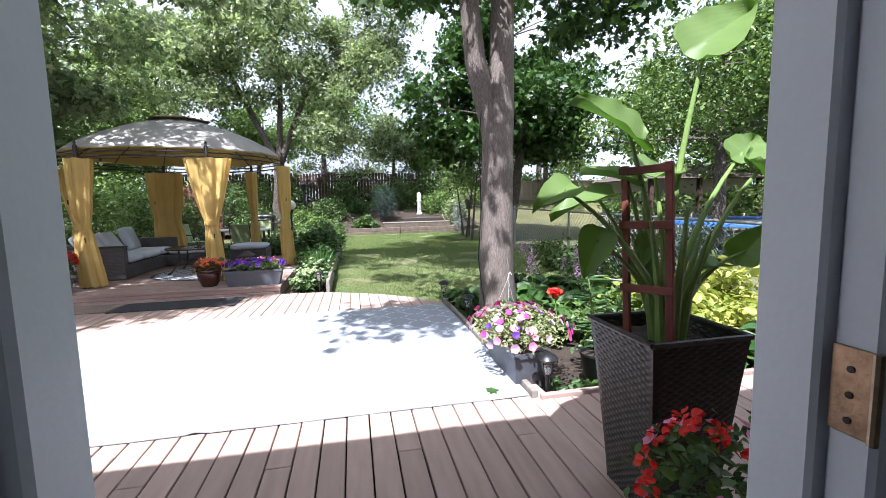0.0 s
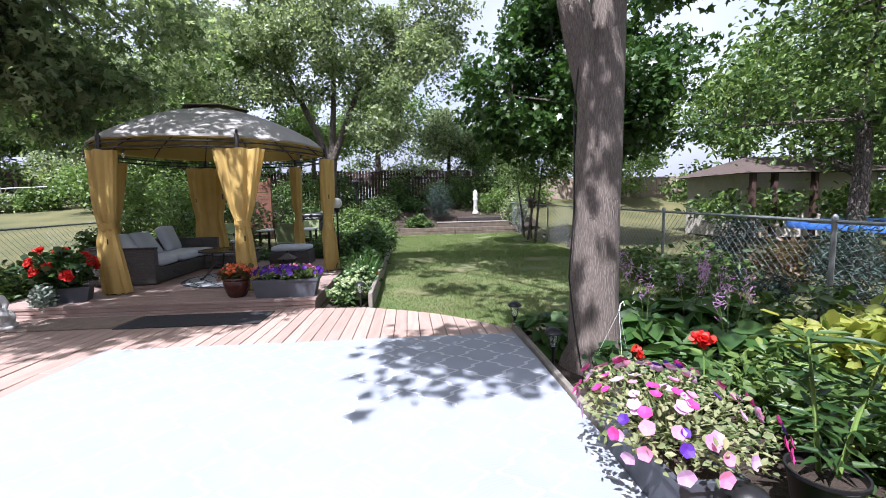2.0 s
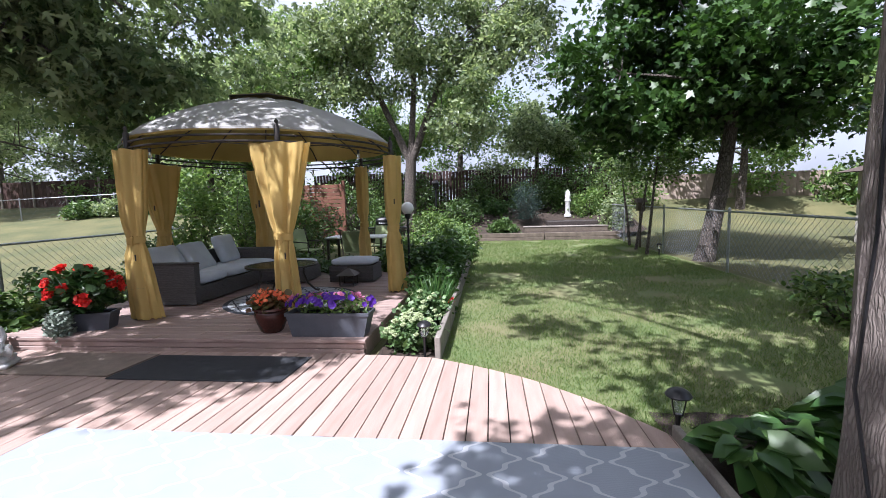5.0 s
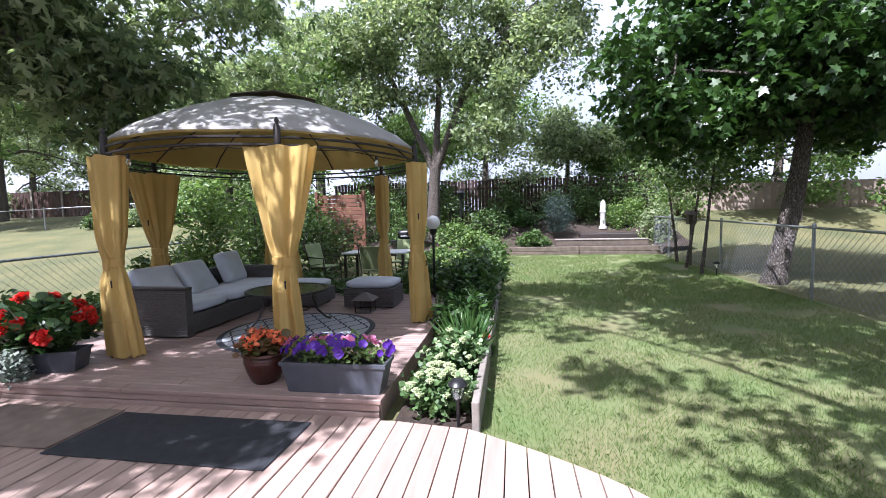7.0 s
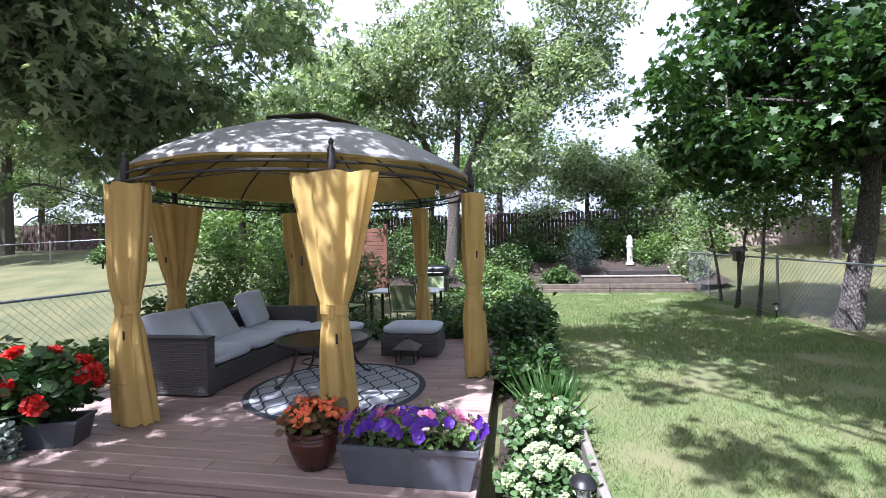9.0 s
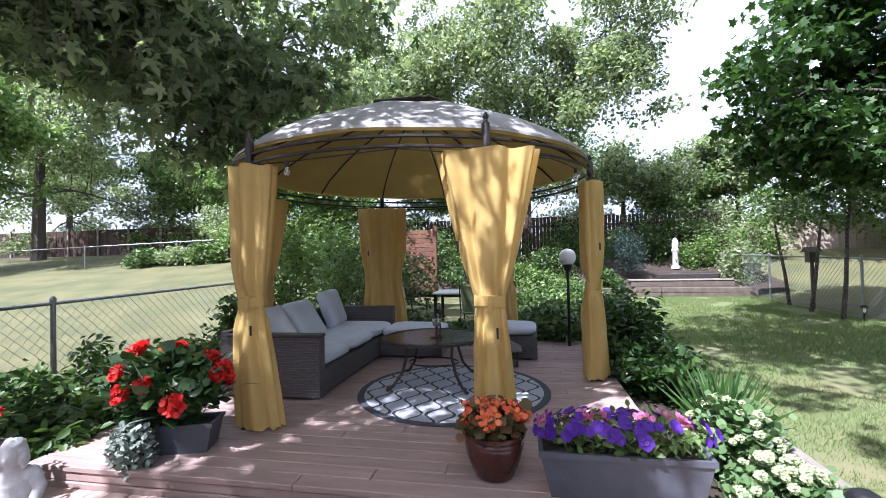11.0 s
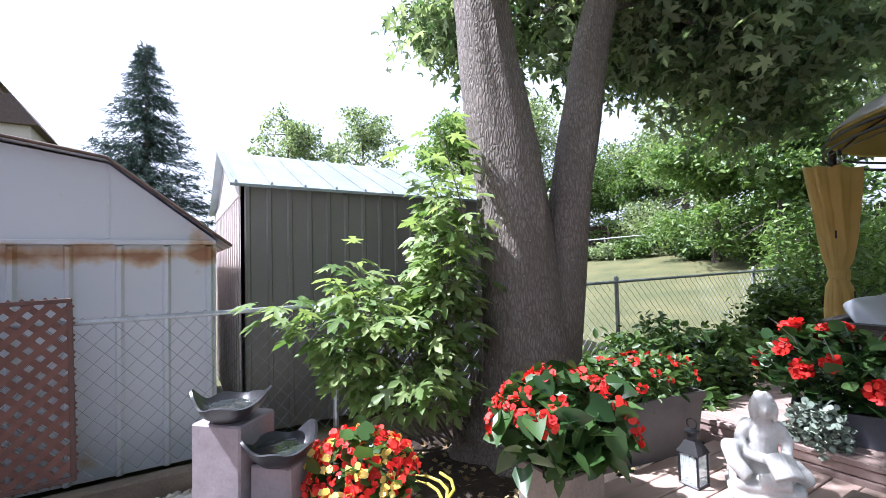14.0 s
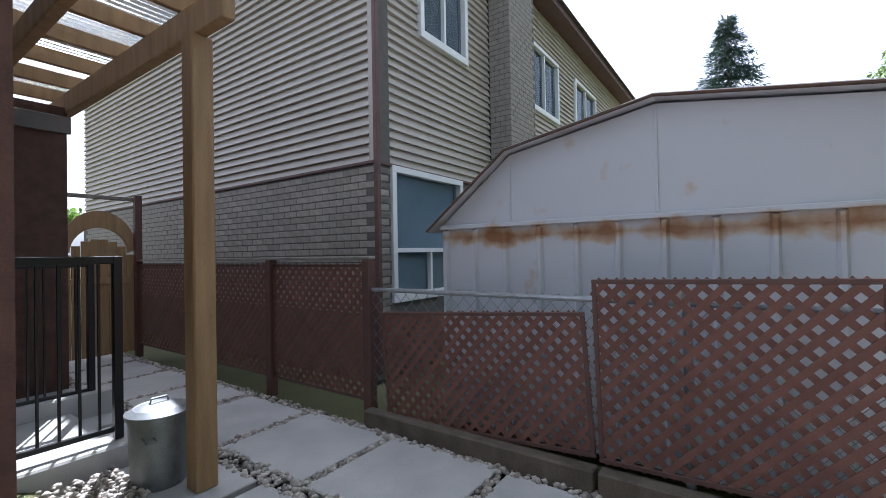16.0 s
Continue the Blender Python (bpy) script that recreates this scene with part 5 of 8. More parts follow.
# big silver maple by the left fence
# blobs with y below -0.5 are added out of view, shading deck and sofa
tree("silver_maple_tree", (-6.75, 6.70, -0.3), [[(-0.03, 0.08, -0.1, 0.72), (-0.02, 0.07, 0.12, 0.56), (0.02, 0.05, 0.42, 0.44), (0.08, 0.04, 0.85, 0.385), (0.10, -0.02, 1.5, 0.345), (0.08, -0.08, 2.3, 0.30), (-0.04, -0.22, 3.6, 0.265), (-0.3, -0.35, 6, 0.23)],
                                               [(0.16, 0.24, 0.7, 0.26), (0.24, 0.34, 1.4, 0.215), (0.29, 0.48, 2.3, 0.175), (0.33, 0.75, 3.7, 0.155), (0.7, 1.3, 6, 0.12)],
                                               [(0.10, 0.32, 0.8, 0.22), (0.10, 0.52, 1.6, 0.195), (0.10, 0.76, 2.45, 0.165), (0.12, 1.16, 4.1, 0.145), (0.35, 1.8, 6, 0.10)]],
     [(0.6, 1.8, 7.4, 2.6, 2.6, 1.6), (1.6, 2.6, 4.7, 1.7, 1.6, 1.0), (1.55, -2.2, 5.6, 1.6, 1.3, 0.5, 50), (2.6, -2.3, 5.7, 1.2, 0.9, 0.45, 24), (-0.1, 2.3, 4.5, 0.9, 0.9, 0.7, 70), (2.6, -0.4, 5.6, 1.8, 1.6, 0.7), (0.9, 2.9, 3.7, 0.8, 0.9, 0.8, 50), (4.2, 2.0, 6.3, 1.8, 2.0, 1.0), (0.8, 6.0, 5.4, 2.0, 2.6, 1.3), (-0.6, 2.6, 5.2, 1.3, 1.6, 1.0), (-1.6, 1.0, 5.0, 0.9, 0.9, 0.7, 40), (0.55, -0.55, 6.3, 0.9, 0.6, 0.3, 18)], 640, 52, 0.33, 0.165, SILVER, M["leaf_silver"], M["bark_s"], "massive three-stemmed silver maple with furrowed bark", 11, gap=-0.06, droop=0.8, sides=36, wob=0.14)
# dark maple beyond the right fence
tree("norway_maple_tree", (5.25, 14.2, -0.05), [[(-0.1, 0, -0.1, 0.26), (0, 0, 0.4, 0.2), (0.25, 0, 1.8, 0.17), (0.45, 0.1, 3.0, 0.14), (0.6, 0.2, 4.4, 0.10)]],
     [(0.6, 0.2, 4.8, 2.6, 2.4, 1.7), (0.2, 0.2, 6.9, 2.1, 2.0, 1.2), (-1.6, 0.5, 3.5, 1.5, 1.4, 0.9), (-2.0, 0.2, 4.5, 1.4, 1.5, 1.0), (-0.8, 0.2, 6.2, 1.6, 1.6, 1.2), (2.2, 0, 3.6, 1.6, 1.6, 0.9)], 700, 70, 0.34, 0.17, MAPLE, M["leaf_dark"], M["bark_d"], "leaning dark-leaved maple beyond the chain-link fence", 5, gap=-0.1)
# tall grey-green tree behind the gazebo
tree("ash_tree", (-3.6, 22.6, 0.5), [[(0, 0, -0.1, 0.32), (0.1, 0, 1.5, 0.25), (0.2, 0, 3, 0.22)], [(0.2, 0, 2.8, 0.17), (1.2, -0.2, 5.2, 0.13), (2.2, -0.3, 7.5, 0.08)], [(0.2, 0, 2.8, 0.17), (-1.0, 0.2, 5.4, 0.13), (-2.2, 0.2, 8, 0.08)], [(0.2, 0, 3, 0.15), (0.4, 0.2, 6, 0.12), (0.4, 0, 9, 0.07)]],
     [(0.2, 0, 8.8, 4.0, 3.0, 3.2), (3.6, -0.6, 6.4, 2.4, 2.2, 1.8), (-3.2, 0, 7.2, 2.8, 2.4, 2.4), (2.2, -1.0, 4.2, 1.8, 1.4, 1.0), (4.4, -0.6, 9.0, 2.6, 1.8, 2.0), (5.0, -0.4, 7.0, 2.0, 1.8, 1.6), (5.6, -0.4, 10.2, 2.0, 1.6, 1.6)], 1200, 80, 0.36, 0.18, OVAL, M["leaf_ash"], M["bark_d"], "tall spreading grey-green tree behind the gazebo", 8, gap=0.05, twigs=200)


def shade_tree(x, y, h, r, mat, seed, label, clumps=460, per=60, leaf=0.2, low=0.35):
    z = height(x, y)
    rs = np.random.default_rng(seed + 500)
    blobs = [(0, 0, h * 0.66, r * 0.74, r * 0.74, h * 0.26), (0.1 * r, 0, h * 0.86, r * 0.40, r * 0.40, h * 0.12)]
    for k in range(7):
        a = 2 * math.pi * (k + rs.random() * 0.7) / 7
        v = low + 0.06 if k % 2 else low + 0.10 + (0.78 - low - 0.10) * rs.random()
        q = r * (0.62 + 0.25 * rs.random())
        blobs.append((q * math.cos(a), q * math.sin(a), h * v, r * (0.30 + 0.20 * rs.random()), r * (0.30 + 0.20 * rs.random()), h * (0.06 + 0.06 * rs.random())))
    return tree("tree", (x, y, z), [[(0, 0, -0.1, 0.03 * h), (0.1, 0, h * 0.3, 0.022 * h), (0.15, 0.1, h * 0.6, 0.013 * h)]],
                blobs, clumps, per, 0.12 * r, leaf, OVAL, mat, M["bark_d"], label, seed, gap=-0.02, twigs=60, group="background trees", sides=8, wob=0.0)


shade_tree(-9.5, 24.5, 9.5, 3.4, M["leaf_bright"], 21, "leafy tree behind the back garden", leaf=0.2, low=0.1)
shade_tree(-12.0, 21.0, 6.0, 2.6, M["leaf_bright"], 22, "bright green tree at the edge of the neighbour's lawn", leaf=0.17, low=0.15)
shade_tree(-30.0, 25.5, 12.5, 6.2, M["leaf_ash"], 23, "tree beyond the neighbour's lawn", clumps=760, leaf=0.24, low=0.2)
shade_tree(-24.0, 33.0, 9.0, 4.4, M["leaf_maple"], 24, "tree behind the neighbour's far fence", low=0.1)
shade_tree(2.5, 27.5, 6.0, 3.2, M["leaf_ash"], 25, "tree behind the back fence", leaf=0.18, low=0.1)
shade_tree(9.2, 9.6, 6.6, 2.9, M["leaf_maple"], 26, "maple beyond the chain-link fence", leaf=0.13, low=0.36, clumps=520)
shade_tree(10.6, 23.0, 6.5, 3.0, M["leaf_maple"], 27, "tree beyond the chain-link fence", leaf=0.18, low=0.4)
shade_tree(13.5, 14.5, 7.5, 3.4, M["leaf_maple"], 28, "tree behind the neighbour's outbuilding", low=0.08, clumps=560)
shade_tree(15.0, 7.0, 8.0, 3.4, M["leaf_ash"], 29, "tree beyond the neighbouring yard", low=0.05, clumps=560)
shade_tree(12.0, 27.0, 8.0, 4.0, M["leaf_bright"], 30, "tree far behind the fences", low=0.08)
shade_tree(-43.0, 12.2, 16.2, 3.6, M["leaf_ash"], 31, "tree on the skyline behind the sheds", leaf=0.3, low=0.3, clumps=300, per=44)
shade_tree(-41.0, 18.6, 15.4, 4.4, M["leaf_ash"], 32, "tree on the skyline behind the sheds", leaf=0.3, low=0.3, clumps=340, per=44)
shade_tree(-27.5, 20.2, 10.4, 3.4, M["leaf_bright"], 33, "tall tree on the skyline behind the sheds", leaf=0.24, clumps=560)
shade_tree(-15.0, 33.0, 9.5, 4.4, M["leaf_maple"], 34, "tree behind the back garden", low=0.06)
shade_tree(-2.0, 33.0, 9.0, 4.4, M["leaf_maple"], 35, "tree behind the back fence", low=0.08)
shade_tree(20.0, 18.0, 9.0, 4.4, M["leaf_maple"], 36, "tree beyond the neighbouring yard", low=0.05, clumps=560)

shade_tree(5.5, 28.5, 5.5, 2.8, M["leaf_maple"], 37, "tree behind the back fence", leaf=0.18, low=0.05)
shade_tree(-5.5, 28.0, 6.5, 3.0, M["leaf_bright"], 38, "tree behind the back fence", leaf=0.18, low=0.12)
shade_tree(-9.5, 19.5, 5.0, 2.0, M["leaf_maple"], 39, "tree at the edge of the neighbour's lawn", leaf=0.16, low=0.12)
shade_tree(-17.0, 28.0, 9.0, 3.4, M["leaf_ash"], 40, "tree on the neighbour's lawn", leaf=0.2, low=0.12)

for k, (x, y, h, r, mat) in enumerate(((7.6, 27.6, 6.0, 2.6, "leaf_ash"), (17.0, 11.0, 7.0, 3.0, "leaf_bright"), (17.5, 23.0, 7.5, 3.2, "leaf_maple"), (-21.0, 31.5, 7.0, 3.2, "leaf_bright"), (-28.0, 33.0, 8.0, 3.6, "leaf_maple"), (-36.0, 32.0, 9.0, 3.8, "leaf_ash"))):
    shade_tree(x, y, h, r, M[mat], 60 + k, "low-branched tree closing the distance", leaf=0.22, low=0.03)

# spruce on the skyline
sp = thing("spruce_tree", (-48.4, 1.95, 0), "tall blue-green spruce on the skyline", "tree")
part("trunk", Geo().tube([(0, 0, -0.2), (0, 0, 10), (0, 0, 21.0)], [0.35, 0.2, 0.03], 8), M["bark_d"], sp)
pts, ways = [], []
for k in range(52):
    z = 3 + 18 * (k / 52) ** 0.9
    rad = 0.25 + (21.3 - z) * 0.37
    for j in range(max(5, int(13 - k * 0.12))):
        a = rng.random() * 6.28
        n = int(12 + rad * 16)
        s = rng.random(n)
        rr_ = rad * (0.8 + 0.35 * rng.random())
        p = np.stack([np.cos(a) * s * rr_, np.sin(a) * s * rr_, z - s * rr_ * 0.28 + 0.12 * s * s * rr_], 1) + rng.normal(size=(n, 3)) * 0.09
        pts.append(p)
        ways.append(np.tile((np.cos(a), np.sin(a), -0.35), (n, 1)) + rng.normal(size=(n, 3)) * 0.5)
pts, ways = np.concatenate(pts), np.concatenate(ways)
part("crown", leaf_mesh("crown", pts, 0.42, SPRAY, M["leaf_needle"], 0.5, 0, ways), M["leaf_needle"], sp, kind="stuff")

# ---- things under and round the gazebo ----
def bands(g, x0, x1, y0, y1, z0, z1, step=0.026):
    """A woven body in one skin: strands that stand proud in turn."""
    n = max(1, round((z1 - z0) / step))
    rings = []
    for i in range(n):
        a, b = z0 + (z1 - z0) * i / n, z0 + (z1 - z0) * (i + 1) / n
        h = (b - a) * 0.2
        rings += [(0.006, a), (0.0015 * (i % 2), a + h), (0.0015 * (i % 2), b - h)]
    rings.append((0.006, z1))
    v = [(x, y, z) for d, z in rings for x, y in ((x0 + d, y0 + d), (x1 - d, y0 + d), (x1 - d, y1 - d), (x0 + d, y1 - d))]
    m = len(rings)
    f = [(i * 4 + k, i * 4 + (k + 1) % 4, (i + 1) * 4 + (k + 1) % 4, (i + 1) * 4 + k) for i in range(m - 1) for k in range(4)]
    return g.add(v, f + [(3, 2, 1, 0), tuple((m - 1) * 4 + k for k in range(4))])


def puff(g, x0, x1, y0, y1, z0, z1, m=None, e=0.32):
    """A stuffed cushion with rounded edges."""
    c = ((x0 + x1) / 2, (y0 + y1) / 2, (z0 + z1) / 2)
    r = ((x1 - x0) / 2, (y1 - y0) / 2, (z1 - z0) / 2)
    def pw(t, k):
        return math.copysign(abs(t) ** k, t)
    nu, nv = 28, 12
    v = []
    for j in range(nv + 1):
        b = -math.pi / 2 + math.pi * j / nv
        for i in range(nu):
            a = 2 * math.pi * i / nu
            x, y, z = pw(math.cos(b), 0.45) * pw(math.cos(a), e), pw(math.cos(b), 0.45) * pw(math.sin(a), e), pw(math.sin(b), 0.75)
            w = 1 + 0.03 * noise.noise(Vector((x * 2 + c[0] * 3, y * 2 + c[1] * 3, z * 2)))
            v.append((c[0] + r[0] * x * w, c[1] + r[1] * y * w, c[2] + r[2] * z * w))
    f = [(j * nu + i, j * nu + (i + 1) % nu, (j + 1) * nu + (i + 1) % nu, (j + 1) * nu + i) for j in range(nv) for i in range(nu)]
    return g.add(v, f, m)


sofa = thing("sofa_section", (-4.65, 10.12, ZP), "grey rattan corner sofa with pale cushions", "sofa")
part("base", bands(Geo(), -0.48, 0.48, -1.03, 1.35, 0.03, 0.27), M["rattan"], sofa)
part("armrest", bands(Geo(), -0.50, 0.50, -1.15, -1.03, 0.02, 0.60), M["rattan"], sofa)
part("armrest_cap", Geo().cham(-0.51, 0.51, -1.16, -1.02, 0.60, 0.635, 0.012), M["rattan_d"], sofa)
part("backrest", bands(Geo(), -0.58, -0.48, -1.15, 1.40, 0.02, 0.66), M["rattan"], sofa)
for y0, y1 in ((-1.02, -0.24), (-0.23, 0.55), (0.56, 1.34)):
    part("seat_cushion", puff(Geo(), -0.46, 0.48, y0, y1, 0.26, 0.42), M["cushion"], sofa, smooth=True)
for px_, py_, pz_, lean_, yaw_ in ((-0.28, -0.70, 0.60, 56, -3), (-0.28, 0.0, 0.60, 58, 3), (-0.33, 0.92, 0.65, 70, 8)):
    part("back_cushion", puff(Geo(), -0.27, 0.27, -0.32, 0.32, -0.10, 0.10, Matrix.Translation((px_, py_, pz_)) @ Matrix.Rotation(radians(yaw_), 4, "Z") @ Matrix.Rotation(radians(lean_), 4, "Y"), 0.16), M["cushion"], sofa, smooth=True)
chaise = thing("sofa_section", (-3.72, 11.12, ZP), "grey rattan chaise end with long pale cushion", "sofa")
part("base", bands(Geo(), -0.44, 0.43, -0.36, 0.36, 0.03, 0.27), M["rattan"], chaise)
part("seat_cushion", puff(Geo(), -0.44, 0.42, -0.35, 0.35, 0.26, 0.41), M["cushion"], chaise, smooth=True)
part("backrest", bands(Geo(), -1.42, -0.46, 0.36, 0.46, 0.02, 0.62), M["rattan"], chaise)
ott = thing("ottoman", (-2.45, 11.12, ZP), "square rattan ottoman with pale cushion", "ottoman")
part("base", bands(Geo(), -0.41, 0.41, -0.31, 0.31, 0.02, 0.31), M["rattan"], ott)
part("cushion", puff(Geo(), -0.41, 0.41, -0.31, 0.31, 0.30, 0.44), M["cushion"], ott, smooth=True)

table = thing("coffee_table", (-3.17, 9.67, ZP + 0.012), "round dark metal patio table with glass top", "table")
g = Geo()
g.add([(0.55 * r * math.cos(a), 0.53 * r * math.sin(a), z) for r, z in ((0.92, 0.475), (1.0, 0.475), (1.0, 0.50), (0.92, 0.50)) for a in np.linspace(0, 2 * math.pi, 41)[:-1]], [(i * 40 + s, i * 40 + (s + 1) % 40, ((i + 1) % 4) * 40 + (s + 1) % 40, ((i + 1) % 4) * 40 + s) for i in range(4) for s in range(40)])
part("rim", g, M["iron"], table, smooth=True)
part("tabletop", Geo().lathe([(0.93, 0.485), (0.93, 0.495)], 40, Matrix.Diagonal((0.55, 0.53, 1, 1))), M["slate"], table, "dark mottled top")
for sx in (-1, 1):
    for sy in (-1, 1):
        part("leg", Geo().tube([(sx * 0.33 * k, sy * 0.31 * k, z) for k, z in ((0.75, 0.48), (0.72, 0.33), (0.85, 0.16), (1.1, 0.04), (1.25, 0.012))], [0.017, 0.016, 0.016, 0.015, 0.02], 8), M["iron"], table, smooth=True)
part("stretcher", Geo().tube([(0.27 * math.cos(a), 0.20 * math.sin(a), 0.22) for a in np.linspace(0, 2 * math.pi, 25)], 0.009, 6, False), M["iron"], table, smooth=True)
cand = thing("candle_holder", (-3.12, 9.62, ZP + 0.509), "small metal candle holder with glass cup on the table", "candle holder")
part("base", Geo().lathe([(0.07, 0), (0.07, 0.012), (0.02, 0.02), (0.012, 0.10), (0.03, 0.115)], 16), M["glaze"], cand, smooth=True)
part("cup", Geo().lathe([(0.03, 0.115), (0.045, 0.14), (0.045, 0.20), (0.041, 0.20), (0.04, 0.14), (0.02, 0.125)], 16), M["glass"], cand, smooth=True)
part("stem", Geo().tube([(0.03, 0.05, 0.02), (0.03, 0.05, 0.24)], 0.01, 8).lathe([(0.02, 0.24), (0.035, 0.25), (0.035, 0.30), (0.02, 0.30)], 12, Matrix.Translation((0.03, 0.05, 0))), M["iron"], cand, smooth=True)
lan = thing("floor_lantern", (-2.41, 10.55, ZP), "pale metal lantern with pyramid roof", "lantern")
part("roof", Geo().add([(-0.17, -0.17, 0.2), (0.17, -0.17, 0.2), (0.17, 0.17, 0.2), (-0.17, 0.17, 0.2), (0, 0, 0.32)], [(0, 1, 4), (1, 2, 4), (2, 3, 4), (3, 0, 4), (3, 2, 1, 0)]), M["plastic_l"], lan)
part("knob", Geo().lathe([(0.012, 0.31), (0.02, 0.33), (0.012, 0.35)], 10), M["iron"], lan, smooth=True)
part("tray", Geo().cham(-0.13, 0.13, -0.13, 0.13, 0.0, 0.02, 0.005), M["plastic_l"], lan)
for sx in (-1, 1):
    for sy in (-1, 1):
        part("leg", Geo().cham(sx * 0.12 - 0.008, sx * 0.12 + 0.008, sy * 0.12 - 0.008, sy * 0.12 + 0.008, 0.02, 0.2, 0.002), M["iron"], lan)

# string lights round the ring of the gazebo
sl = thing("string_light", (C[0], C[1], ZP), "black cable with hanging clear bulbs round the gazebo", "string lights")
part("cable", Geo().tube([(1.93 * math.cos(a), 1.93 * math.sin(a), 2.17 - 0.035 * abs(math.sin(4.5 * a))) for a in np.linspace(0, 2 * math.pi, 91)], 0.005, 5, False), M["black"], sl, smooth=True)
for k in range(9):
    a = radians(40 * k + 13)
    mm = Matrix.Translation((1.93 * math.cos(a), 1.93 * math.sin(a), 2.02))
    b = part("socket", Geo().lathe([(0.012, 0.075), (0.016, 0.08), (0.016, 0.125), (0.006, 0.13)], 10, mm), M["black"], sl, smooth=True)
    part("bulb", Geo().lathe([(0.004, 0.0), (0.02, 0.015), (0.024, 0.04), (0.013, 0.075)], 12, mm), M["glass"], b, smooth=True)


# ---- pots, planters, flowers ----
def petal_head(name, n, r, size, mat, flat=0.7):
    at = ball(n, (0, 0, 0), (r, r, r * flat), 0.6)
    return leaf_mesh(name, at, size, ROUND, mat, 0.5)


def petunia(mat_name):
    g = Geo()
    n = 10
    v = [(0, 0, -0.02)] + [(math.cos(2 * math.pi * k / n) * (0.9 + 0.13 * (k % 2)) * 0.5, math.sin(2 * math.pi * k / n) * (0.9 + 0.13 * (k % 2)) * 0.5, 0.10 + 0.05 * (k % 2)) for k in range(n)] + [(0.12 * math.cos(2 * math.pi * k / n), 0.12 * math.sin(2 * math.pi * k / n), 0.0) for k in range(n)]
    g.add(v, [(0, 11 + k, 11 + (k + 1) % n) for k in range(n)] + [(11 + k, 1 + k, 1 + (k + 1) % n, 11 + (k + 1) % n) for k in range(n)])
    return g.mesh("blossom", PETAL[mat_name])


HEADS = {c: petal_head("blossom", 70, 0.5, 0.42, PETAL[c]) for c in PETAL}
TRUMPETS = {c: petunia(c) for c in PETAL}
CLUSTER = {c: petal_head("blossom", 9, 0.45, 0.55, PETAL[c], 0.5) for c in PETAL}


def plant(name, loc, label, radii, leaves, size, shape, mat, blooms=(), category="flower", droop=0.2, group="", stems=0, lift=0.5, rz=0.0, up=0.5):
    """A leafy plant about (0, 0, lift * height), with its blossoms: (mesh, how many, width, lowest share of the height)."""
    t = thing(name, loc, label, category, group, rz)
    rx, ry, rz_ = radii
    at = ball(leaves, (0, 0, rz_ * lift * 2), radii, 0.25)
    at[:, 2] = np.maximum(at[:, 2], 0.01)
    at += rng.normal(size=at.shape) * 0.02
    part("foliage", leaf_mesh("foliage", at, size * (0.6 + 0.7 * rng.random(leaves)), shape, mat, up, droop), mat, t, kind="stuff")
    g = Geo()
    for k in range(max(stems, 6)):
        e = at[rng.integers(leaves)]
        g.tube([(e[0] * 0.15, e[1] * 0.15, 0), (e[0] * 0.55, e[1] * 0.55, e[2] * 0.6), tuple(e)], [0.006, 0.005, 0.003], 5)
    part("stem", g, mat, t, kind="stuff")
    for me, n, w, low in blooms:
        for k in range(n):
            d = rng.normal(size=3)
            d /= np.linalg.norm(d)
            d[2] = low + (1 - low) * abs(d[2])
            p = np.array((0, 0, rz_ * lift * 2)) + d * np.array(radii) * (0.98 + 0.14 * rng.random())
            p[2] = max(p[2], 0.05)
            nor = Vector((d[0], d[1] - 0.25, d[2] * 0.8 + 0.2)).normalized()
            mm = Matrix.Translation(p) @ nor.to_track_quat("Z", "Y").to_matrix().to_4x4() @ Matrix.Rotation(rng.random() * 6, 4, "Z") @ Matrix.Scale(w * (0.8 + 0.4 * rng.random()), 4)
            part("blossom", me, None, t, m=mm)
    return t


def trough(loc, ln, wd, h, mat, label, rz=0.0, group="planter boxes"):
    t = thing("planter_box", loc, label, "planter", group, rz)
    g = Geo()
    k = 0.88
    a, b = ln / 2, wd / 2
    ring = [(-a * k, -b * k, 0), (a * k, -b * k, 0), (a * k, b * k, 0), (-a * k, b * k, 0)]
    top = [(-a, -b, h * 0.88), (a, -b, h * 0.88), (a, b, h * 0.88), (-a, b, h * 0.88)]
    a2, b2 = a + 0.012, b + 0.012
    lip = [(-a2, -b2, h * 0.88), (a2, -b2, h * 0.88), (a2, b2, h * 0.88), (-a2, b2, h * 0.88)]
    lip2 = [(x, y, h) for x, y, _ in lip]
    a3, b3 = a - 0.012, b - 0.012
    inn = [(-a3, -b3, h), (a3, -b3, h), (a3, b3, h), (-a3, b3, h)]
    low = [(x * 0.97, y * 0.95, h * 0.5) for x, y, _ in inn]
    rings = [ring, top, lip, lip2, inn, low]
    g.add([p for r in rings for p in r], [(3, 2, 1, 0)] + [(i * 4 + s, i * 4 + (s + 1) % 4, (i + 1) * 4 + (s + 1) % 4, (i + 1) * 4 + s) for i in range(5) for s in range(4)])
    part("box", g, mat, t)
    part("soil", Geo().sheet(12, 6, lambda u, v: ((u - 0.5) * 2 * a3 * 0.985, (v - 0.5) * 2 * b3 * 0.97, h * 0.86 + 0.012 * noise.noise(Vector((u * 8, v * 4, ln)))), 0.02), M["soil"], t)
    return t


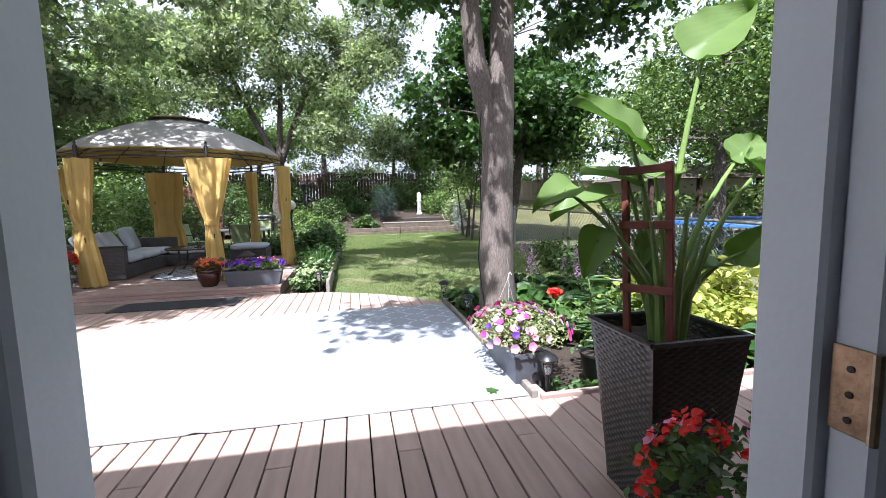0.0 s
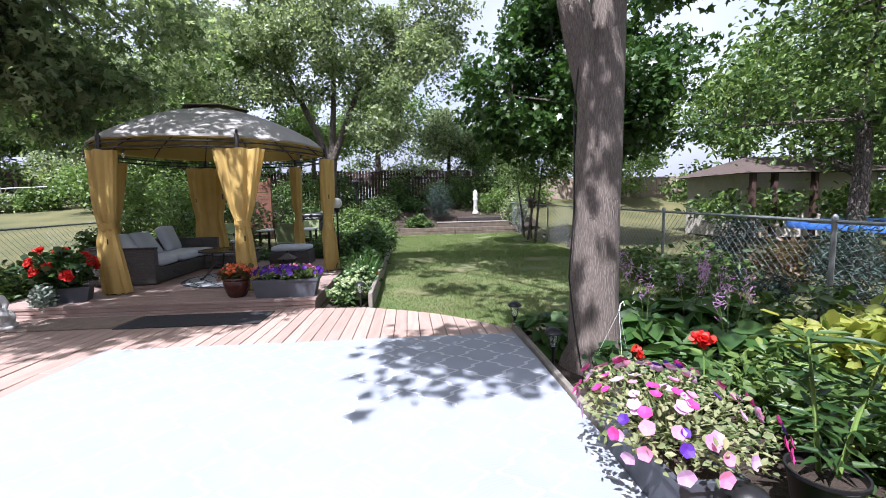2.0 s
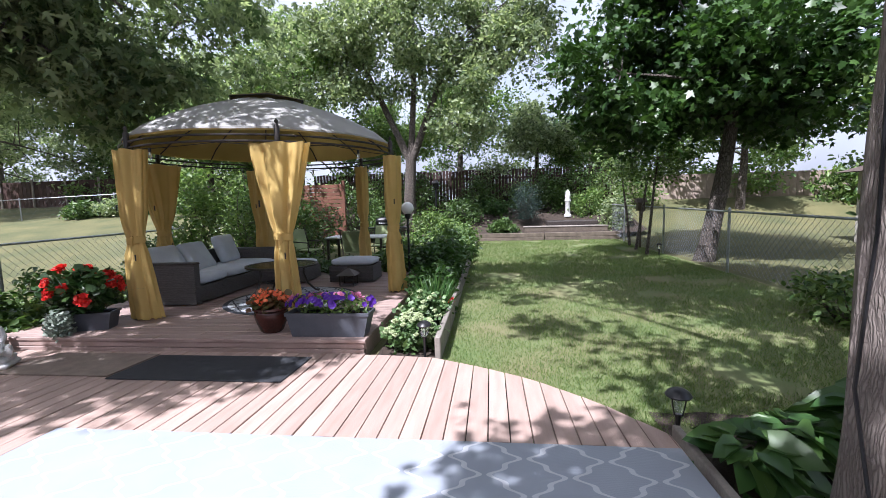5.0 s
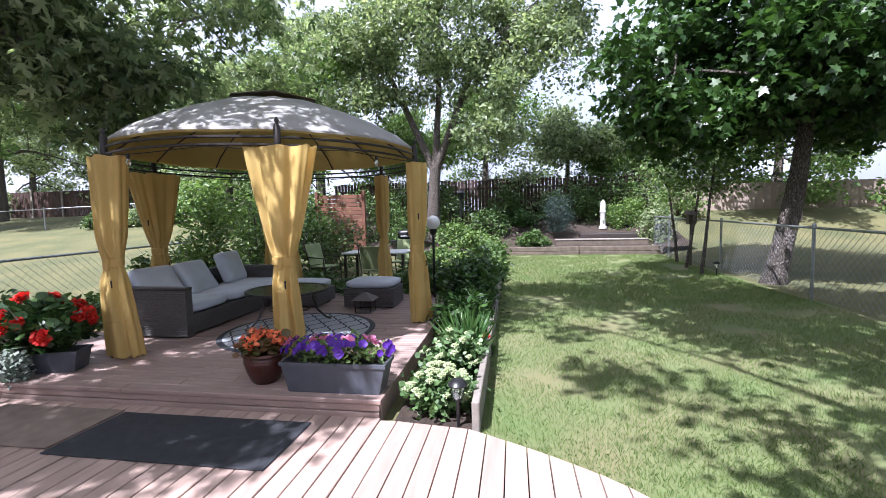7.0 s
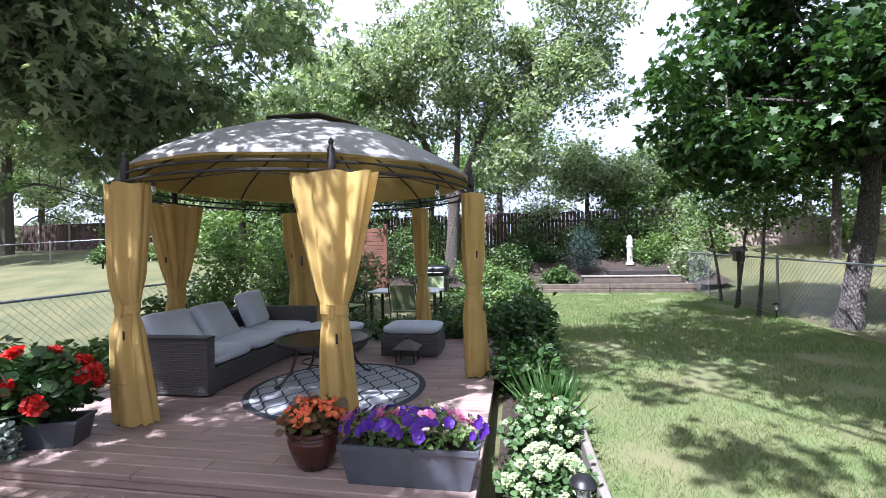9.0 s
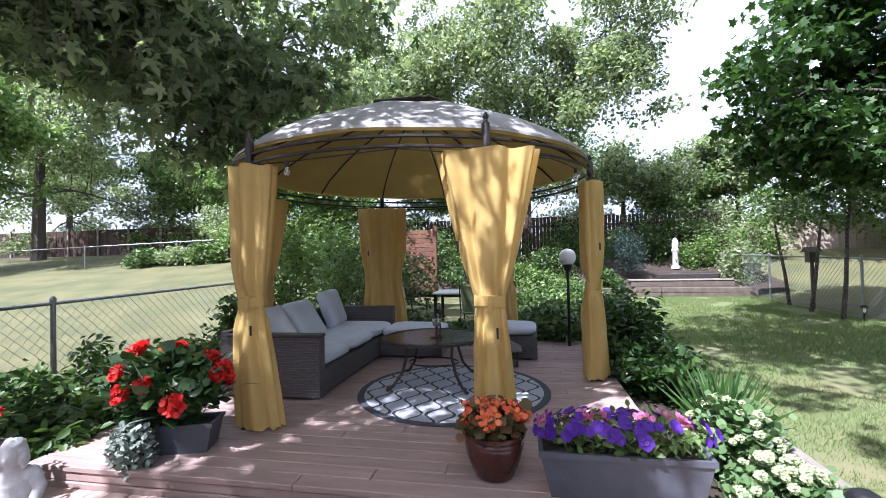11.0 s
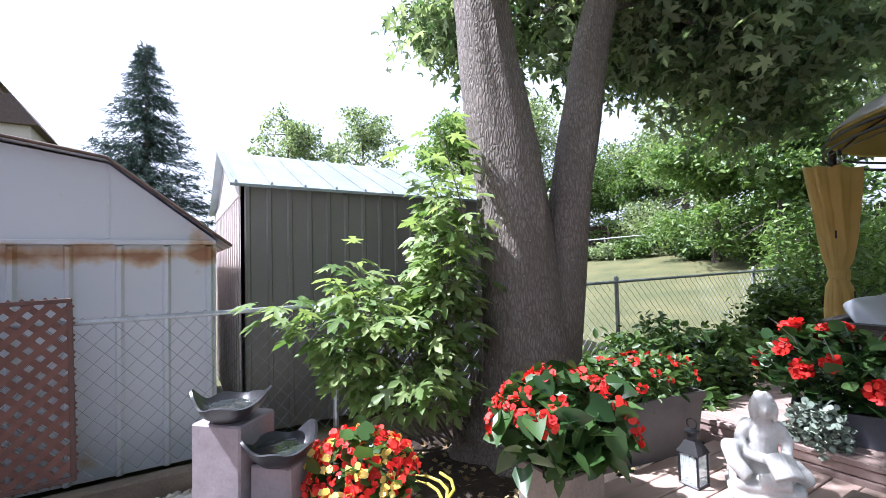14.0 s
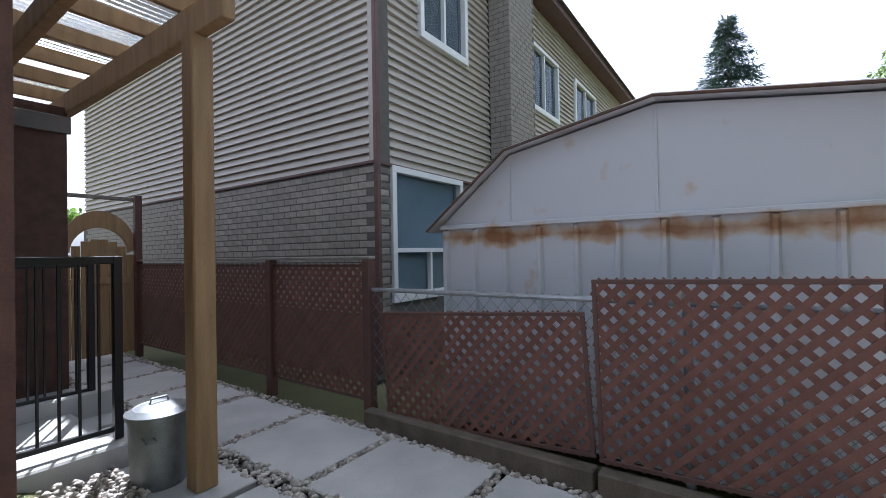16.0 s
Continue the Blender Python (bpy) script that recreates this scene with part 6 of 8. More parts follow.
def round_pot(loc, prof, mat, label, soil_r, soil_z, name="flower_pot"):
    t = thing(name, loc, label, "pot", "flower pots")
    part("body", Geo().lathe(prof, 32, close=False), mat, t, smooth=True)
    part("base", Geo().lathe([(prof[0][0], 0), (prof[0][0], 0.01), (0.001, 0.01)], 24, close=False), mat, t)
    part("soil", Geo().lathe([(soil_r, soil_z), (soil_r * 0.5, soil_z + 0.01), (0.001, soil_z + 0.012)], 24, close=False), M["soil"], t, smooth=True)
    return t


GLAZED = [(0.105, 0), (0.125, 0.02), (0.165, 0.12), (0.185, 0.2), (0.178, 0.235), (0.17, 0.245), (0.198, 0.262), (0.198, 0.285), (0.182, 0.287), (0.17, 0.25), (0.165, 0.2)]
round_pot((-2.39, 7.80, ZP), GLAZED, M["glaze"], "red-brown glazed pot standing on the platform", 0.168, 0.245)
plant("begonia", (-2.39, 7.80, ZP + 0.25), "orange-flowered begonia with reddish-green leaves", (0.19, 0.19, 0.10), 260, 0.07, ROUND, M["leaf_coleus"], ((CLUSTER["orange"], 22, 0.075, 0.3),))
trough((-1.66, 7.70, ZP), 0.90, 0.25, 0.26, M["plastic"], "slate-grey plastic trough at the platform edge")
t = plant("petunia_row", (-1.65, 7.70, ZP + 0.24), "purple and pink petunias filling the trough", (0.48, 0.18, 0.10), 560, 0.055, OVAL, M["leaf_bright"], ((TRUMPETS["violet"], 74, 0.075, 0.0), (CLUSTER["pink"], 13, 0.075, 0.2)))
trough((-4.74, 7.84, ZP), 0.60, 0.24, 0.21, M["plastic"], "slate-grey trough by the curtain", 18)
plant("geranium", (-4.82, 7.86, ZP + 0.2), "tall red geraniums with dark round leaves", (0.46, 0.30, 0.27), 640, 0.085, ROUND, M["leaf_ger"], ((HEADS["red"], 18, 0.095, -0.25),), stems=18)
sp_at = rng.normal(size=(46, 3)) * (0.05, 0.05, 0)
sp_way = rng.normal(size=(46, 3)) * (0.55, 0.55, 0.1) + (0, 0, 0.8)
sk = thing("spike_plant", (-4.68, 7.90, ZP + 0.22), "spike plant with long arching blades", "plant")
part("blade", leaf_mesh("blade", sp_at, 0.6, THIN, M["leaf_hosta"], 0.5, 0, sp_way), M["leaf_hosta"], sk, kind="stuff")
tp = ball(620, (0, 0, 0.16), (0.17, 0.09, 0.21), 0.2)
dc = thing("trailing_dichondra", (-4.84, 7.58, 0.0), "silvery trailing plant spilling over the step", "plant")
part("foliage", leaf_mesh("foliage", tp, 0.042, ROUND, M["leaf_dusty"], 0.3, 0.3), M["leaf_dusty"], dc, kind="stuff")

# begonias by the big maple
trough((-5.6, 6.78, -0.06), 0.95, 0.30, 0.42, M["plastic_l"], "long grey planter by the big maple", 80)
plant("impatiens", (-5.6, 6.78, 0.34), "leafy bed of small red flowers in the grey planter", (0.50, 0.26, 0.14), 700, 0.085, OVAL, M["leaf_shrub"], ((CLUSTER["red"], 26, 0.05, 0.0),), rz=80)
tall = thing("planter_box", (-5.36, 5.77, -0.03), "brown timber planter under red begonias", "planter", "planter boxes")
part("box", Geo().cham(-0.16, 0.16, -0.16, 0.16, 0, 0.27, 0.008), M["grey_timber"], tall)
part("soil", Geo().sheet(6, 6, lambda u, v: ((u - 0.5) * 0.29, (v - 0.5) * 0.29, 0.278 + 0.006 * noise.noise(Vector((u * 5, v * 5, 1)))), 0.006), M["soil"], tall)
plant("begonia", (-5.36, 5.77, 0.24), "big-leaved begonia hung with red flowers", (0.36, 0.36, 0.23), 300, 0.14, HEART, M["leaf_ger"], ((CLUSTER["red"], 44, 0.07, -0.35),), droop=0.9, stems=14, up=0.25)
round_pot((-5.70, 4.77, -0.3), [(0.13, 0), (0.15, 0.02), (0.185, 0.36), (0.20, 0.38), (0.20, 0.42), (0.185, 0.42), (0.178, 0.35)], M["brick_pot"], "terracotta-red pot on the slabs", 0.18, 0.38)
plant("begonia", (-5.70, 4.77, 0.09), "round begonia with red and yellow flowers", (0.25, 0.25, 0.20), 420, 0.075, ROUND, M["leaf_hosta"], ((CLUSTER["red"], 70, 0.06, 0.0), (CLUSTER["yellow"], 26, 0.06, 0.2)))

# statue: a seated figure reading
g = Geo()


def lump(g, c, r, m=None, nu=18, nv=12, rough=0.0):
    v = []
    for j in range(nv + 1):
        b = -math.pi / 2 + math.pi * j / nv
        for i in range(nu):
            a = 2 * math.pi * i / nu
            d = Vector((math.cos(b) * math.cos(a), math.cos(b) * math.sin(a), math.sin(b)))
            w = 1 + rough * noise.noise(d * 4 + Vector(c) * 9)
            v.append((c[0] + r[0] * d.x * w, c[1] + r[1] * d.y * w, c[2] + r[2] * d.z * w))
    return g.add(v, [(j * nu + i, j * nu + (i + 1) % nu, (j + 1) * nu + (i + 1) % nu, (j + 1) * nu + i) for j in range(nv) for i in range(nu)], m)


puff(g, -0.165, 0.165, -0.145, 0.135, 0.0, 0.05, e=0.22)
puff(g, -0.155, 0.15, -0.135, 0.125, 0.04, 0.088, e=0.28)
lump(g, (0, 0.045, 0.125), (0.10, 0.085, 0.06), rough=0.06)
# one knee raised, the other leg folded in front
g.tube([(-0.04, 0.04, 0.13), (-0.11, -0.01, 0.175), (-0.15, -0.05, 0.195), (-0.135, -0.09, 0.15), (-0.085, -0.12, 0.105)], [0.05, 0.048, 0.042, 0.036, 0.03], 14)
g.tube([(0.05, 0.04, 0.125), (0.12, -0.02, 0.125), (0.145, -0.07, 0.12), (0.07, -0.115, 0.105), (-0.04, -0.125, 0.10)], [0.05, 0.046, 0.04, 0.036, 0.028], 14)
g.tube([(0, 0.06, 0.12), (0, 0.06, 0.17), (0.0, 0.045, 0.23), (0.0, 0.03, 0.275), (0.0, 0.018, 0.30), (0.0, 0.005, 0.33)], [0.072, 0.066, 0.07, 0.066, 0.036, 0.025], 18)
for k in (-1, 1):
    lump(g, (k * 0.06, 0.028, 0.277), (0.034, 0.036, 0.03))
    g.tube([(k * 0.068, 0.028, 0.28), (k * 0.098, 0.012, 0.225), (k * 0.085, -0.035, 0.175), (k * 0.03 + 0.035, -0.085, 0.165)], [0.029, 0.027, 0.023, 0.017], 12)
# bowed head with short waved hair
lump(g, (0.004, -0.022, 0.366), (0.038, 0.042, 0.047))
lump(g, (0.004, -0.062, 0.360), (0.008, 0.012, 0.012))
lump(g, (0.004, 0.004, 0.386), (0.05, 0.05, 0.043), rough=0.3)
for k in (-1, 1):
    lump(g, (0.004 + k * 0.043, -0.004, 0.352), (0.018, 0.032, 0.042), rough=0.35)
lump(g, (0.004, 0.036, 0.352), (0.043, 0.024, 0.045), rough=0.35)
for k in (-1, 1):
    g.cham(-0.07 if k < 0 else 0.0, 0.0 if k < 0 else 0.07, -0.055, 0.055, -0.012, 0.012, 0.004, Matrix.Translation((0.06, -0.115, 0.172)) @ Matrix.Rotation(radians(24), 4, "Z") @ Matrix.Rotation(radians(38), 4, "X") @ Matrix.Rotation(radians(k * 18), 4, "Y"))
st = new("garden_statue", g.mesh("garden_statue", M["cement"], True))
weld = st.modifiers.new("weld", "REMESH")
weld.mode, weld.voxel_size, weld.use_smooth_shade = "VOXEL", 0.005, True
soften = st.modifiers.new("soften", "SMOOTH")
soften.factor, soften.iterations = 0.5, 3
st.matrix_basis = pose(-4.87, 6.90, -0.062, 0, 0, 32) @ Matrix.Diagonal((1.15, 1.15, 1.38, 1))
tagged(st, "white cast-stone seated figure reading a book", "statue")
ln = thing("candle_lantern", (-5.15, 6.67, -0.055), "dark metal candle lantern with glass sides", "lantern")
part("base", Geo().cham(-0.062, 0.062, -0.062, 0.062, 0, 0.02, 0.004), M["black"], ln)
for sx in (-1, 1):
    for sy in (-1, 1):
        part("corner_bar", Geo().cham(sx * 0.055 - 0.006, sx * 0.055 + 0.006, sy * 0.055 - 0.006, sy * 0.055 + 0.006, 0.02, 0.20, 0.002), M["black"], ln)
part("roof", Geo().add([(-0.066, -0.066, 0.20), (0.066, -0.066, 0.20), (0.066, 0.066, 0.20), (-0.066, 0.066, 0.20), (-0.03, -0.03, 0.27), (0.03, -0.03, 0.27), (0.03, 0.03, 0.27), (-0.03, 0.03, 0.27)], [(3, 2, 1, 0), (0, 1, 5, 4), (1, 2, 6, 5), (2, 3, 7, 6), (3, 0, 4, 7), (4, 5, 6, 7)]), M["black"], ln)
part("chimney", Geo().lathe([(0.03, 0.27), (0.03, 0.31), (0.042, 0.315), (0.042, 0.325), (0.01, 0.34)], 14), M["black"], ln, smooth=True)
part("ring_handle", Geo().tube([(0.03 * math.cos(a), 0, 0.365 + 0.03 * math.sin(a)) for a in np.linspace(0, 6.283, 17)], 0.004, 6, False), M["black"], ln, smooth=True)
part("candle", Geo().lathe([(0.025, 0.02), (0.025, 0.10), (0.004, 0.105)], 14), M["cushion"], ln, smooth=True)
for sx, sy in ((1, 0), (-1, 0), (0, 1), (0, -1)):
    p = part("pane", Geo().box(-0.049, 0.049, -0.001, 0.001, 0.022, 0.198), M["glass"], ln, m=Matrix.Rotation(math.atan2(sy, sx) + math.pi / 2, 4, "Z") @ Matrix.Translation((0, -0.054, 0)))
    p.visible_shadow = False

# fountain of three bowls on stone pillars
ft = thing("fountain", (-5.94, 4.26, -0.3), "tiered fountain of dark bowls on grey stone pillars", "fountain", rz=45)
for k, (x, y, h, w, bx, by, turn) in enumerate(((0.0, 0.0, 0.92, 0.126, 0.02, -0.04, 0.5), (0.24, 0.02, 0.74, 0.10, 0.26, -0.03, 1.0), (0.22, -0.20, 0.46, 0.10, 0.26, -0.20, 0.2))):
    part("pillar", Geo().cham(x - w, x + w, y - w, y + w, 0.0, h, 0.008), M["lilac_stone"], ft, "pinkish grey stone pillar")
    nu = 48
    v = []
    rings_ = ((0.04, 0.0), (0.09, 0.012), (0.125, 0.04), (0.15, 0.085), (0.14, 0.088), (0.115, 0.05), (0.07, 0.03), (0.0, 0.028))
    for r, z in rings_:
        for i in range(nu):
            a = 2 * math.pi * i / nu
            horn = max(0, math.cos(2 * (a - turn))) ** 3 * (z / 0.085)
            v.append((bx + r * math.cos(a) * (1 + 0.16 * horn), by + r * math.sin(a) * (1 + 0.16 * horn), h + z + 0.055 * horn + 0.008 * math.cos(5 * a) * (z / 0.085)))
    g = Geo().add(v, [(i * nu + c, i * nu + (c + 1) % nu, (i + 1) * nu + (c + 1) % nu, (i + 1) * nu + c) for i in range(len(rings_) - 1) for c in range(nu)])
    b = part("bowl", g, M["black_bowl"], ft, "dark cast bowl with a horned rim", smooth=True)
    part("water", Geo().sheet(14, 14, lambda u, v: (bx + 0.115 * (2 * u - 1) * math.sqrt(1 - 0.5 * (2 * v - 1) ** 2), by + 0.115 * (2 * v - 1) * math.sqrt(1 - 0.5 * (2 * u - 1) ** 2), h + 0.062 + 0.005 * noise.noise(Vector((u * 9, v * 9, k))))), M["water"], b, smooth=True)

# ---- wicker planter with the giant leaves ----
wp = thing("wicker_planter", (1.36, 1.68, 0), "tall dark brown woven wicker planter on the deck", "planter")
g = Geo()
NU, NV, H = 64, 156, 0.80


def half(v):
    return 0.165 + 0.065 * v ** 1.6 + 0.008 * math.sin(v * 3)


for side in range(4):
    m = Matrix.Rotation(radians(90 * side), 4, "Z")
    grid = []
    for j in range(NV + 1):
        v = j / NV
        hw = half(v)
        for i in range(NU + 1):
            u = i / NU
            fade = min(1, 12 * u, 12 * (1 - u))
            bump = (0.003 + 0.003 * math.sin(math.pi * u * 16) * (1 if (j // 3) % 2 else -1)) * (0.15, 1, 1)[j % 3] * fade
            grid.append(m @ Vector(((2 * u - 1) * hw, -hw - bump, v * H)))
    g.add(grid, [(j * (NU + 1) + i, j * (NU + 1) + i + 1, (j + 1) * (NU + 1) + i + 1, (j + 1) * (NU + 1) + i) for j in range(NV) for i in range(NU)])
part("weave", g, M["rattan_d"], wp, smooth=True)
g = Geo()
for side in range(4):
    g.tube([(-0.232, -0.232, H), (0.232, -0.232, H)], 0.013, 8, True, 0, Matrix.Rotation(radians(90 * side), 4, "Z"))
part("rim", g, M["rattan_d"], wp, smooth=True)
part("soil", Geo().sheet(10, 10, lambda u, v: ((u - 0.5) * 0.44, (v - 0.5) * 0.44, 0.74 + 0.02 * noise.noise(Vector((u * 6, v * 6, 4)))), 0.02), M["soil"], wp)

M["ear"] = leafy("elephant_ear_leaf", (0.15, 0.27, 0.06), (0.25, 0.37, 0.12), 0.42, 0.6)
M["stalk"] = surf("pale_green_stalk", (0.20, 0.30, 0.08), (0.13, 0.22, 0.05), 0.45, 8, 50, 0.05)
ear = thing("elephant_ear", (1.36, 1.66, 0.76), "giant elephant ear plant with heart-shaped leaves", "plant")


def big_leaf(at, tip, face, size):
    """A heart-shaped leaf with sunken veins: where its stalk meets it, the way to its tip, the way it faces."""
    y = Vector(tip).normalized()
    z = Vector(face)
    z = (z - y * z.dot(y)).normalized()
    x = y.cross(z)
    mm = Matrix((x, y, z)).transposed().to_4x4()
    mm.translation = Vector(at)
    g = Geo()
    nu, nv = 22, 26

    def fn(u, v):
        s = 2 * u - 1
        t = -0.36 + 1.36 * v
        if t < 0:
            w = 0.44 * math.sqrt(max(0, 1 - (t / 0.37) ** 2)) * 0.95 + 0.02
            inner = 0.10 * (-t / 0.36)
            px = s * w + math.copysign(inner, s) if s else 0.0
        else:
            w = 0.44 * (1 - t ** 1.35) ** 0.85
            px = s * w
        rib = 0.016 * abs(math.sin((abs(s) * 2.2 - t) * 9)) * min(1, abs(s) * 4)
        wave = 0.02 * math.sin(t * 13 + 3) * abs(s)
        return (px * size, t * size, size * (0.16 * abs(s) ** 1.3 - 0.20 * t * t + rib + wave))

    g.sheet(nu, nv, fn, 0.004)
    g.v = [tuple(mm @ Vector(p)) for p in g.v]
    part("leaf", g, M["ear"], ear, smooth=True)
    foot = Vector((0.02 * at[0], 0.02, 0.0)) + Vector((rng.normal() * 0.03, rng.normal() * 0.03, 0))
    top = Vector(at)
    mid = foot.lerp(top, 0.5) + Vector((-0.12 * (top.x - foot.x), 0, 0.16 * (top - foot).length))
    pts = [foot * (1 - t) ** 2 + mid * 2 * t * (1 - t) + top * t * t for t in np.linspace(0, 1, 10)]
    part("stalk", Geo().tube(pts, [0.020 - 0.013 * k / 9 for k in range(10)], 8), M["stalk"], ear, smooth=True)


for at, tip, face, size in (
        ((-0.19, 0.0, 0.90), (-0.75, -0.1, 0.45), (0.25, -0.7, 0.7), 0.42), ((-0.48, 0.05, 0.66), (-0.9, -0.2, -0.4), (-0.1, -0.6, 0.8), 0.25),
        ((-0.33, -0.05, 0.44), (-0.35, 0, -0.95), (-0.5, -0.85, 0.1), 0.25), ((-0.28, 0.12, 0.62), (-0.85, 0.3, -0.25), (0, -0.3, 0.9), 0.32),
        ((0.02, 0.14, 0.74), (0.6, 0.5, 0.1), (0, -0.5, 0.85), 0.40), ((0.50, 0.0, 0.74), (0.75, 0, -0.65), (0.3, -0.55, 0.75), 0.36),
        ((0.46, 0.1, 0.82), (0.6, 0.3, 0.4), (-0.3, -0.7, 0.5), 0.30), ((0.44, -0.05, 0.36), (0.55, -0.2, 0.65), (-0.6, -0.7, 0.3), 0.26),
        ((0.20, 0.05, 1.30), (0.75, 0, 0.6), (-0.45, -0.7, 0.5), 0.44), ((0.30, -0.1, 0.30), (-0.9, -0.2, 0.05), (0, -0.2, 0.95), 0.22),
        ((-0.08, 0.05, 0.42), (-0.2, -0.1, -0.6), (-0.3, -0.9, 0.2), 0.17), ((-0.15, 0.1, 0.7), (-0.6, 0.5, 0.3), (0.2, -0.4, 0.8), 0.30)):
    big_leaf((at[0], max(at[1], 0.04), at[2]), tip, face, size * 0.70)
for k in range(7):
    a = k * 0.9
    part("stalk", Geo().tube([(0.05 * math.cos(a), 0.05 * math.sin(a), -0.02), (0.08 * math.cos(a), 0.08 * math.sin(a), 0.2), (0.16 * math.cos(a), 0.14 * math.sin(a), 0.46 + 0.06 * (k % 3))], [0.027, 0.019, 0.007], 8), M["stalk"], ear, smooth=True)
tr = thing("plant_ladder", (1.25, 1.64, 0.745), "red-stained wooden ladder trellis in the planter", "trellis", rz=-62)
TI = Matrix.Rotation(radians(-2), 4, "Y")
for x in (-0.095, 0.095):
    part("stake", Geo().cham(x - 0.016, x + 0.016, -0.01, 0.01, 0, 0.78, 0.003), M["red_wood"], tr, m=TI)
for z in (0.24, 0.52, 0.755):
    part("rung", Geo().cham(-0.115, 0.115, -0.024, -0.0105, z - 0.017, z + 0.017, 0.003), M["red_wood"], tr, m=TI)
round_pot((1.16, 1.14, 0), [(0.13, 0), (0.15, 0.02), (0.18, 0.24), (0.19, 0.26), (0.18, 0.265), (0.17, 0.22)], M["plastic"], "dark pot beside the door", 0.172, 0.23)
plant("impatiens", (1.16, 1.14, 0.22), "pink and red impatiens beside the wicker planter", (0.27, 0.24, 0.20), 480, 0.06, OVAL, M["leaf_shrub"], ((TRUMPETS["pink"], 22, 0.055, 0.0), (CLUSTER["red"], 16, 0.055, -0.2)))

# ---- border on the right ----
for k, (x0, x1, y0, y1) in enumerate(((1.185, 1.23, 2.75, 4.3), (1.185, 1.23, 4.31, 5.95))):
    e = new("edging_board", Geo().cham(x0, x1, y0, y1, -0.1, 0.045, 0.006).mesh("edging_board", M["grey_timber"]))
    tagged(e, "weathered edging board between deck and border", "edging", "edging boards")
e = new("edging_board", Geo().cham(1.235, 4.7, 2.70, 2.745, -0.1, 0.03, 0.006).mesh("edging_board", M["deck_x"]))
tagged(e, "painted board along the front of the border", "edging", "edging boards")
for y0, y1 in ((7.41, 9.6), (9.62, 12.6), (12.62, 16.0), (16.02, 20.0)):
    e = new("edging_board", Geo().cham(-0.49, -0.43, y0, y1, -0.12, 0.13, 0.008).mesh("edging_board", M["grey_timber"]))
    tagged(e, "grey timber board edging the lawn bed", "edging", "edging boards")
trough((1.26, 3.26, -0.03), 0.68, 0.27, 0.28, M["plastic"], "slate-grey trough of petunias in the border", 90)
plant("petunia_row", (1.30, 3.30, 0.24), "trailing pink, lilac and magenta petunias", (0.50, 0.38, 0.125), 1500, 0.038, OVAL, M["leaf_straggle"], ((TRUMPETS["pink"], 24, 0.06, -0.2), (TRUMPETS["lilac"], 34, 0.062, -0.5), (TRUMPETS["magenta"], 22, 0.06, 0.0), (TRUMPETS["violet"], 9, 0.05, 0)), rz=90, stems=70)
round_pot((1.60, 4.42, -0.06), [(0.10, 0), (0.115, 0.01), (0.14, 0.17), (0.155, 0.185), (0.155, 0.20), (0.14, 0.2), (0.13, 0.16)], M["plastic_l"], "grey plastic hanging pot set on the soil", 0.133, 0.165)
plant("geranium", (1.60, 4.42, 0.09), "small geranium with one red flower head", (0.16, 0.16, 0.08), 170, 0.075, ROUND, M["leaf_ger"], ((HEADS["red"], 1, 0.07, 0.7),))
hk = thing("pot_hanger", (1.60, 4.42, 0.12), "white wire hanger of the grey pot", "hanger")
for a in (0.4, 2.5, 4.6):
    part("wire", Geo().tube([(0.15 * math.cos(a), 0.15 * math.sin(a), 0.02), (0.02, 0.0, 0.42)], 0.0016, 4), M["plastic_w"], hk)
part("hook", Geo().tube([(0.02, 0, 0.42), (0.03, 0, 0.47), (0.05, 0, 0.49), (0.06, 0, 0.46)], 0.005, 6), M["trim"], hk)
round_pot((1.88, 3.05, -0.05), [(0.10, 0), (0.11, 0.01), (0.14, 0.19), (0.15, 0.2), (0.15, 0.215), (0.14, 0.215), (0.132, 0.17)], M["black"], "black nursery pot with a white label", 0.134, 0.18, "nursery_pot")
lb = new("plant_label", Geo().box(-0.035, 0.035, -0.002, 0.0, 0, 0.075).mesh("plant_label", M["trim"]))
lb.matrix_basis = pose(1.87, 2.905, 0.06, -8, 0, 0)
tagged(lb, "white plastic label on the black pot", "label")
g = thing("lily_plant", (1.88, 3.05, 0.12), "tall leafy lily stems in the black pot", "plant")
for sx, sy, tx, ty, h in ((0.0, 0.03, -0.05, 0.05, 0.62), (0.03, -0.02, 0.22, 0.02, 0.58)):
    part("stem", Geo().tube([(sx, sy, 0), (sx + tx * 0.4, sy + ty * 0.5, h * 0.5), (sx + tx, sy + ty, h)], [0.012, 0.01, 0.005], 6), M["stalk"], g, smooth=True)
    s = rng.random(46)
    at = np.stack([sx + tx * s, sy + ty * s, 0.08 + (h - 0.06) * s], 1)
    an = rng.random(46) * 6.28
    part("foliage", leaf_mesh("foliage", at, 0.17, SPRAY, M["leaf_ger"], 0.8, 0, np.stack([np.cos(an), np.sin(an), 0.15 + 0 * an], 1)), M["leaf_ger"], g, kind="stuff")


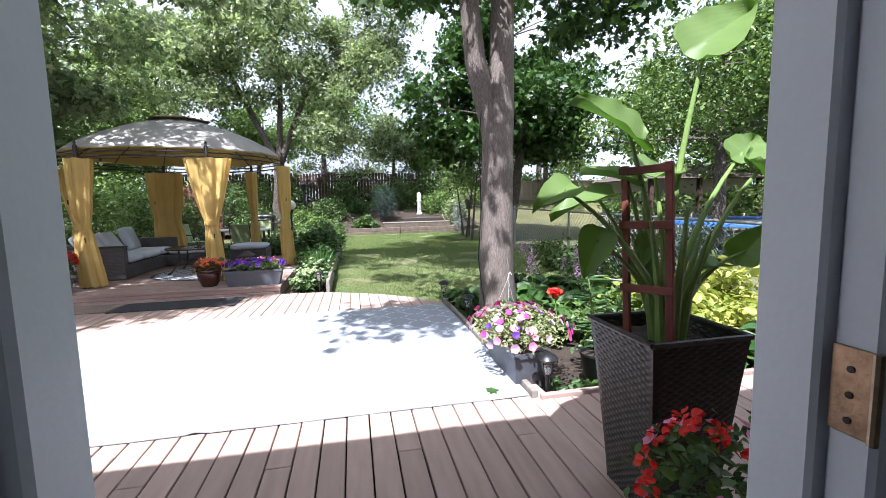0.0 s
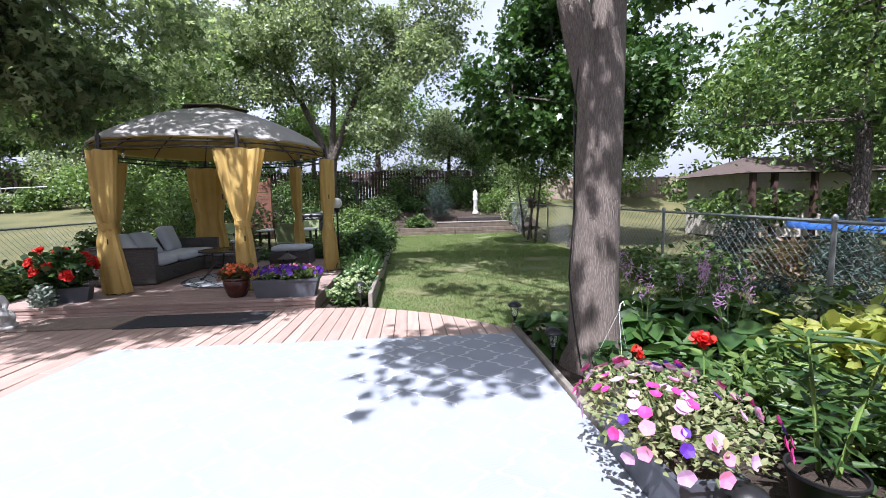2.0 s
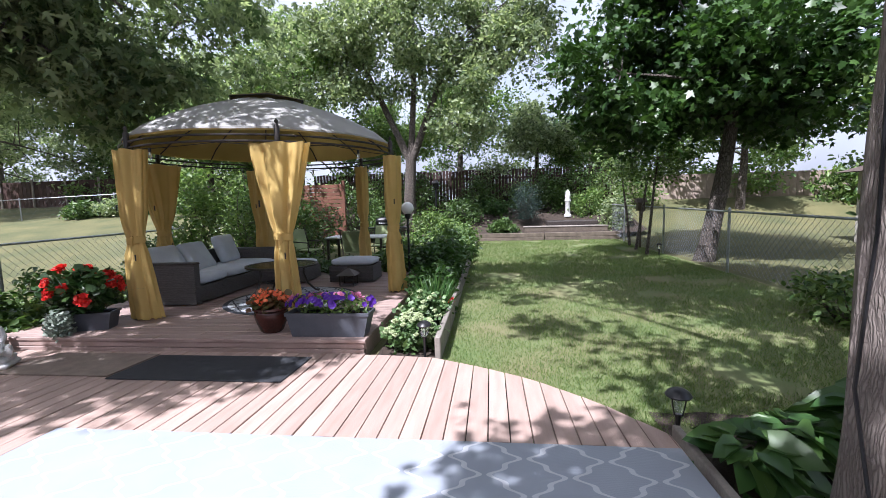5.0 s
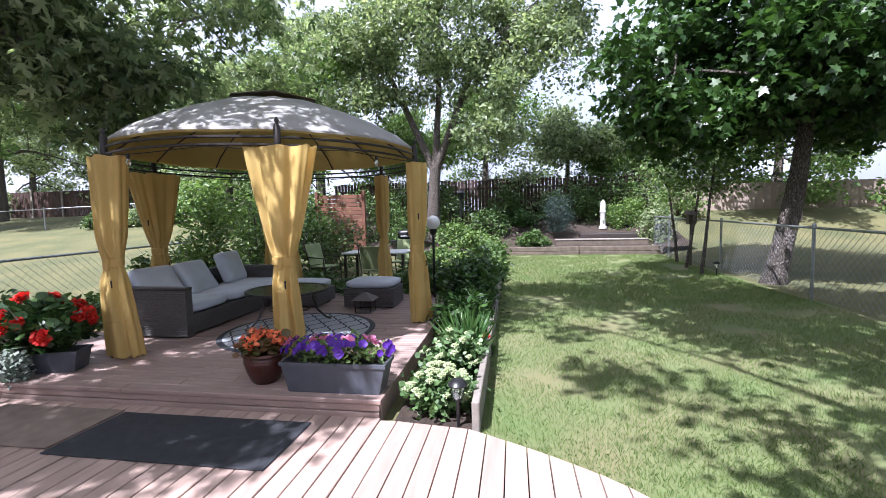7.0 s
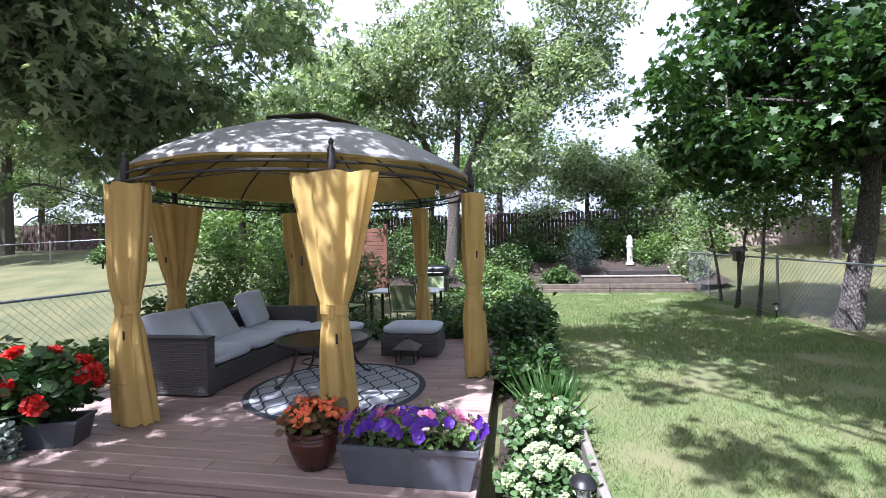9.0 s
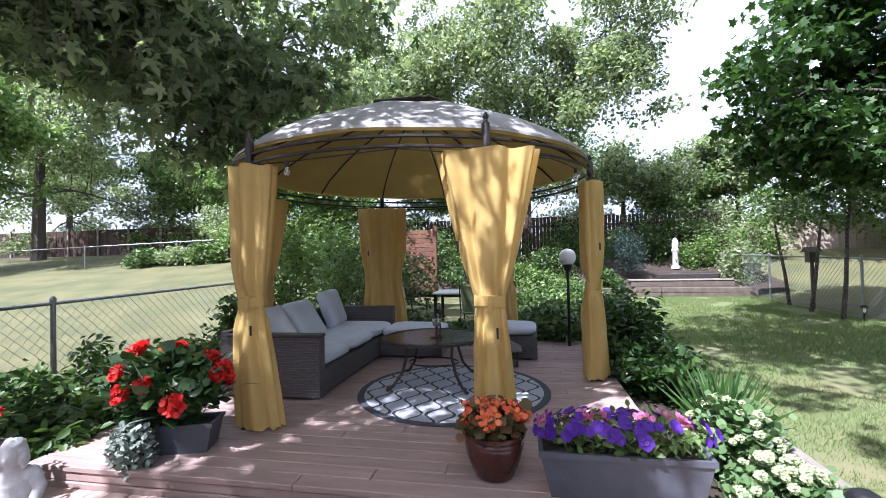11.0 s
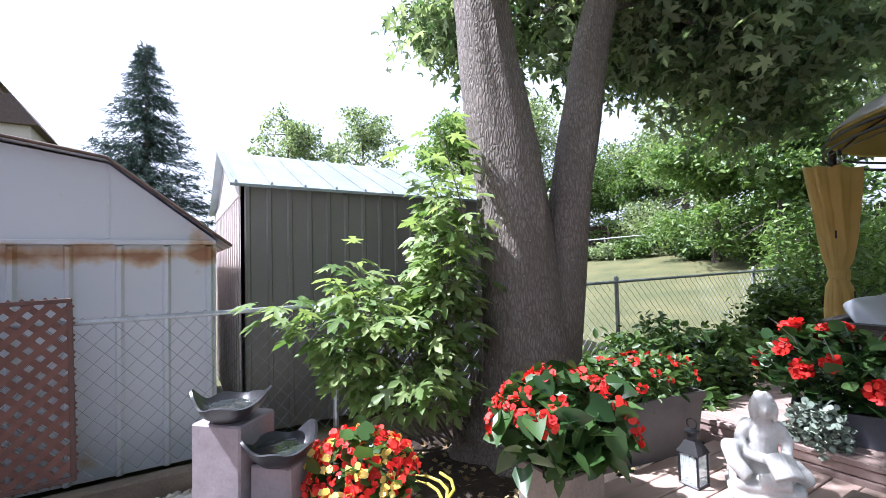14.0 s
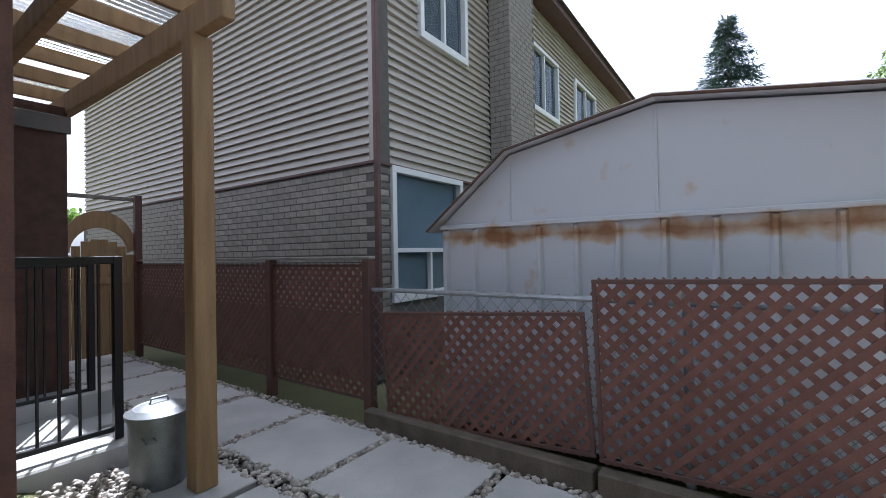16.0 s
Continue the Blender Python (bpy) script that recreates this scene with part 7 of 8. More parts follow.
def solar_lamp(x, y, z, tilt=0.0):
    t = thing("solar_lamp", (x, y, z), "black plastic solar stake lamp in the soil", "lamp", "solar stake lamps", tilt)
    part("cap", Geo().lathe([(0.075, 0.28), (0.078, 0.287), (0.062, 0.31), (0.03, 0.328), (0.003, 0.332)], 20), M["black"], t, smooth=True)
    part("lens", Geo().lathe([(0.028, 0.17), (0.038, 0.20), (0.05, 0.275), (0.045, 0.275)], 16, close=False), M["glass"], t, smooth=True)
    for a in (0.5, 2.07, 3.64, 5.21):
        part("rib", Geo().tube([(0.03 * math.cos(a), 0.03 * math.sin(a), 0.165), (0.045 * math.cos(a), 0.045 * math.sin(a), 0.22), (0.055 * math.cos(a), 0.055 * math.sin(a), 0.28)], 0.004, 5), M["black"], t)
    part("stake", Geo().tube([(0, 0, -0.05), (0, 0, 0.14), (0, 0, 0.17)], [0.012, 0.016, 0.03], 10), M["black"], t, smooth=True)
    return t


for x, y in ((1.34, 2.84), (1.30, 4.93), (1.22, 5.95), (-0.60, 7.48), (4.5, 15.2)):
    solar_lamp(x, y, -0.05)


def hosta(x, y, r, label, flowers=0):
    z = height(x, y)
    t = thing("hosta", (x, y, z + 0.02), label, "plant", "hostas")
    n = int(70 * (r / 0.35))
    a = rng.random(n) * 6.283
    s = 0.15 + 0.85 * rng.random(n) ** 0.6
    at = np.stack([np.cos(a) * r * s * 0.75, np.sin(a) * r * s * 0.75, 0.30 * r / 0.35 * (1.05 - s ** 2) + 0.06], 1)
    way = np.stack([np.cos(a), np.sin(a), 0.15 - 0.7 * s], 1)
    part("foliage", leaf_mesh("foliage", at, r * 0.62 * (0.7 + 0.5 * rng.random(n)), HEART, M["leaf_hosta"], 0.9, 0, way), M["leaf_hosta"], t, kind="stuff")
    for k in range(flowers):
        b = rng.random() * 6.28
        e = (0.3 * r * math.cos(b), 0.3 * r * math.sin(b), 0.62 + 0.2 * rng.random())
        sc = part("flower_stalk", Geo().tube([(0, 0, 0.05), (e[0] * 0.5, e[1] * 0.5, e[2] * 0.6), e], [0.005, 0.004, 0.003], 5), M["stalk"], t)
        pts = np.array(e) + rng.normal(size=(36, 3)) * (0.025, 0.025, 0.07)
        part("bloom", leaf_mesh("bloom", pts, 0.05, SPRAY, PETAL["lilac"], -0.2, 0.8), PETAL["lilac"], sc, "faded lilac bloom", kind="stuff")
    return t


for x, y, r, f in ((1.42, 5.55, 0.32, 0), (2.25, 5.15, 0.40, 2), (2.75, 4.75, 0.42, 3), (2.3, 5.9, 0.4, 1), (2.95, 5.6, 0.42, 4), (3.5, 5.9, 0.40, 4), (2.1, 4.45, 0.34, 0), (1.75, 5.75, 0.3, 0), (2.6, 6.15, 0.34, 2), (3.55, 3.05, 0.34, 0), (3.1, 3.0, 0.3, 0), (4.1, 3.2, 0.32, 0)):
    hosta(x, y, r, "broad-leaved hosta in the border" if not f else "broad-leaved hosta with faded lilac flower stalks", f)


def shrub(name, x, y, radii, n, leaf, mat, label, shape=OVAL, z=None, blooms=(), clumps=26, up=0.4):
    base = height(x, y) if z is None else z
    t = thing(name, (x, y, base), label, "shrub", "shrubs")
    rs = np.random.default_rng(int(abs(x * 71 + y * 13)) + n)
    c = rs.normal(size=(clumps, 3))
    c /= np.linalg.norm(c, axis=1, keepdims=True)
    c = c * (0.45 + 0.5 * rs.random((clumps, 1))) * np.array(radii)
    c[:, 2] = np.abs(c[:, 2] + radii[2] * 0.85)
    per = n // clumps
    at = np.repeat(c, per, 0) + rs.normal(size=(clumps * per, 3)) * np.array(radii) * 0.20
    at[:, 2] = np.maximum(at[:, 2], 0.03)
    part("foliage", leaf_mesh("foliage", at, leaf * (0.6 + 0.8 * rs.random(len(at))), shape, mat, up, 0.3), mat, t, kind="stuff")
    g = Geo()
    for k in range(0, clumps, 2):
        limb(g, (0, 0, -0.02), tuple(c[k]), 0.012 + 0.012 * radii[2], 0.004, 0.15, 4, 5, k)
    part("branch", g, M["bark_d"], t, kind="stuff")
    for me, k, w in blooms:
        for i in range(k):
            d = rs.normal(size=3)
            d /= np.linalg.norm(d)
            p = d * np.array(radii) * 1.02
            p[2] = abs(p[2]) + radii[2] * 0.9
            part("blossom", me, None, t, m=Matrix.Translation(p) @ Matrix.Scale(w * (0.75 + 0.5 * rs.random()), 4))
    return t


shrub("golden_shrub", 3.25, 4.05, (0.55, 0.55, 0.36), 1500, 0.12, M["leaf_yellow"], "yellow-green leafy shrub in the border")
shrub("golden_shrub", 4.1, 4.3, (0.55, 0.6, 0.42), 1400, 0.12, M["leaf_yellow"], "yellow-green leafy shrub by the fence")
shrub("golden_shrub", 2.95, 3.44, (0.42, 0.40, 0.30), 1100, 0.10, M["leaf_yellow"], "yellow-green leafy shrub beside the lilies")
shrub("border_shrub", 2.55, 3.45, (0.45, 0.45, 0.26), 1100, 0.085, M["leaf_shrub"], "low green shrub in the border")
shrub("border_shrub", 2.55, 4.05, (0.4, 0.4, 0.30), 900, 0.09, M["leaf_maple"], "green leafy perennial in the border")
t = thing("geranium", (1.95, 3.95, 0.0), "single red geranium standing in the border", "flower")
part("stem", Geo().tube([(0, 0, -0.08), (0.01, 0, 0.2), (0.0, 0.01, 0.44)], 0.005, 5), M["stalk"], t)
part("blossom", HEADS["red"], None, t, m=Matrix.Translation((0, 0.01, 0.46)) @ Matrix.Scale(0.10, 4))
part("foliage", leaf_mesh("foliage", ball(60, (0, 0, 0.16), (0.14, 0.14, 0.12)), 0.07, ROUND, M["leaf_ger"]), M["leaf_ger"], t, kind="stuff")
shrub("ground_cover", 2.2, 2.95, (0.5, 0.18, 0.09), 500, 0.06, M["leaf_bright"], "low bright ground cover along the deck")
shrub("ground_cover", 1.6, 2.95, (0.22, 0.16, 0.07), 260, 0.06, M["leaf_hosta"], "low green ground cover by the lamp")
shrub("ground_cover", 3.2, 2.95, (0.5, 0.18, 0.14), 500, 0.09, M["leaf_bright"], "low bright leaves along the deck")
shrub("border_shrub", 3.9, 5.2, (0.5, 0.6, 0.35), 1100, 0.10, M["leaf_shrub"], "dark green shrub by the fence")
shrub("border_shrub", 4.2, 7.3, (0.5, 0.8, 0.42), 1300, 0.09, M["leaf_shrub"], "dark green shrub by the fence")
shrub("border_shrub", 4.3, 8.8, (0.4, 0.7, 0.36), 900, 0.09, M["leaf_maple"], "weedy shrub along the chain-link fence")
shrub("cedar_shrub", 5.35, 7.9, (0.45, 0.45, 0.66), 2200, 0.10, M["leaf_needle"], "dark green cedar beyond the fence", SPRAY)
shrub("cedar_shrub", 6.4, 7.0, (0.75, 0.6, 0.66), 2400, 0.10, M["leaf_needle"], "dark green cedar beyond the fence", SPRAY)
shrub("brown_shrub", 5.9, 7.6, (0.45, 0.35, 0.50), 900, 0.09, M["leaf_coleus"], "reddish shrub beyond the fence")

# ---- bed beside the platform ----
shrub("sedum", -0.80, 7.78, (0.27, 0.26, 0.21), 1200, 0.05, M["leaf_sedum"], "sedum with cream-green flower heads", ROUND, blooms=((HEADS["cream"], 58, 0.042),))
shrub("sedum", -0.78, 8.45, (0.28, 0.32, 0.27), 1200, 0.05, M["leaf_sedum"], "tall sedum with pale flower heads", ROUND, blooms=((HEADS["cream"], 36, 0.045),))
sk = thing("spike_plant", (-4.84, 7.93, ZP + 0.2), "spray of long arching green blades among the geraniums", "plant")
SW = rng.normal(size=(34, 3)) * (0.55, 0.55, 0.1) + (-0.1, 0, 0.7)
part("blade", leaf_mesh("blade", rng.normal(size=(34, 3)) * (0.03, 0.03, 0), 0.42 + 0.3 * rng.random(34), THIN, M["leaf_dusty"], 0.5, 0, SW), M["leaf_dusty"], sk, kind="stuff")
gl = thing("daylily", (-0.66, 8.85, 0), "clump of arching daylily leaves", "plant")
part("blade", leaf_mesh("blade", rng.normal(size=(90, 3)) * (0.05, 0.05, 0), 0.55, BLADE, M["leaf_hosta"], 0.5, 0, rng.normal(size=(90, 3)) * (0.5, 0.5, 0.1) + (0, 0, 0.75)), M["leaf_hosta"], gl, kind="stuff")
shrub("geranium", -0.62, 9.15, (0.2, 0.2, 0.14), 260, 0.07, M["leaf_ger"], "small geranium with red flowers", ROUND, blooms=((HEADS["red"], 4, 0.09),))
# leaf_dark rows take darker leaves to stand in for shade on this bed
for y, rx, rz_, m in ((10.0, 0.42, 0.36, "leaf_dark"), (10.9, 0.5, 0.46, "leaf_dark"), (11.9, 0.45, 0.5, "leaf_shrub"), (12.9, 0.5, 0.42, "leaf_dark"), (14.2, 0.5, 0.4, "leaf_maple"), (15.6, 0.5, 0.42, "leaf_shrub"), (17.2, 0.5, 0.4, "leaf_shrub"), (18.8, 0.5, 0.45, "leaf_maple")):
    shrub("bed_shrub", -0.85, y, (rx, 0.55, rz_), 1500, 0.10, M[m], "dense dark green shrub beside the gazebo")
for x, y, rx, rz_, m in ((-1.9, 12.6, 0.7, 0.36, "leaf_shrub"), (-3.0, 12.3, 0.7, 0.22, "leaf_hosta"), (-4.2, 12.4, 0.6, 0.3, "leaf_shrub"), (-1.9, 15.0, 0.8, 0.42, "leaf_maple"), (-6.2, 12.2, 0.7, 1.15, "leaf_bright"), (-5.9, 13.6, 0.9, 1.35, "leaf_maple"), (-6.6, 14.8, 0.8, 1.3, "leaf_bright"), (-5.2, 15.5, 0.9, 1.0, "leaf_shrub"), (-6.3, 10.9, 0.45, 0.55, "leaf_maple"), (-6.4, 17.2, 1.0, 1.3, "leaf_maple")):
    shrub("garden_shrub", x, y, (rx, rx, rz_), 2400, 0.10, M[m], "leafy shrub behind the gazebo", clumps=44)
for x, y, rx, rz_, m in ((-6.7, 8.2, 0.5, 0.32, "leaf_shrub"), (-6.75, 9.2, 0.5, 0.4, "leaf_shrub"), (-6.5, 10.0, 0.5, 0.3, "leaf_bright"), (-6.0, 8.6, 0.4, 0.25, "leaf_maple"), (-5.9, 7.8, 0.35, 0.22, "leaf_shrub")):
    shrub("fence_weed", x, y, (rx, rx, rz_), 1100, 0.10, M[m], "green weeds along the chain-link fence")
# young maple shoots by the big trunk
def sucker(foot, tips, label):
    """Arching maple shoots with rows of leaves along them."""
    t = thing("maple_sucker", foot, label, "shrub", "shrubs")
    g = Geo()
    at, way = [], []
    for k, tip in enumerate(tips):
        pts = limb(g, (rng.normal() * 0.06, rng.normal() * 0.1, 0), tip, 0.013, 0.003, 0.14, 10, 5, 300 + k)
        for p, q in zip(pts[5:], pts[6:]):
            for _ in range(8):
                c = p.lerp(q, rng.random())
                d = rng.normal(size=3) * (1, 1, 0.35)
                d /= np.linalg.norm(d)
                at.append(np.array(c) + d * (0.05 + 0.15 * rng.random()))
                way.append(d * (1, 1, 0.5) + (0, 0, -0.25))
    part("branch", g, M["bark_s"], t, smooth=True, kind="stuff")
    part("foliage", leaf_mesh("foliage", at, 0.13 + 0.09 * rng.random(len(at)), SILVER, M["leaf_sucker"], 0.9, 0, np.array(way)), M["leaf_sucker"], t, kind="stuff")


sucker((-6.85, 6.25, -0.25), [(rng.normal() * 0.18, rng.uniform(-0.5, 0.1), z) for z in np.linspace(1.5, 2.75, 9)], "sunlit maple shoots growing from the trunk's foot")
sucker((-6.9, 6.1, -0.25), [(rng.normal() * 0.2 + 0.1, rng.uniform(-0.75, -0.2), z) for z in np.linspace(0.75, 1.9, 9)], "maple shoots hanging before the trunk")
sucker((-7.0, 5.9, -0.25), [(rng.normal() * 0.15, rng.uniform(-1.35, -0.5), z) for z in np.linspace(0.9, 1.5, 7)], "sunlit maple shoots leaning over the fence")

# ---- back garden ----
for y, z in ((20.07, -0.05), ):
    for x0, x1 in ((-0.6, 2.1), (2.13, 4.87)):
        for k in range(2):
            w = new("wall_timber", Geo().cham(x0, x1, y - 0.06, y + 0.08, z + k * 0.165, z + 0.16 + k * 0.165, 0.012).mesh("wall_timber", M["timber"]))
            tagged(w, "dark weathered timber of the low retaining wall", "timber", "retaining wall timbers")
pd = thing("pond_surround", (3.1, 21.4, 0.16), "low dark timber deck edge round the garden pond", "deck")
part("front", Geo().cham(-1.65, 1.65, -0.2, -0.1, 0.0, 0.26, 0.01), M["timber"], pd)
for k in range(3):
    part("plank", Geo().cham(-1.68, 1.66, -0.22 + k * 0.15, -0.08 + k * 0.15, 0.26, 0.30, 0.008), M["grey_timber"], pd)
part("liner", Geo().cham(-0.7, 1.4, 0.3, 1.6, 0.1, 0.48, 0.03), M["rattan_d"], pd, "dark green pond liner")
pl = new("stone_pillar", Geo().lathe([(0.16, 0), (0.16, 0.08), (0.11, 0.12), (0.10, 0.6), (0.14, 0.7), (0.10, 0.8), (0.12, 0.95), (0.09, 1.1), (0.02, 1.18)], 16).mesh("stone_pillar", M["cement"], True))
pl.location = (3.48, 23.0, height(3.48, 23.0) + 0.2)
tagged(pl, "pale stone garden pillar by the pond", "ornament")
shrub("round_spruce", 1.55, 22.0, (0.62, 0.62, 0.85), 3600, 0.10, M["leaf_needle"], "dense round dwarf spruce on a short stem", SPRAY, clumps=60, z=height(1.55, 22) + 0.5)
for x, y, rx, rz_, m in ((-1.2, 22.6, 0.9, 0.7, "leaf_shrub"), (-2.6, 21.6, 0.8, 0.6, "leaf_maple"), (-4.4, 21.2, 0.9, 0.7, "leaf_shrub"), (0.2, 23.8, 0.8, 0.5, "leaf_hosta"), (2.8, 24.2, 1.0, 1.0, "leaf_shrub"), (4.4, 23.4, 0.8, 0.8, "leaf_bright"), (5.2, 21.6, 0.7, 0.8, "leaf_ash"), (3.2, 25.6, 1.3, 1.6, "leaf_shrub"), (5.6, 25.6, 1.2, 1.3, "leaf_ash"), (-6.0, 22.0, 1.2, 1.4, "leaf_shrub"), (-7.6, 20.8, 1.3, 1.6, "leaf_maple"), (-0.6, 24.4, 1.0, 1.0, "leaf_shrub"), (-3.2, 24.0, 1.1, 1.1, "leaf_shrub"), (1.6, 24.8, 0.8, 0.8, "leaf_maple"), (-5.0, 24.0, 1.2, 1.3, "leaf_maple"), (4.2, 25.0, 1.2, 1.5, "leaf_shrub"), (6.6, 23.6, 1.0, 1.0, "leaf_bright"), (0.6, 21.2, 0.6, 0.4, "leaf_shrub"), (-1.6, 20.9, 0.7, 0.5, "leaf_maple")):
    shrub("garden_shrub", x, y, (rx, rx, rz_), 2000, 0.12, M[m], "leafy shrub in the back garden", clumps=40)
# board fence at the back
bf = setting("back_fence", Geo().box(-9.0, 6.2, 25.36, 25.42, 1.55, 1.65).box(-9.0, 6.2, 25.36, 25.42, 2.65, 2.75), M["fence"], "dark stained board fence behind the garden", "fence")
BOARD = Geo().cham(-0.068, 0.068, -0.012, 0.012, 0, 1.95, 0.005).mesh("board", M["fence"])
x = -9.0
while x < 6.2:
    part("board", BOARD, None, bf, m=Matrix.Translation((x, 25.34, 1.15 + 0.03 * math.sin(x * 5))))
    x += 0.165
# pale fence past the right-hand yard
pf = setting("far_fence", Geo().box(6.6, 22, 25.0, 25.06, 0.4, 2.5), M["tan_fence"], "pale board fence at the end of the neighbouring yard", "fence")
PB = Geo().cham(-0.14, 0.14, -0.012, 0.012, 0, 2.2, 0.005).mesh("board", M["tan_fence"])
for k in range(50):
    part("board", PB, None, pf, m=Matrix.Translation((6.7 + 0.3 * k, 24.98, 0.35)))
# dark red fence beyond the left neighbour's lawn
lf = setting("neighbour_fence", Geo().box(-44, -13, 30.05, 30.1, 1.9, 3.7), M["fence"], "dark red board fence at the end of the neighbour's lawn", "fence")
LB = Geo().cham(-0.14, 0.14, -0.012, 0.012, 0, 1.85, 0.005).mesh("board", M["fence"])
for k in range(104):
    part("board", LB, None, lf, m=Matrix.Translation((-44 + 0.3 * k, 30.02, 1.9)))
for k in range(13):
    part("post", Geo().cham(-0.07, 0.07, -0.08, 0.0, -0.05, 2.05, 0.01), M["grey_timber"], lf, m=Matrix.Translation((-43.5 + 2.5 * k, 30.0, 1.85)))
chain_fence("chain_link_fence", (-26, 20.5), (-13.5, 24.5), lambda s: height(-26 + s * 0.95, 20.5 + s * 0.3), lambda s: height(-26 + s * 0.95, 20.5 + s * 0.3) + 1.0, (0, 4, 8, 12), "galvanised fence rail climbing the neighbour's lawn", 0.2)
for x, y, rx, rz_, m in ((-13.2, 24.0, 1.3, 1.0, "leaf_ash"), (-11.6, 22.6, 1.2, 1.1, "leaf_bright"), (-15.0, 23.6, 1.2, 0.9, "leaf_maple"), (-10.0, 21.0, 1.2, 1.2, "leaf_bright"), (-18, 29, 1.6, 1.6, "leaf_ash"), (-8.6, 18.6, 1.0, 1.1, "leaf_bright"), (-16.4, 22.6, 0.8, 0.5, "leaf_maple"), (-17.8, 22.4, 0.8, 0.45, "leaf_ash"), (-19.2, 22.0, 0.8, 0.4, "leaf_shrub"), (-13.0, 21.8, 0.8, 0.5, "leaf_shrub")):
    shrub("lawn_shrub", x, y, (rx, rx, rz_), 1800, 0.14, M[m], "leafy shrub at the edge of the neighbour's lawn", clumps=40)
# cedar panel behind the gazebo
cp = thing("cedar_screen", (-5.4, 17.0, 0.2), "reddish cedar slat screen behind the gazebo", "screen")
for k in range(14):
    part("slat", Geo().cham(-0.75, 0.75, -0.01, 0.01, 0.25 + k * 0.125, 0.36 + k * 0.125, 0.004), M["cedar"], cp)
for x in (-0.75, 0.75):
    part("post", Geo().cham(x - 0.05, x + 0.05, -0.05, 0.05, 0, 2.1, 0.006), M["cedar"], cp)
# globe lamp
gp = thing("globe_lamp", (-1.55, 11.75, -0.05), "white globe lamp on a thin black pole", "lamp")
part("pole", Geo().tube([(0, 0, 0), (0, 0, 1.25)], 0.022, 10).lathe([(0.06, 0), (0.06, 0.03), (0.025, 0.06)], 14).lathe([(0.025, 1.22), (0.06, 1.26), (0.065, 1.33)], 14), M["black"], gp, smooth=True)
part("globe", lump(Geo(), (0, 0, 1.44), (0.125, 0.125, 0.125), nu=28, nv=18), M["opal"], gp, smooth=True)


def sling_chair(x, y, rz):
    t = thing("patio_chair", (x, y, height(x, y) + 0.05), "patio chair with green sling seat", "chair", "garden chairs", rz)
    part("seat", Geo().cham(-0.24, 0.24, -0.22, 0.24, 0.38, 0.41, 0.01), M["sling"], t)
    part("backrest", Geo().cham(-0.24, 0.24, -0.012, 0.012, 0.0, 0.52, 0.01), M["sling"], t, m=Matrix.Translation((0, 0.25, 0.42)) @ Matrix.Rotation(radians(-16), 4, "X"))
    for sx in (-1, 1):
        part("leg", Geo().tube([(sx * 0.27, -0.24, 0), (sx * 0.27, -0.22, 0.4), (sx * 0.27, -0.2, 0.6), (sx * 0.27, 0.3, 0.62)], 0.014, 8), M["iron"], t, smooth=True)
        part("leg", Geo().tube([(sx * 0.27, 0.34, 0), (sx * 0.27, 0.24, 0.4), (sx * 0.26, 0.42, 0.96)], 0.014, 8), M["iron"], t, smooth=True)
    return t


sling_chair(-4.55, 13.9, 70)
sling_chair(-3.1, 13.3, 180)
sling_chair(-2.9, 14.8, 0)
gt = thing("garden_table", (-3.3, 14.1, -0.02), "rectangular patio table with pale top", "table")
part("tabletop", Geo().cham(-0.75, 0.75, -0.45, 0.45, 0.68, 0.72, 0.01), M["plastic_w"], gt)
for sx in (-1, 1):
    for sy in (-1, 1):
        part("leg", Geo().cham(sx * 0.68 - 0.03, sx * 0.68 + 0.03, sy * 0.38 - 0.03, sy * 0.38 + 0.03, 0, 0.68, 0.006), M["iron"], gt)
gr = thing("barbecue_grill", (-3.2, 17.0, -0.02), "black barbecue with closed lid", "grill")
part("cart", Geo().cham(-0.35, 0.35, -0.22, 0.22, 0.1, 0.78, 0.02), M["black"], gr)
part("lid", puff(Geo(), -0.38, 0.38, -0.25, 0.25, 0.80, 1.12), M["black"], gr, smooth=True)
part("handle", Geo().tube([(-0.25, -0.29, 0.93), (0.25, -0.29, 0.93)], 0.012, 8), M["galv"], gr, smooth=True)
for sx in (-1, 1):
    part("side_shelf", Geo().cham(sx * 0.5 - 0.15, sx * 0.5 + 0.15, -0.2, 0.2, 0.76, 0.79, 0.006), M["black"], gr)
    part("wheel", Geo().lathe([(0.08, -0.02), (0.09, 0), (0.08, 0.02)], 18, Matrix.Translation((sx * 0.3, 0, 0.09)) @ Matrix.Rotation(radians(90), 4, "Y")), M["black"], gr)
# thin trees and feeder by the right fence
for x, y, lean, s in ((4.35, 16.6, 0.3, 41), (4.55, 17.8, -0.2, 42), (4.25, 15.4, 0.2, 43)):
    tree("young_tree", (x, y, height(x, y)), [[(0, 0, -0.05, 0.05), (lean * 0.4, 0, 0.8, 0.04), (lean, 0.1, 1.9, 0.03), (lean * 1.4, 0.1, 2.6, 0.02)]], [(lean * 1.4, 0, 2.5, 0.8, 0.8, 0.6)], 40, 30, 0.24, 0.10, OVAL, M["leaf_maple"], M["bark_d"], "thin young tree by the chain-link fence", s, twigs=20, group="young trees", sides=8, wob=0)
bh = thing("bird_feeder", (4.55, 16.85, 0), "small wooden bird feeder on a post", "feeder")
part("post", Geo().cham(-0.03, 0.03, -0.03, 0.03, 0, 1.1, 0.006), M["timber"], bh)
part("house", Geo().cham(-0.1, 0.1, -0.1, 0.1, 1.1, 1.35, 0.008), M["timber"], bh)
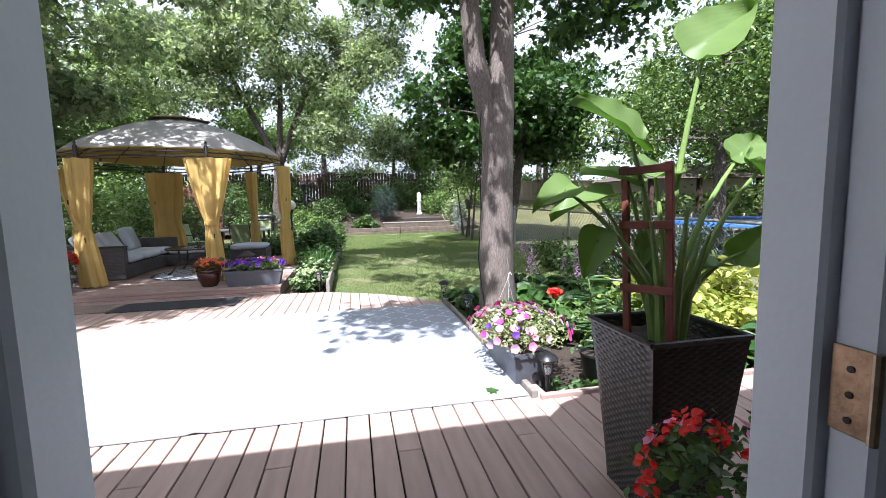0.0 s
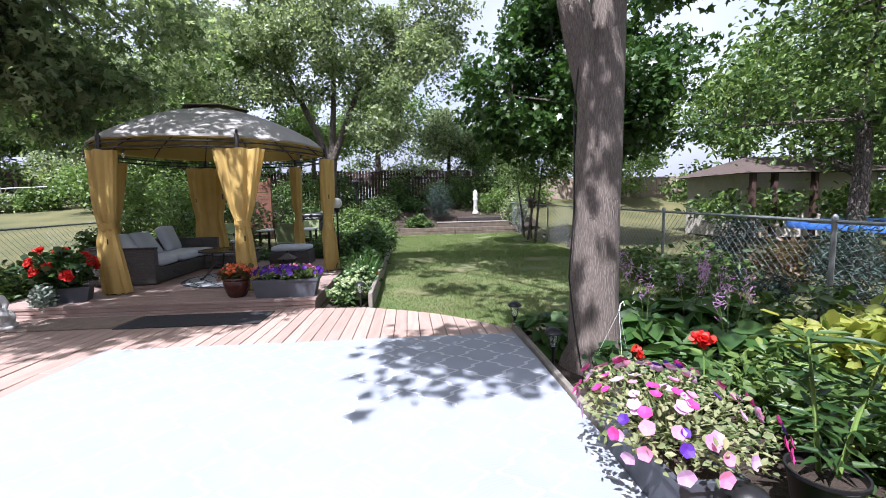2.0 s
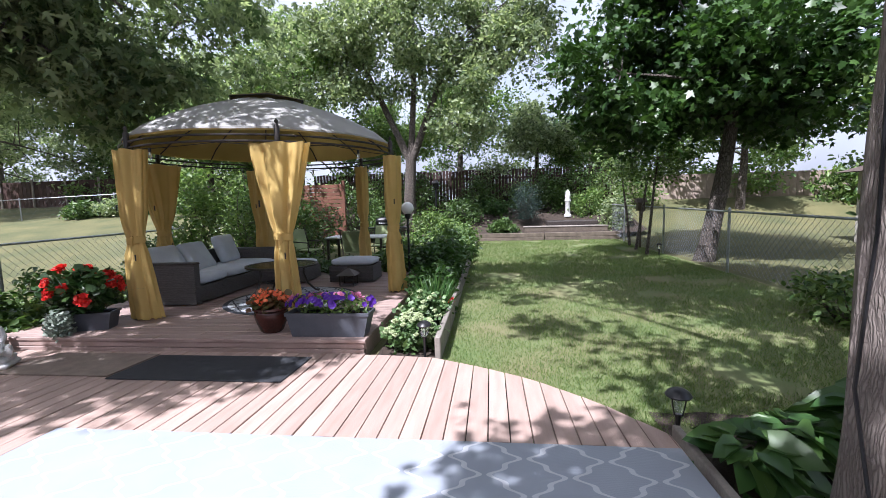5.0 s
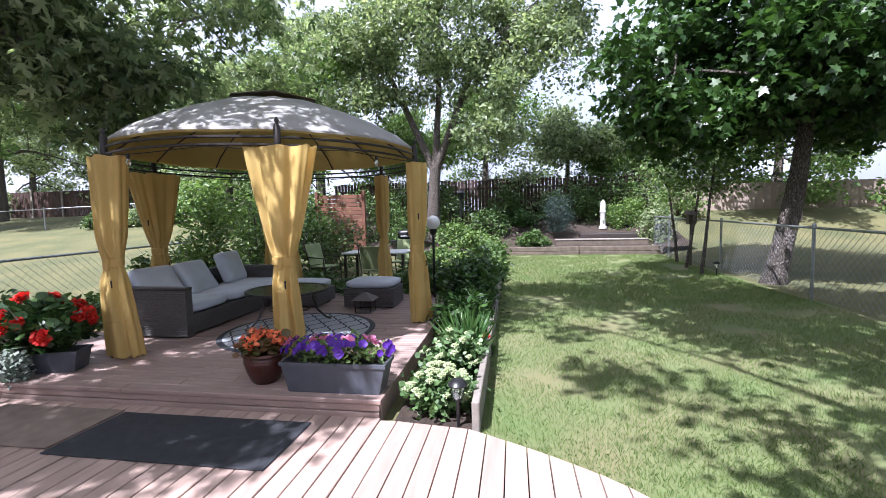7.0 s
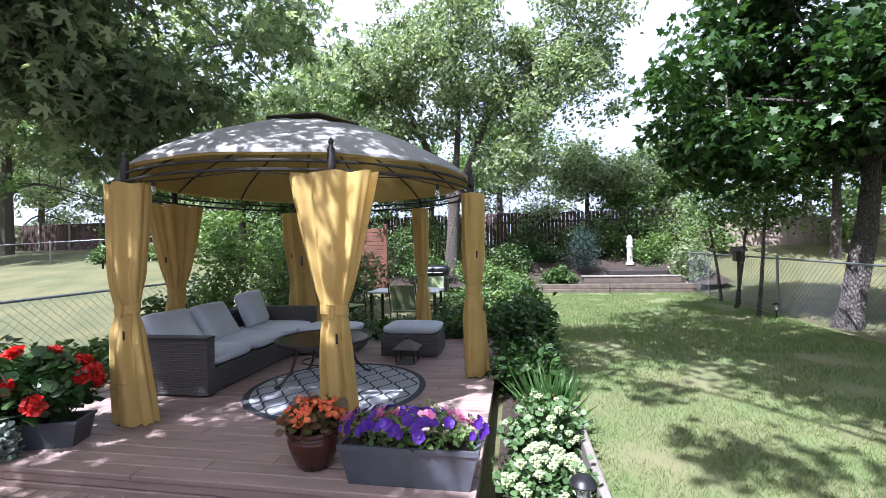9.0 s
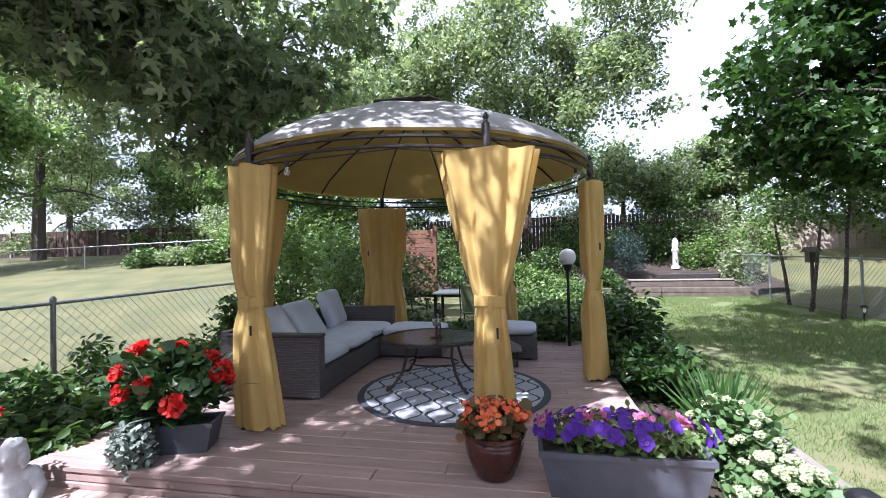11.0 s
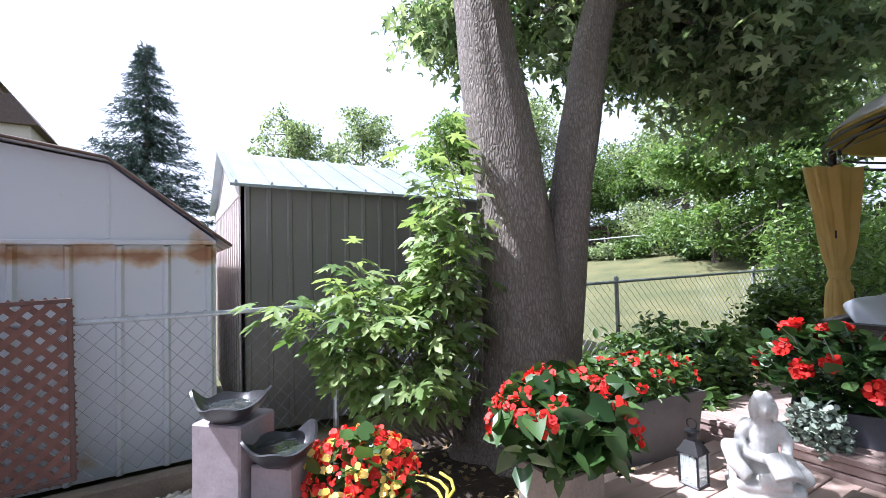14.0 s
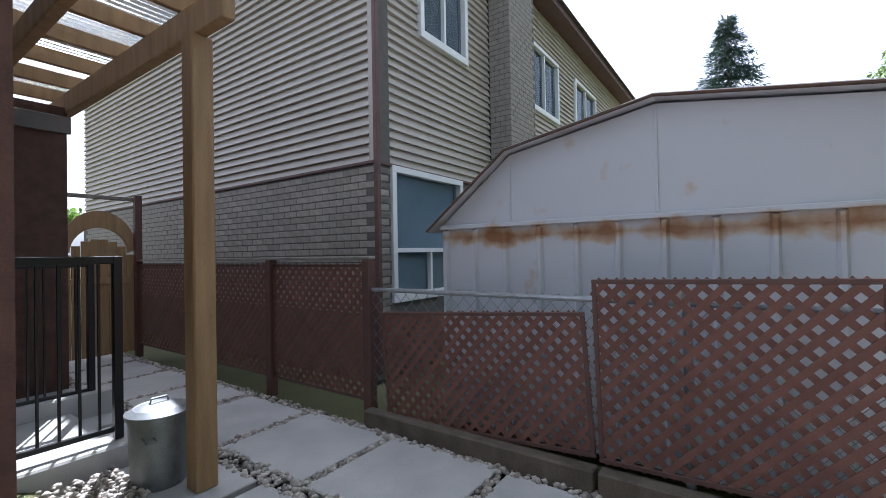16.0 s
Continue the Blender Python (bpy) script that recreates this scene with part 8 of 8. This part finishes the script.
part("roof", Geo().add([(-0.16, -0.15, 1.35), (0.16, -0.15, 1.35), (0.16, 0.15, 1.35), (-0.16, 0.15, 1.35), (-0.16, 0, 1.47), (0.16, 0, 1.47)], [(0, 1, 5, 4), (2, 3, 4, 5), (0, 4, 3), (1, 2, 5), (3, 2, 1, 0)]), M["timber"], bh)
for x, y, rx, rz_ in ((4.45, 6.2, 0.22, 0.36), (4.35, 4.75, 0.34, 0.34)):
    shrub("dwarf_cedar", x, y, (rx, rx, rz_), 1500, 0.07, M["leaf_needle"], "dark feathery dwarf cedar beside the fence", SPRAY, clumps=40)
# outbuilding and pool beyond the right fence
M["cream_wall"] = surf("cream_board_wall", (0.62, 0.58, 0.50), (0.50, 0.46, 0.40), 0.75, 4, 60, 0.1)
ob = thing("outbuilding", (12.6, 14.6, 0.05), "pale outbuilding with a dark hipped roof", "shed")
part("wall", Geo().box(-2.2, 2.4, -0.4, 2.2, 0, 2.0), M["cream_wall"], ob)
for x in (-2.2, -1.5, -0.2, 2.4):
    part("post", Geo().cham(x - 0.07, x + 0.07, -0.95, -0.8, 0, 2.0, 0.01), M["fence"], ob)
part("roof", Geo().add([(-2.6, -1.1, 2.0), (2.8, -1.1, 2.0), (2.8, 2.5, 2.0), (-2.6, 2.5, 2.0), (-1.2, 0.7, 2.6), (1.4, 0.7, 2.6)], [(0, 1, 5, 4), (1, 2, 5), (2, 3, 4, 5), (3, 0, 4), (3, 2, 1, 0)]), M["roof"], ob, "dark shingle roof")
po = thing("trampoline", (9.2, 8.6, -0.05), "round trampoline with a blue padded rim", "trampoline")
part("mat", Geo().lathe([(1.52, 0.82), (1.52, 0.825), (0.001, 0.815)], 40, close=False), M["mat"], po, "black jumping mat")
part("pad", Geo().lathe([(1.50, 0.83), (1.50, 0.86), (1.60, 0.885), (1.76, 0.88), (1.79, 0.84), (1.79, 0.78), (1.75, 0.80)], 48, close=False), M["pool_blue"], po, "blue padded rim", smooth=True)
for k in range(8):
    a = 2 * math.pi * k / 8 + 0.3
    part("leg", Geo().tube([(1.70 * math.cos(a), 1.70 * math.sin(a), 0.0), (1.72 * math.cos(a), 1.72 * math.sin(a), 0.8)], 0.024, 8), M["galv"], po, smooth=True)

# ---- side patio ----
patio = setting("patio", Geo().box(-7.5, -5.47, -9, 5.3, -0.42, -0.345), M["soil"], "concrete slab path with river stones between", "path")
YS = [-7.35, -6.2, -5.05, -3.95, -2.9, -1.9, -0.84, 0.28, 1.37, 2.45, 3.58, 4.66, 5.2]
for k, (a, b) in enumerate(zip(YS, YS[1:])):
    for x0, x1 in ((-7.40 + 0.02 * (k % 3), -6.43), (-6.30, -5.50)):
        d = 0.28 if x0 > -7 else 0.0
        g = Geo().cham(x0, x1, a + 0.035 - d, b - 0.045 - d, -0.37, -0.30 + 0.004 * math.sin(k * 2.1), 0.008)
        part("slab", g, M["slab"], patio)


def pebbles(n, fn, label):
    ico = [(0, 0, 1), (0.9, 0, 0.35), (0.28, 0.85, 0.4), (-0.72, 0.53, 0.3), (-0.72, -0.53, 0.4), (0.28, -0.85, 0.3), (0, 0, -0.4)]
    fc = [(0, 1, 2), (0, 2, 3), (0, 3, 4), (0, 4, 5), (0, 5, 1), (6, 2, 1), (6, 3, 2), (6, 4, 3), (6, 5, 4), (6, 1, 5)]
    at = np.array([fn() for _ in range(n)])
    me = leaf_mesh("river_stones", at, 0.018 + 0.022 * rng.random(n), (ico, fc), M["pebble"], 2.0)
    me.polygons.foreach_set("use_smooth", [True] * len(me.polygons))
    o_ = new("river_stones", me)
    tagged(o_, label, "stones", "", "stuff")


M["pebble"] = leafy("pebble_stone", (0.22, 0.19, 0.165), (0.52, 0.48, 0.43), 0.8, 0.0)


def joint():
    y = rng.uniform(-8, 5.2)
    w = rng.random()
    if w < 0.42:
        return (rng.uniform(-6.46, -6.26), y, -0.325 + 0.02 * rng.random())
    if w < 0.7:
        return (rng.uniform(-7.44, -7.34), y, -0.325 + 0.02 * rng.random())
    k = YS[rng.integers(len(YS))]
    return (rng.uniform(-7.4, -6.4), k + rng.normal() * 0.025, -0.325 + 0.015 * rng.random())


pebbles(5200, joint, "mixed river stones between the slabs")
pebbles(500, lambda: (rng.uniform(-5.75, -5.1), rng.uniform(-1.05, -0.4), -0.30 + 0.05 * rng.random()), "heap of river stones by the bin")
# pergola over the side door
pg = thing("pergola", (-6.03, -0.28, -0.3), "timber pergola with clear corrugated roofing", "pergola")
part("post", Geo().cham(-0.075, 0.075, -0.075, 0.075, 0, 3.14, 0.01), M["pine"], pg)
part("beam", Geo().cham(-0.045, 0.045, -3.3, 0.42, 3.14, 3.36, 0.008), M["pine"], pg)
part("beam", Geo().cham(0.62, 0.70, -3.3, 0.42, 3.16, 3.34, 0.008), M["pine"], pg)
for k in range(7):
    part("rafter", Geo().cham(-0.2, 1.05, -3.2 + k * 0.6, -3.15 + k * 0.6, 3.365, 3.50, 0.006), M["pine"], pg)
part("roof_sheet", Geo().sheet(10, 150, lambda u, v: (-0.3 + 1.4 * u, -3.3 + 3.8 * v, 3.53 + 0.014 * math.sin(v * 3.8 / 0.075 * 6.283))), M["poly"], pg, "clear corrugated sheet", smooth=True)
# railing on its concrete curb
cb = setting("curb", Geo().cham(-5.92, -4.95, -1.42, -1.12, -0.40, -0.13, 0.015).cham(-6.25, -4.95, -3.0, -2.6, -0.40, -0.05, 0.015).box(-5.9, -4.95, -2.6, -1.42, -0.40, -0.2), M["slab"], "concrete curb of the side steps", "curb")
for y, x0, x1, top in ((-1.26, -5.86, -4.98, 1.32), (-2.7, -6.1, -4.98, 1.28)):
    rl = thing("railing", (x0, y, -0.12), "black metal railing beside the steps", "railing", "railings")
    h = top + 0.12
    part("post", Geo().cham(-0.03, 0.03, -0.03, 0.03, 0, h, 0.004), M["black"], rl)
    part("rail", Geo().cham(0.0, x1 - x0, -0.025, 0.025, h - 0.06, h, 0.004), M["black"], rl)
    part("rail", Geo().cham(0.03, x1 - x0, -0.02, 0.02, 0.06, 0.10, 0.004), M["black"], rl)
    k = 0.12
    while k < x1 - x0:
        part("baluster", Geo().cham(k - 0.009, k + 0.009, -0.009, 0.009, 0.10, h - 0.06, 0.002), M["black"], rl)
        k += 0.12
cn = thing("trash_can", (-5.90, -0.62, -0.3), "galvanised steel trash can with lid", "bin")
part("body", Geo().lathe([(0.16, 0), (0.17, 0.01), (0.178, 0.1), (0.19, 0.42), (0.198, 0.50), (0.19, 0.50)], 36, close=False), M["can"], cn, smooth=True)
part("lid", Geo().lathe([(0.205, 0.48), (0.21, 0.515), (0.16, 0.545), (0.15, 0.54), (0.08, 0.565), (0.001, 0.57)], 36, close=False), M["can"], cn, smooth=True)
part("handle", Geo().tube([(-0.06, 0, 0.565), (-0.05, 0, 0.60), (0.05, 0, 0.60), (0.06, 0, 0.565)], 0.008, 6), M["can"], cn, smooth=True)
part("side_handle", Geo().tube([(0.10, 0.155, 0.38), (0.09, 0.205, 0.35), (0.15, 0.17, 0.35), (0.15, 0.11, 0.38)], 0.008, 6), M["can"], cn, smooth=True)
# arched gate
ga = thing("garden_gate", (-7.05, -5.6, -0.3), "brown arched timber gate at the end of the path", "gate")
for k in range(8):
    x = -0.42 + k * 0.12
    zt = 1.75 + 0.62 * math.sqrt(max(0, 1 - (x / 0.52) ** 2))
    part("board", Geo().cham(x - 0.056, x + 0.056, -0.015, 0.015, 0.06, zt - 0.45, 0.005), M["pine"], ga)
g = Geo()
seg = 16
pts = [(0.5 * math.cos(math.pi * k / seg), 1.75 + 0.62 * math.sin(math.pi * k / seg)) for k in range(seg + 1)]
pin = [(0.38 * math.cos(math.pi * k / seg), 1.70 + 0.40 * math.sin(math.pi * k / seg)) for k in range(seg + 1)]
g.add([(x, y, z) for y in (-0.03, 0.03) for ring in (pts, pin) for x, z in ring], [])
n = seg + 1
for k in range(seg):
    g.f += [(k, k + 1, n + k + 1, n + k), (2 * n + k, 3 * n + k, 3 * n + k + 1, 2 * n + k + 1), (k, 2 * n + k, 2 * n + k + 1, k + 1), (n + k, n + k + 1, 3 * n + k + 1, 3 * n + k)]
part("arch", g, M["pine"], ga)
part("crossbar", Geo().cham(-0.5, 0.6, -0.03, 0.03, 2.56, 2.62, 0.006), M["grey_timber"], ga)
part("brace", Geo().cham(-0.42, 0.44, 0.015, 0.045, 1.2, 1.3, 0.005), M["pine"], ga)
shade_tree(-8.2, -16.0, 5.0, 1.8, M["leaf_bright"], 51, "bright tree beyond the garden gate", clumps=120, leaf=0.18)

# ---- grass ----
n = 210000
gx_ = rng.uniform(-0.42, 4.7, n)
gy_ = 6.0 + 14.0 * rng.random(n) ** 1.5
keep = np.array([y > (deck_end(x) if x < 1.18 else 6.0) + 0.01 and not (x > 1.25 and y < 6.4 + 0.15 * math.sin(x * 3)) and noise.noise(Vector((x * 1.1, y * 1.1, 3))) > -0.5 + 0.25 * rng.random() for x, y in zip(gx_, gy_)])
gx_, gy_ = gx_[keep], gy_[keep]
at = np.stack([gx_, gy_, np.array([height(x, y) for x, y in zip(gx_, gy_)]) + 0.012], 1)
way = rng.normal(size=at.shape) * (0.5, 0.5, 0.1) + (0, 0, 0.75)
me = leaf_mesh("grass", at, 0.022 + 0.026 * rng.random(len(at)) + 0.010 * (gy_ > 12), ([(-0.07, 0, 0), (0.07, 0, 0), (0, 1, 0.2)], [(0, 1, 2)]), M["grass"], 0.3, 0, way)
tagged(new("grass", me), "short green and yellow lawn grass", "grass", "", "stuff")
n = 900
at = np.stack([rng.uniform(-7.3, -5.5, n), rng.uniform(4.9, 10, n), np.full(n, 0.0)], 1)
at[:, 2] = [height(x, y) + 0.055 for x, y, _ in at]
lf_ = leaf_mesh("fallen_leaves", at, 0.06, MAPLE, M["dead"], 1.5)
tagged(new("fallen_leaves", lf_), "dry fallen leaves on the earth", "leaves", "", "stuff")
for x, y in ((0.89, 2.88),):
    l1 = new("fallen_leaf", leaf_mesh("fallen_leaf", [(0, 0, 0)], 0.11, MAPLE, M["leaf_hosta"], 6.0))
    l1.location = (x, y, 0.022)
    tagged(l1, "single green maple leaf lying on the rug", "leaf", "fallen leaves")
hz = thing("garden_hose", (-6.25, 5.35, -0.24), "yellow garden hose coiled on the earth", "hose")
part("coil", Geo().tube([((0.22 + 0.01 * k / 8) * math.cos(k * 0.5), (0.16 + 0.004 * k) * math.sin(k * 0.5), 0.02 + 0.002 * k) for k in range(30)], 0.011, 6), M["hose"], hz, smooth=True)

# ---- bricks of the neighbour's house ----
BRK = Geo().cham(-0.006, 0.008, -0.142, 0.142, -0.042, 0.042, 0.005).mesh("brick", M["brick"])
BRN = Geo().cham(-0.142, 0.142, -0.006, 0.008, -0.042, 0.042, 0.005).mesh("brick", M["brick"])
east = [o_ for o_ in house.children if o_.name.startswith("east_wall")][0]
north = [o_ for o_ in house.children if o_.name.startswith("north_wall")][0]
rest, count = Geo(), 0
for j in range(9, 40):
    z = 0.02 + j * 0.098
    if z > ZB + o - 0.045:
        break
    for i in range(36):
        y = -0.15 - i * 0.296 - (0.148 if j % 2 else 0)
        if i < 18 and j > 13 and count < 290:
            part("brick", BRK, None, east, m=Matrix.Translation((0.0, y, z)))
            count += 1
        else:
            rest.box(0.0, 0.008, y - 0.142, y + 0.142, z - 0.042, z + 0.042)
    for i in range(10):
        x = -0.15 - i * 0.296 - (0.148 if j % 2 else 0)
        if -2.25 < x < -0.2 and 0.9 < z < 2.95:
            continue
        part("brick", BRN, None, north, m=Matrix.Translation((x, 0.0, z)))
part("brickwork", rest, M["brick"], east, kind="stuff")
cg = Geo()
for j in range(14, 102):
    z = 0.04 + j * 0.098
    for i in range(6):
        x = -4.25 + i * 0.19 + (0.095 if j % 2 else 0)
        cg.box(x - 0.09, min(x + 0.09, -3.2), 0.42, 0.428, z - 0.042, z + 0.042)
    for ya, yb in (((0.0, 0.20), (0.21, 0.42)) if j % 2 else ((0.0, 0.10), (0.11, 0.31), (0.32, 0.42))):
        cg.box(-3.2, -3.192, ya, yb, z - 0.042, z + 0.042)
part("brickwork", cg, M["brick"], chim, kind="stuff")

# narrow strip of bricks beside the low window
for j in range(9, 29):
    z = 0.02 + j * 0.098
    part("brick", Geo().cham(-0.10, 0.10, -0.006, 0.008, -0.042, 0.042, 0.005), M["brick"], north, m=Matrix.Translation((-0.16, 0.0, z)))
# black cord hanging down the maple trunk
cd = thing("power_cord", (1.50, 4.98, -0.1), "black cord hanging down the maple trunk", "cord")
part("cord", Geo().tube([(0.05, -0.02, 3.0), (-0.02, 0.0, 2.2), (0.0, 0.02, 1.4), (-0.04, 0.02, 0.8), (-0.02, -0.04, 0.45), (0.03, -0.1, 0.03)], 0.007, 6), M["black"], cd, smooth=True)
# small lantern feeder in the back garden
bl = thing("garden_lantern", (-2.4, 23.2, 0.9), "dark post lantern in the back garden", "lantern")
part("post", Geo().tube([(0, 0, 0), (0, 0, 1.3)], 0.04, 8), M["black"], bl)
part("head", Geo().lathe([(0.10, 1.3), (0.16, 1.5), (0.20, 1.52), (0.05, 1.68)], 10), M["black"], bl)
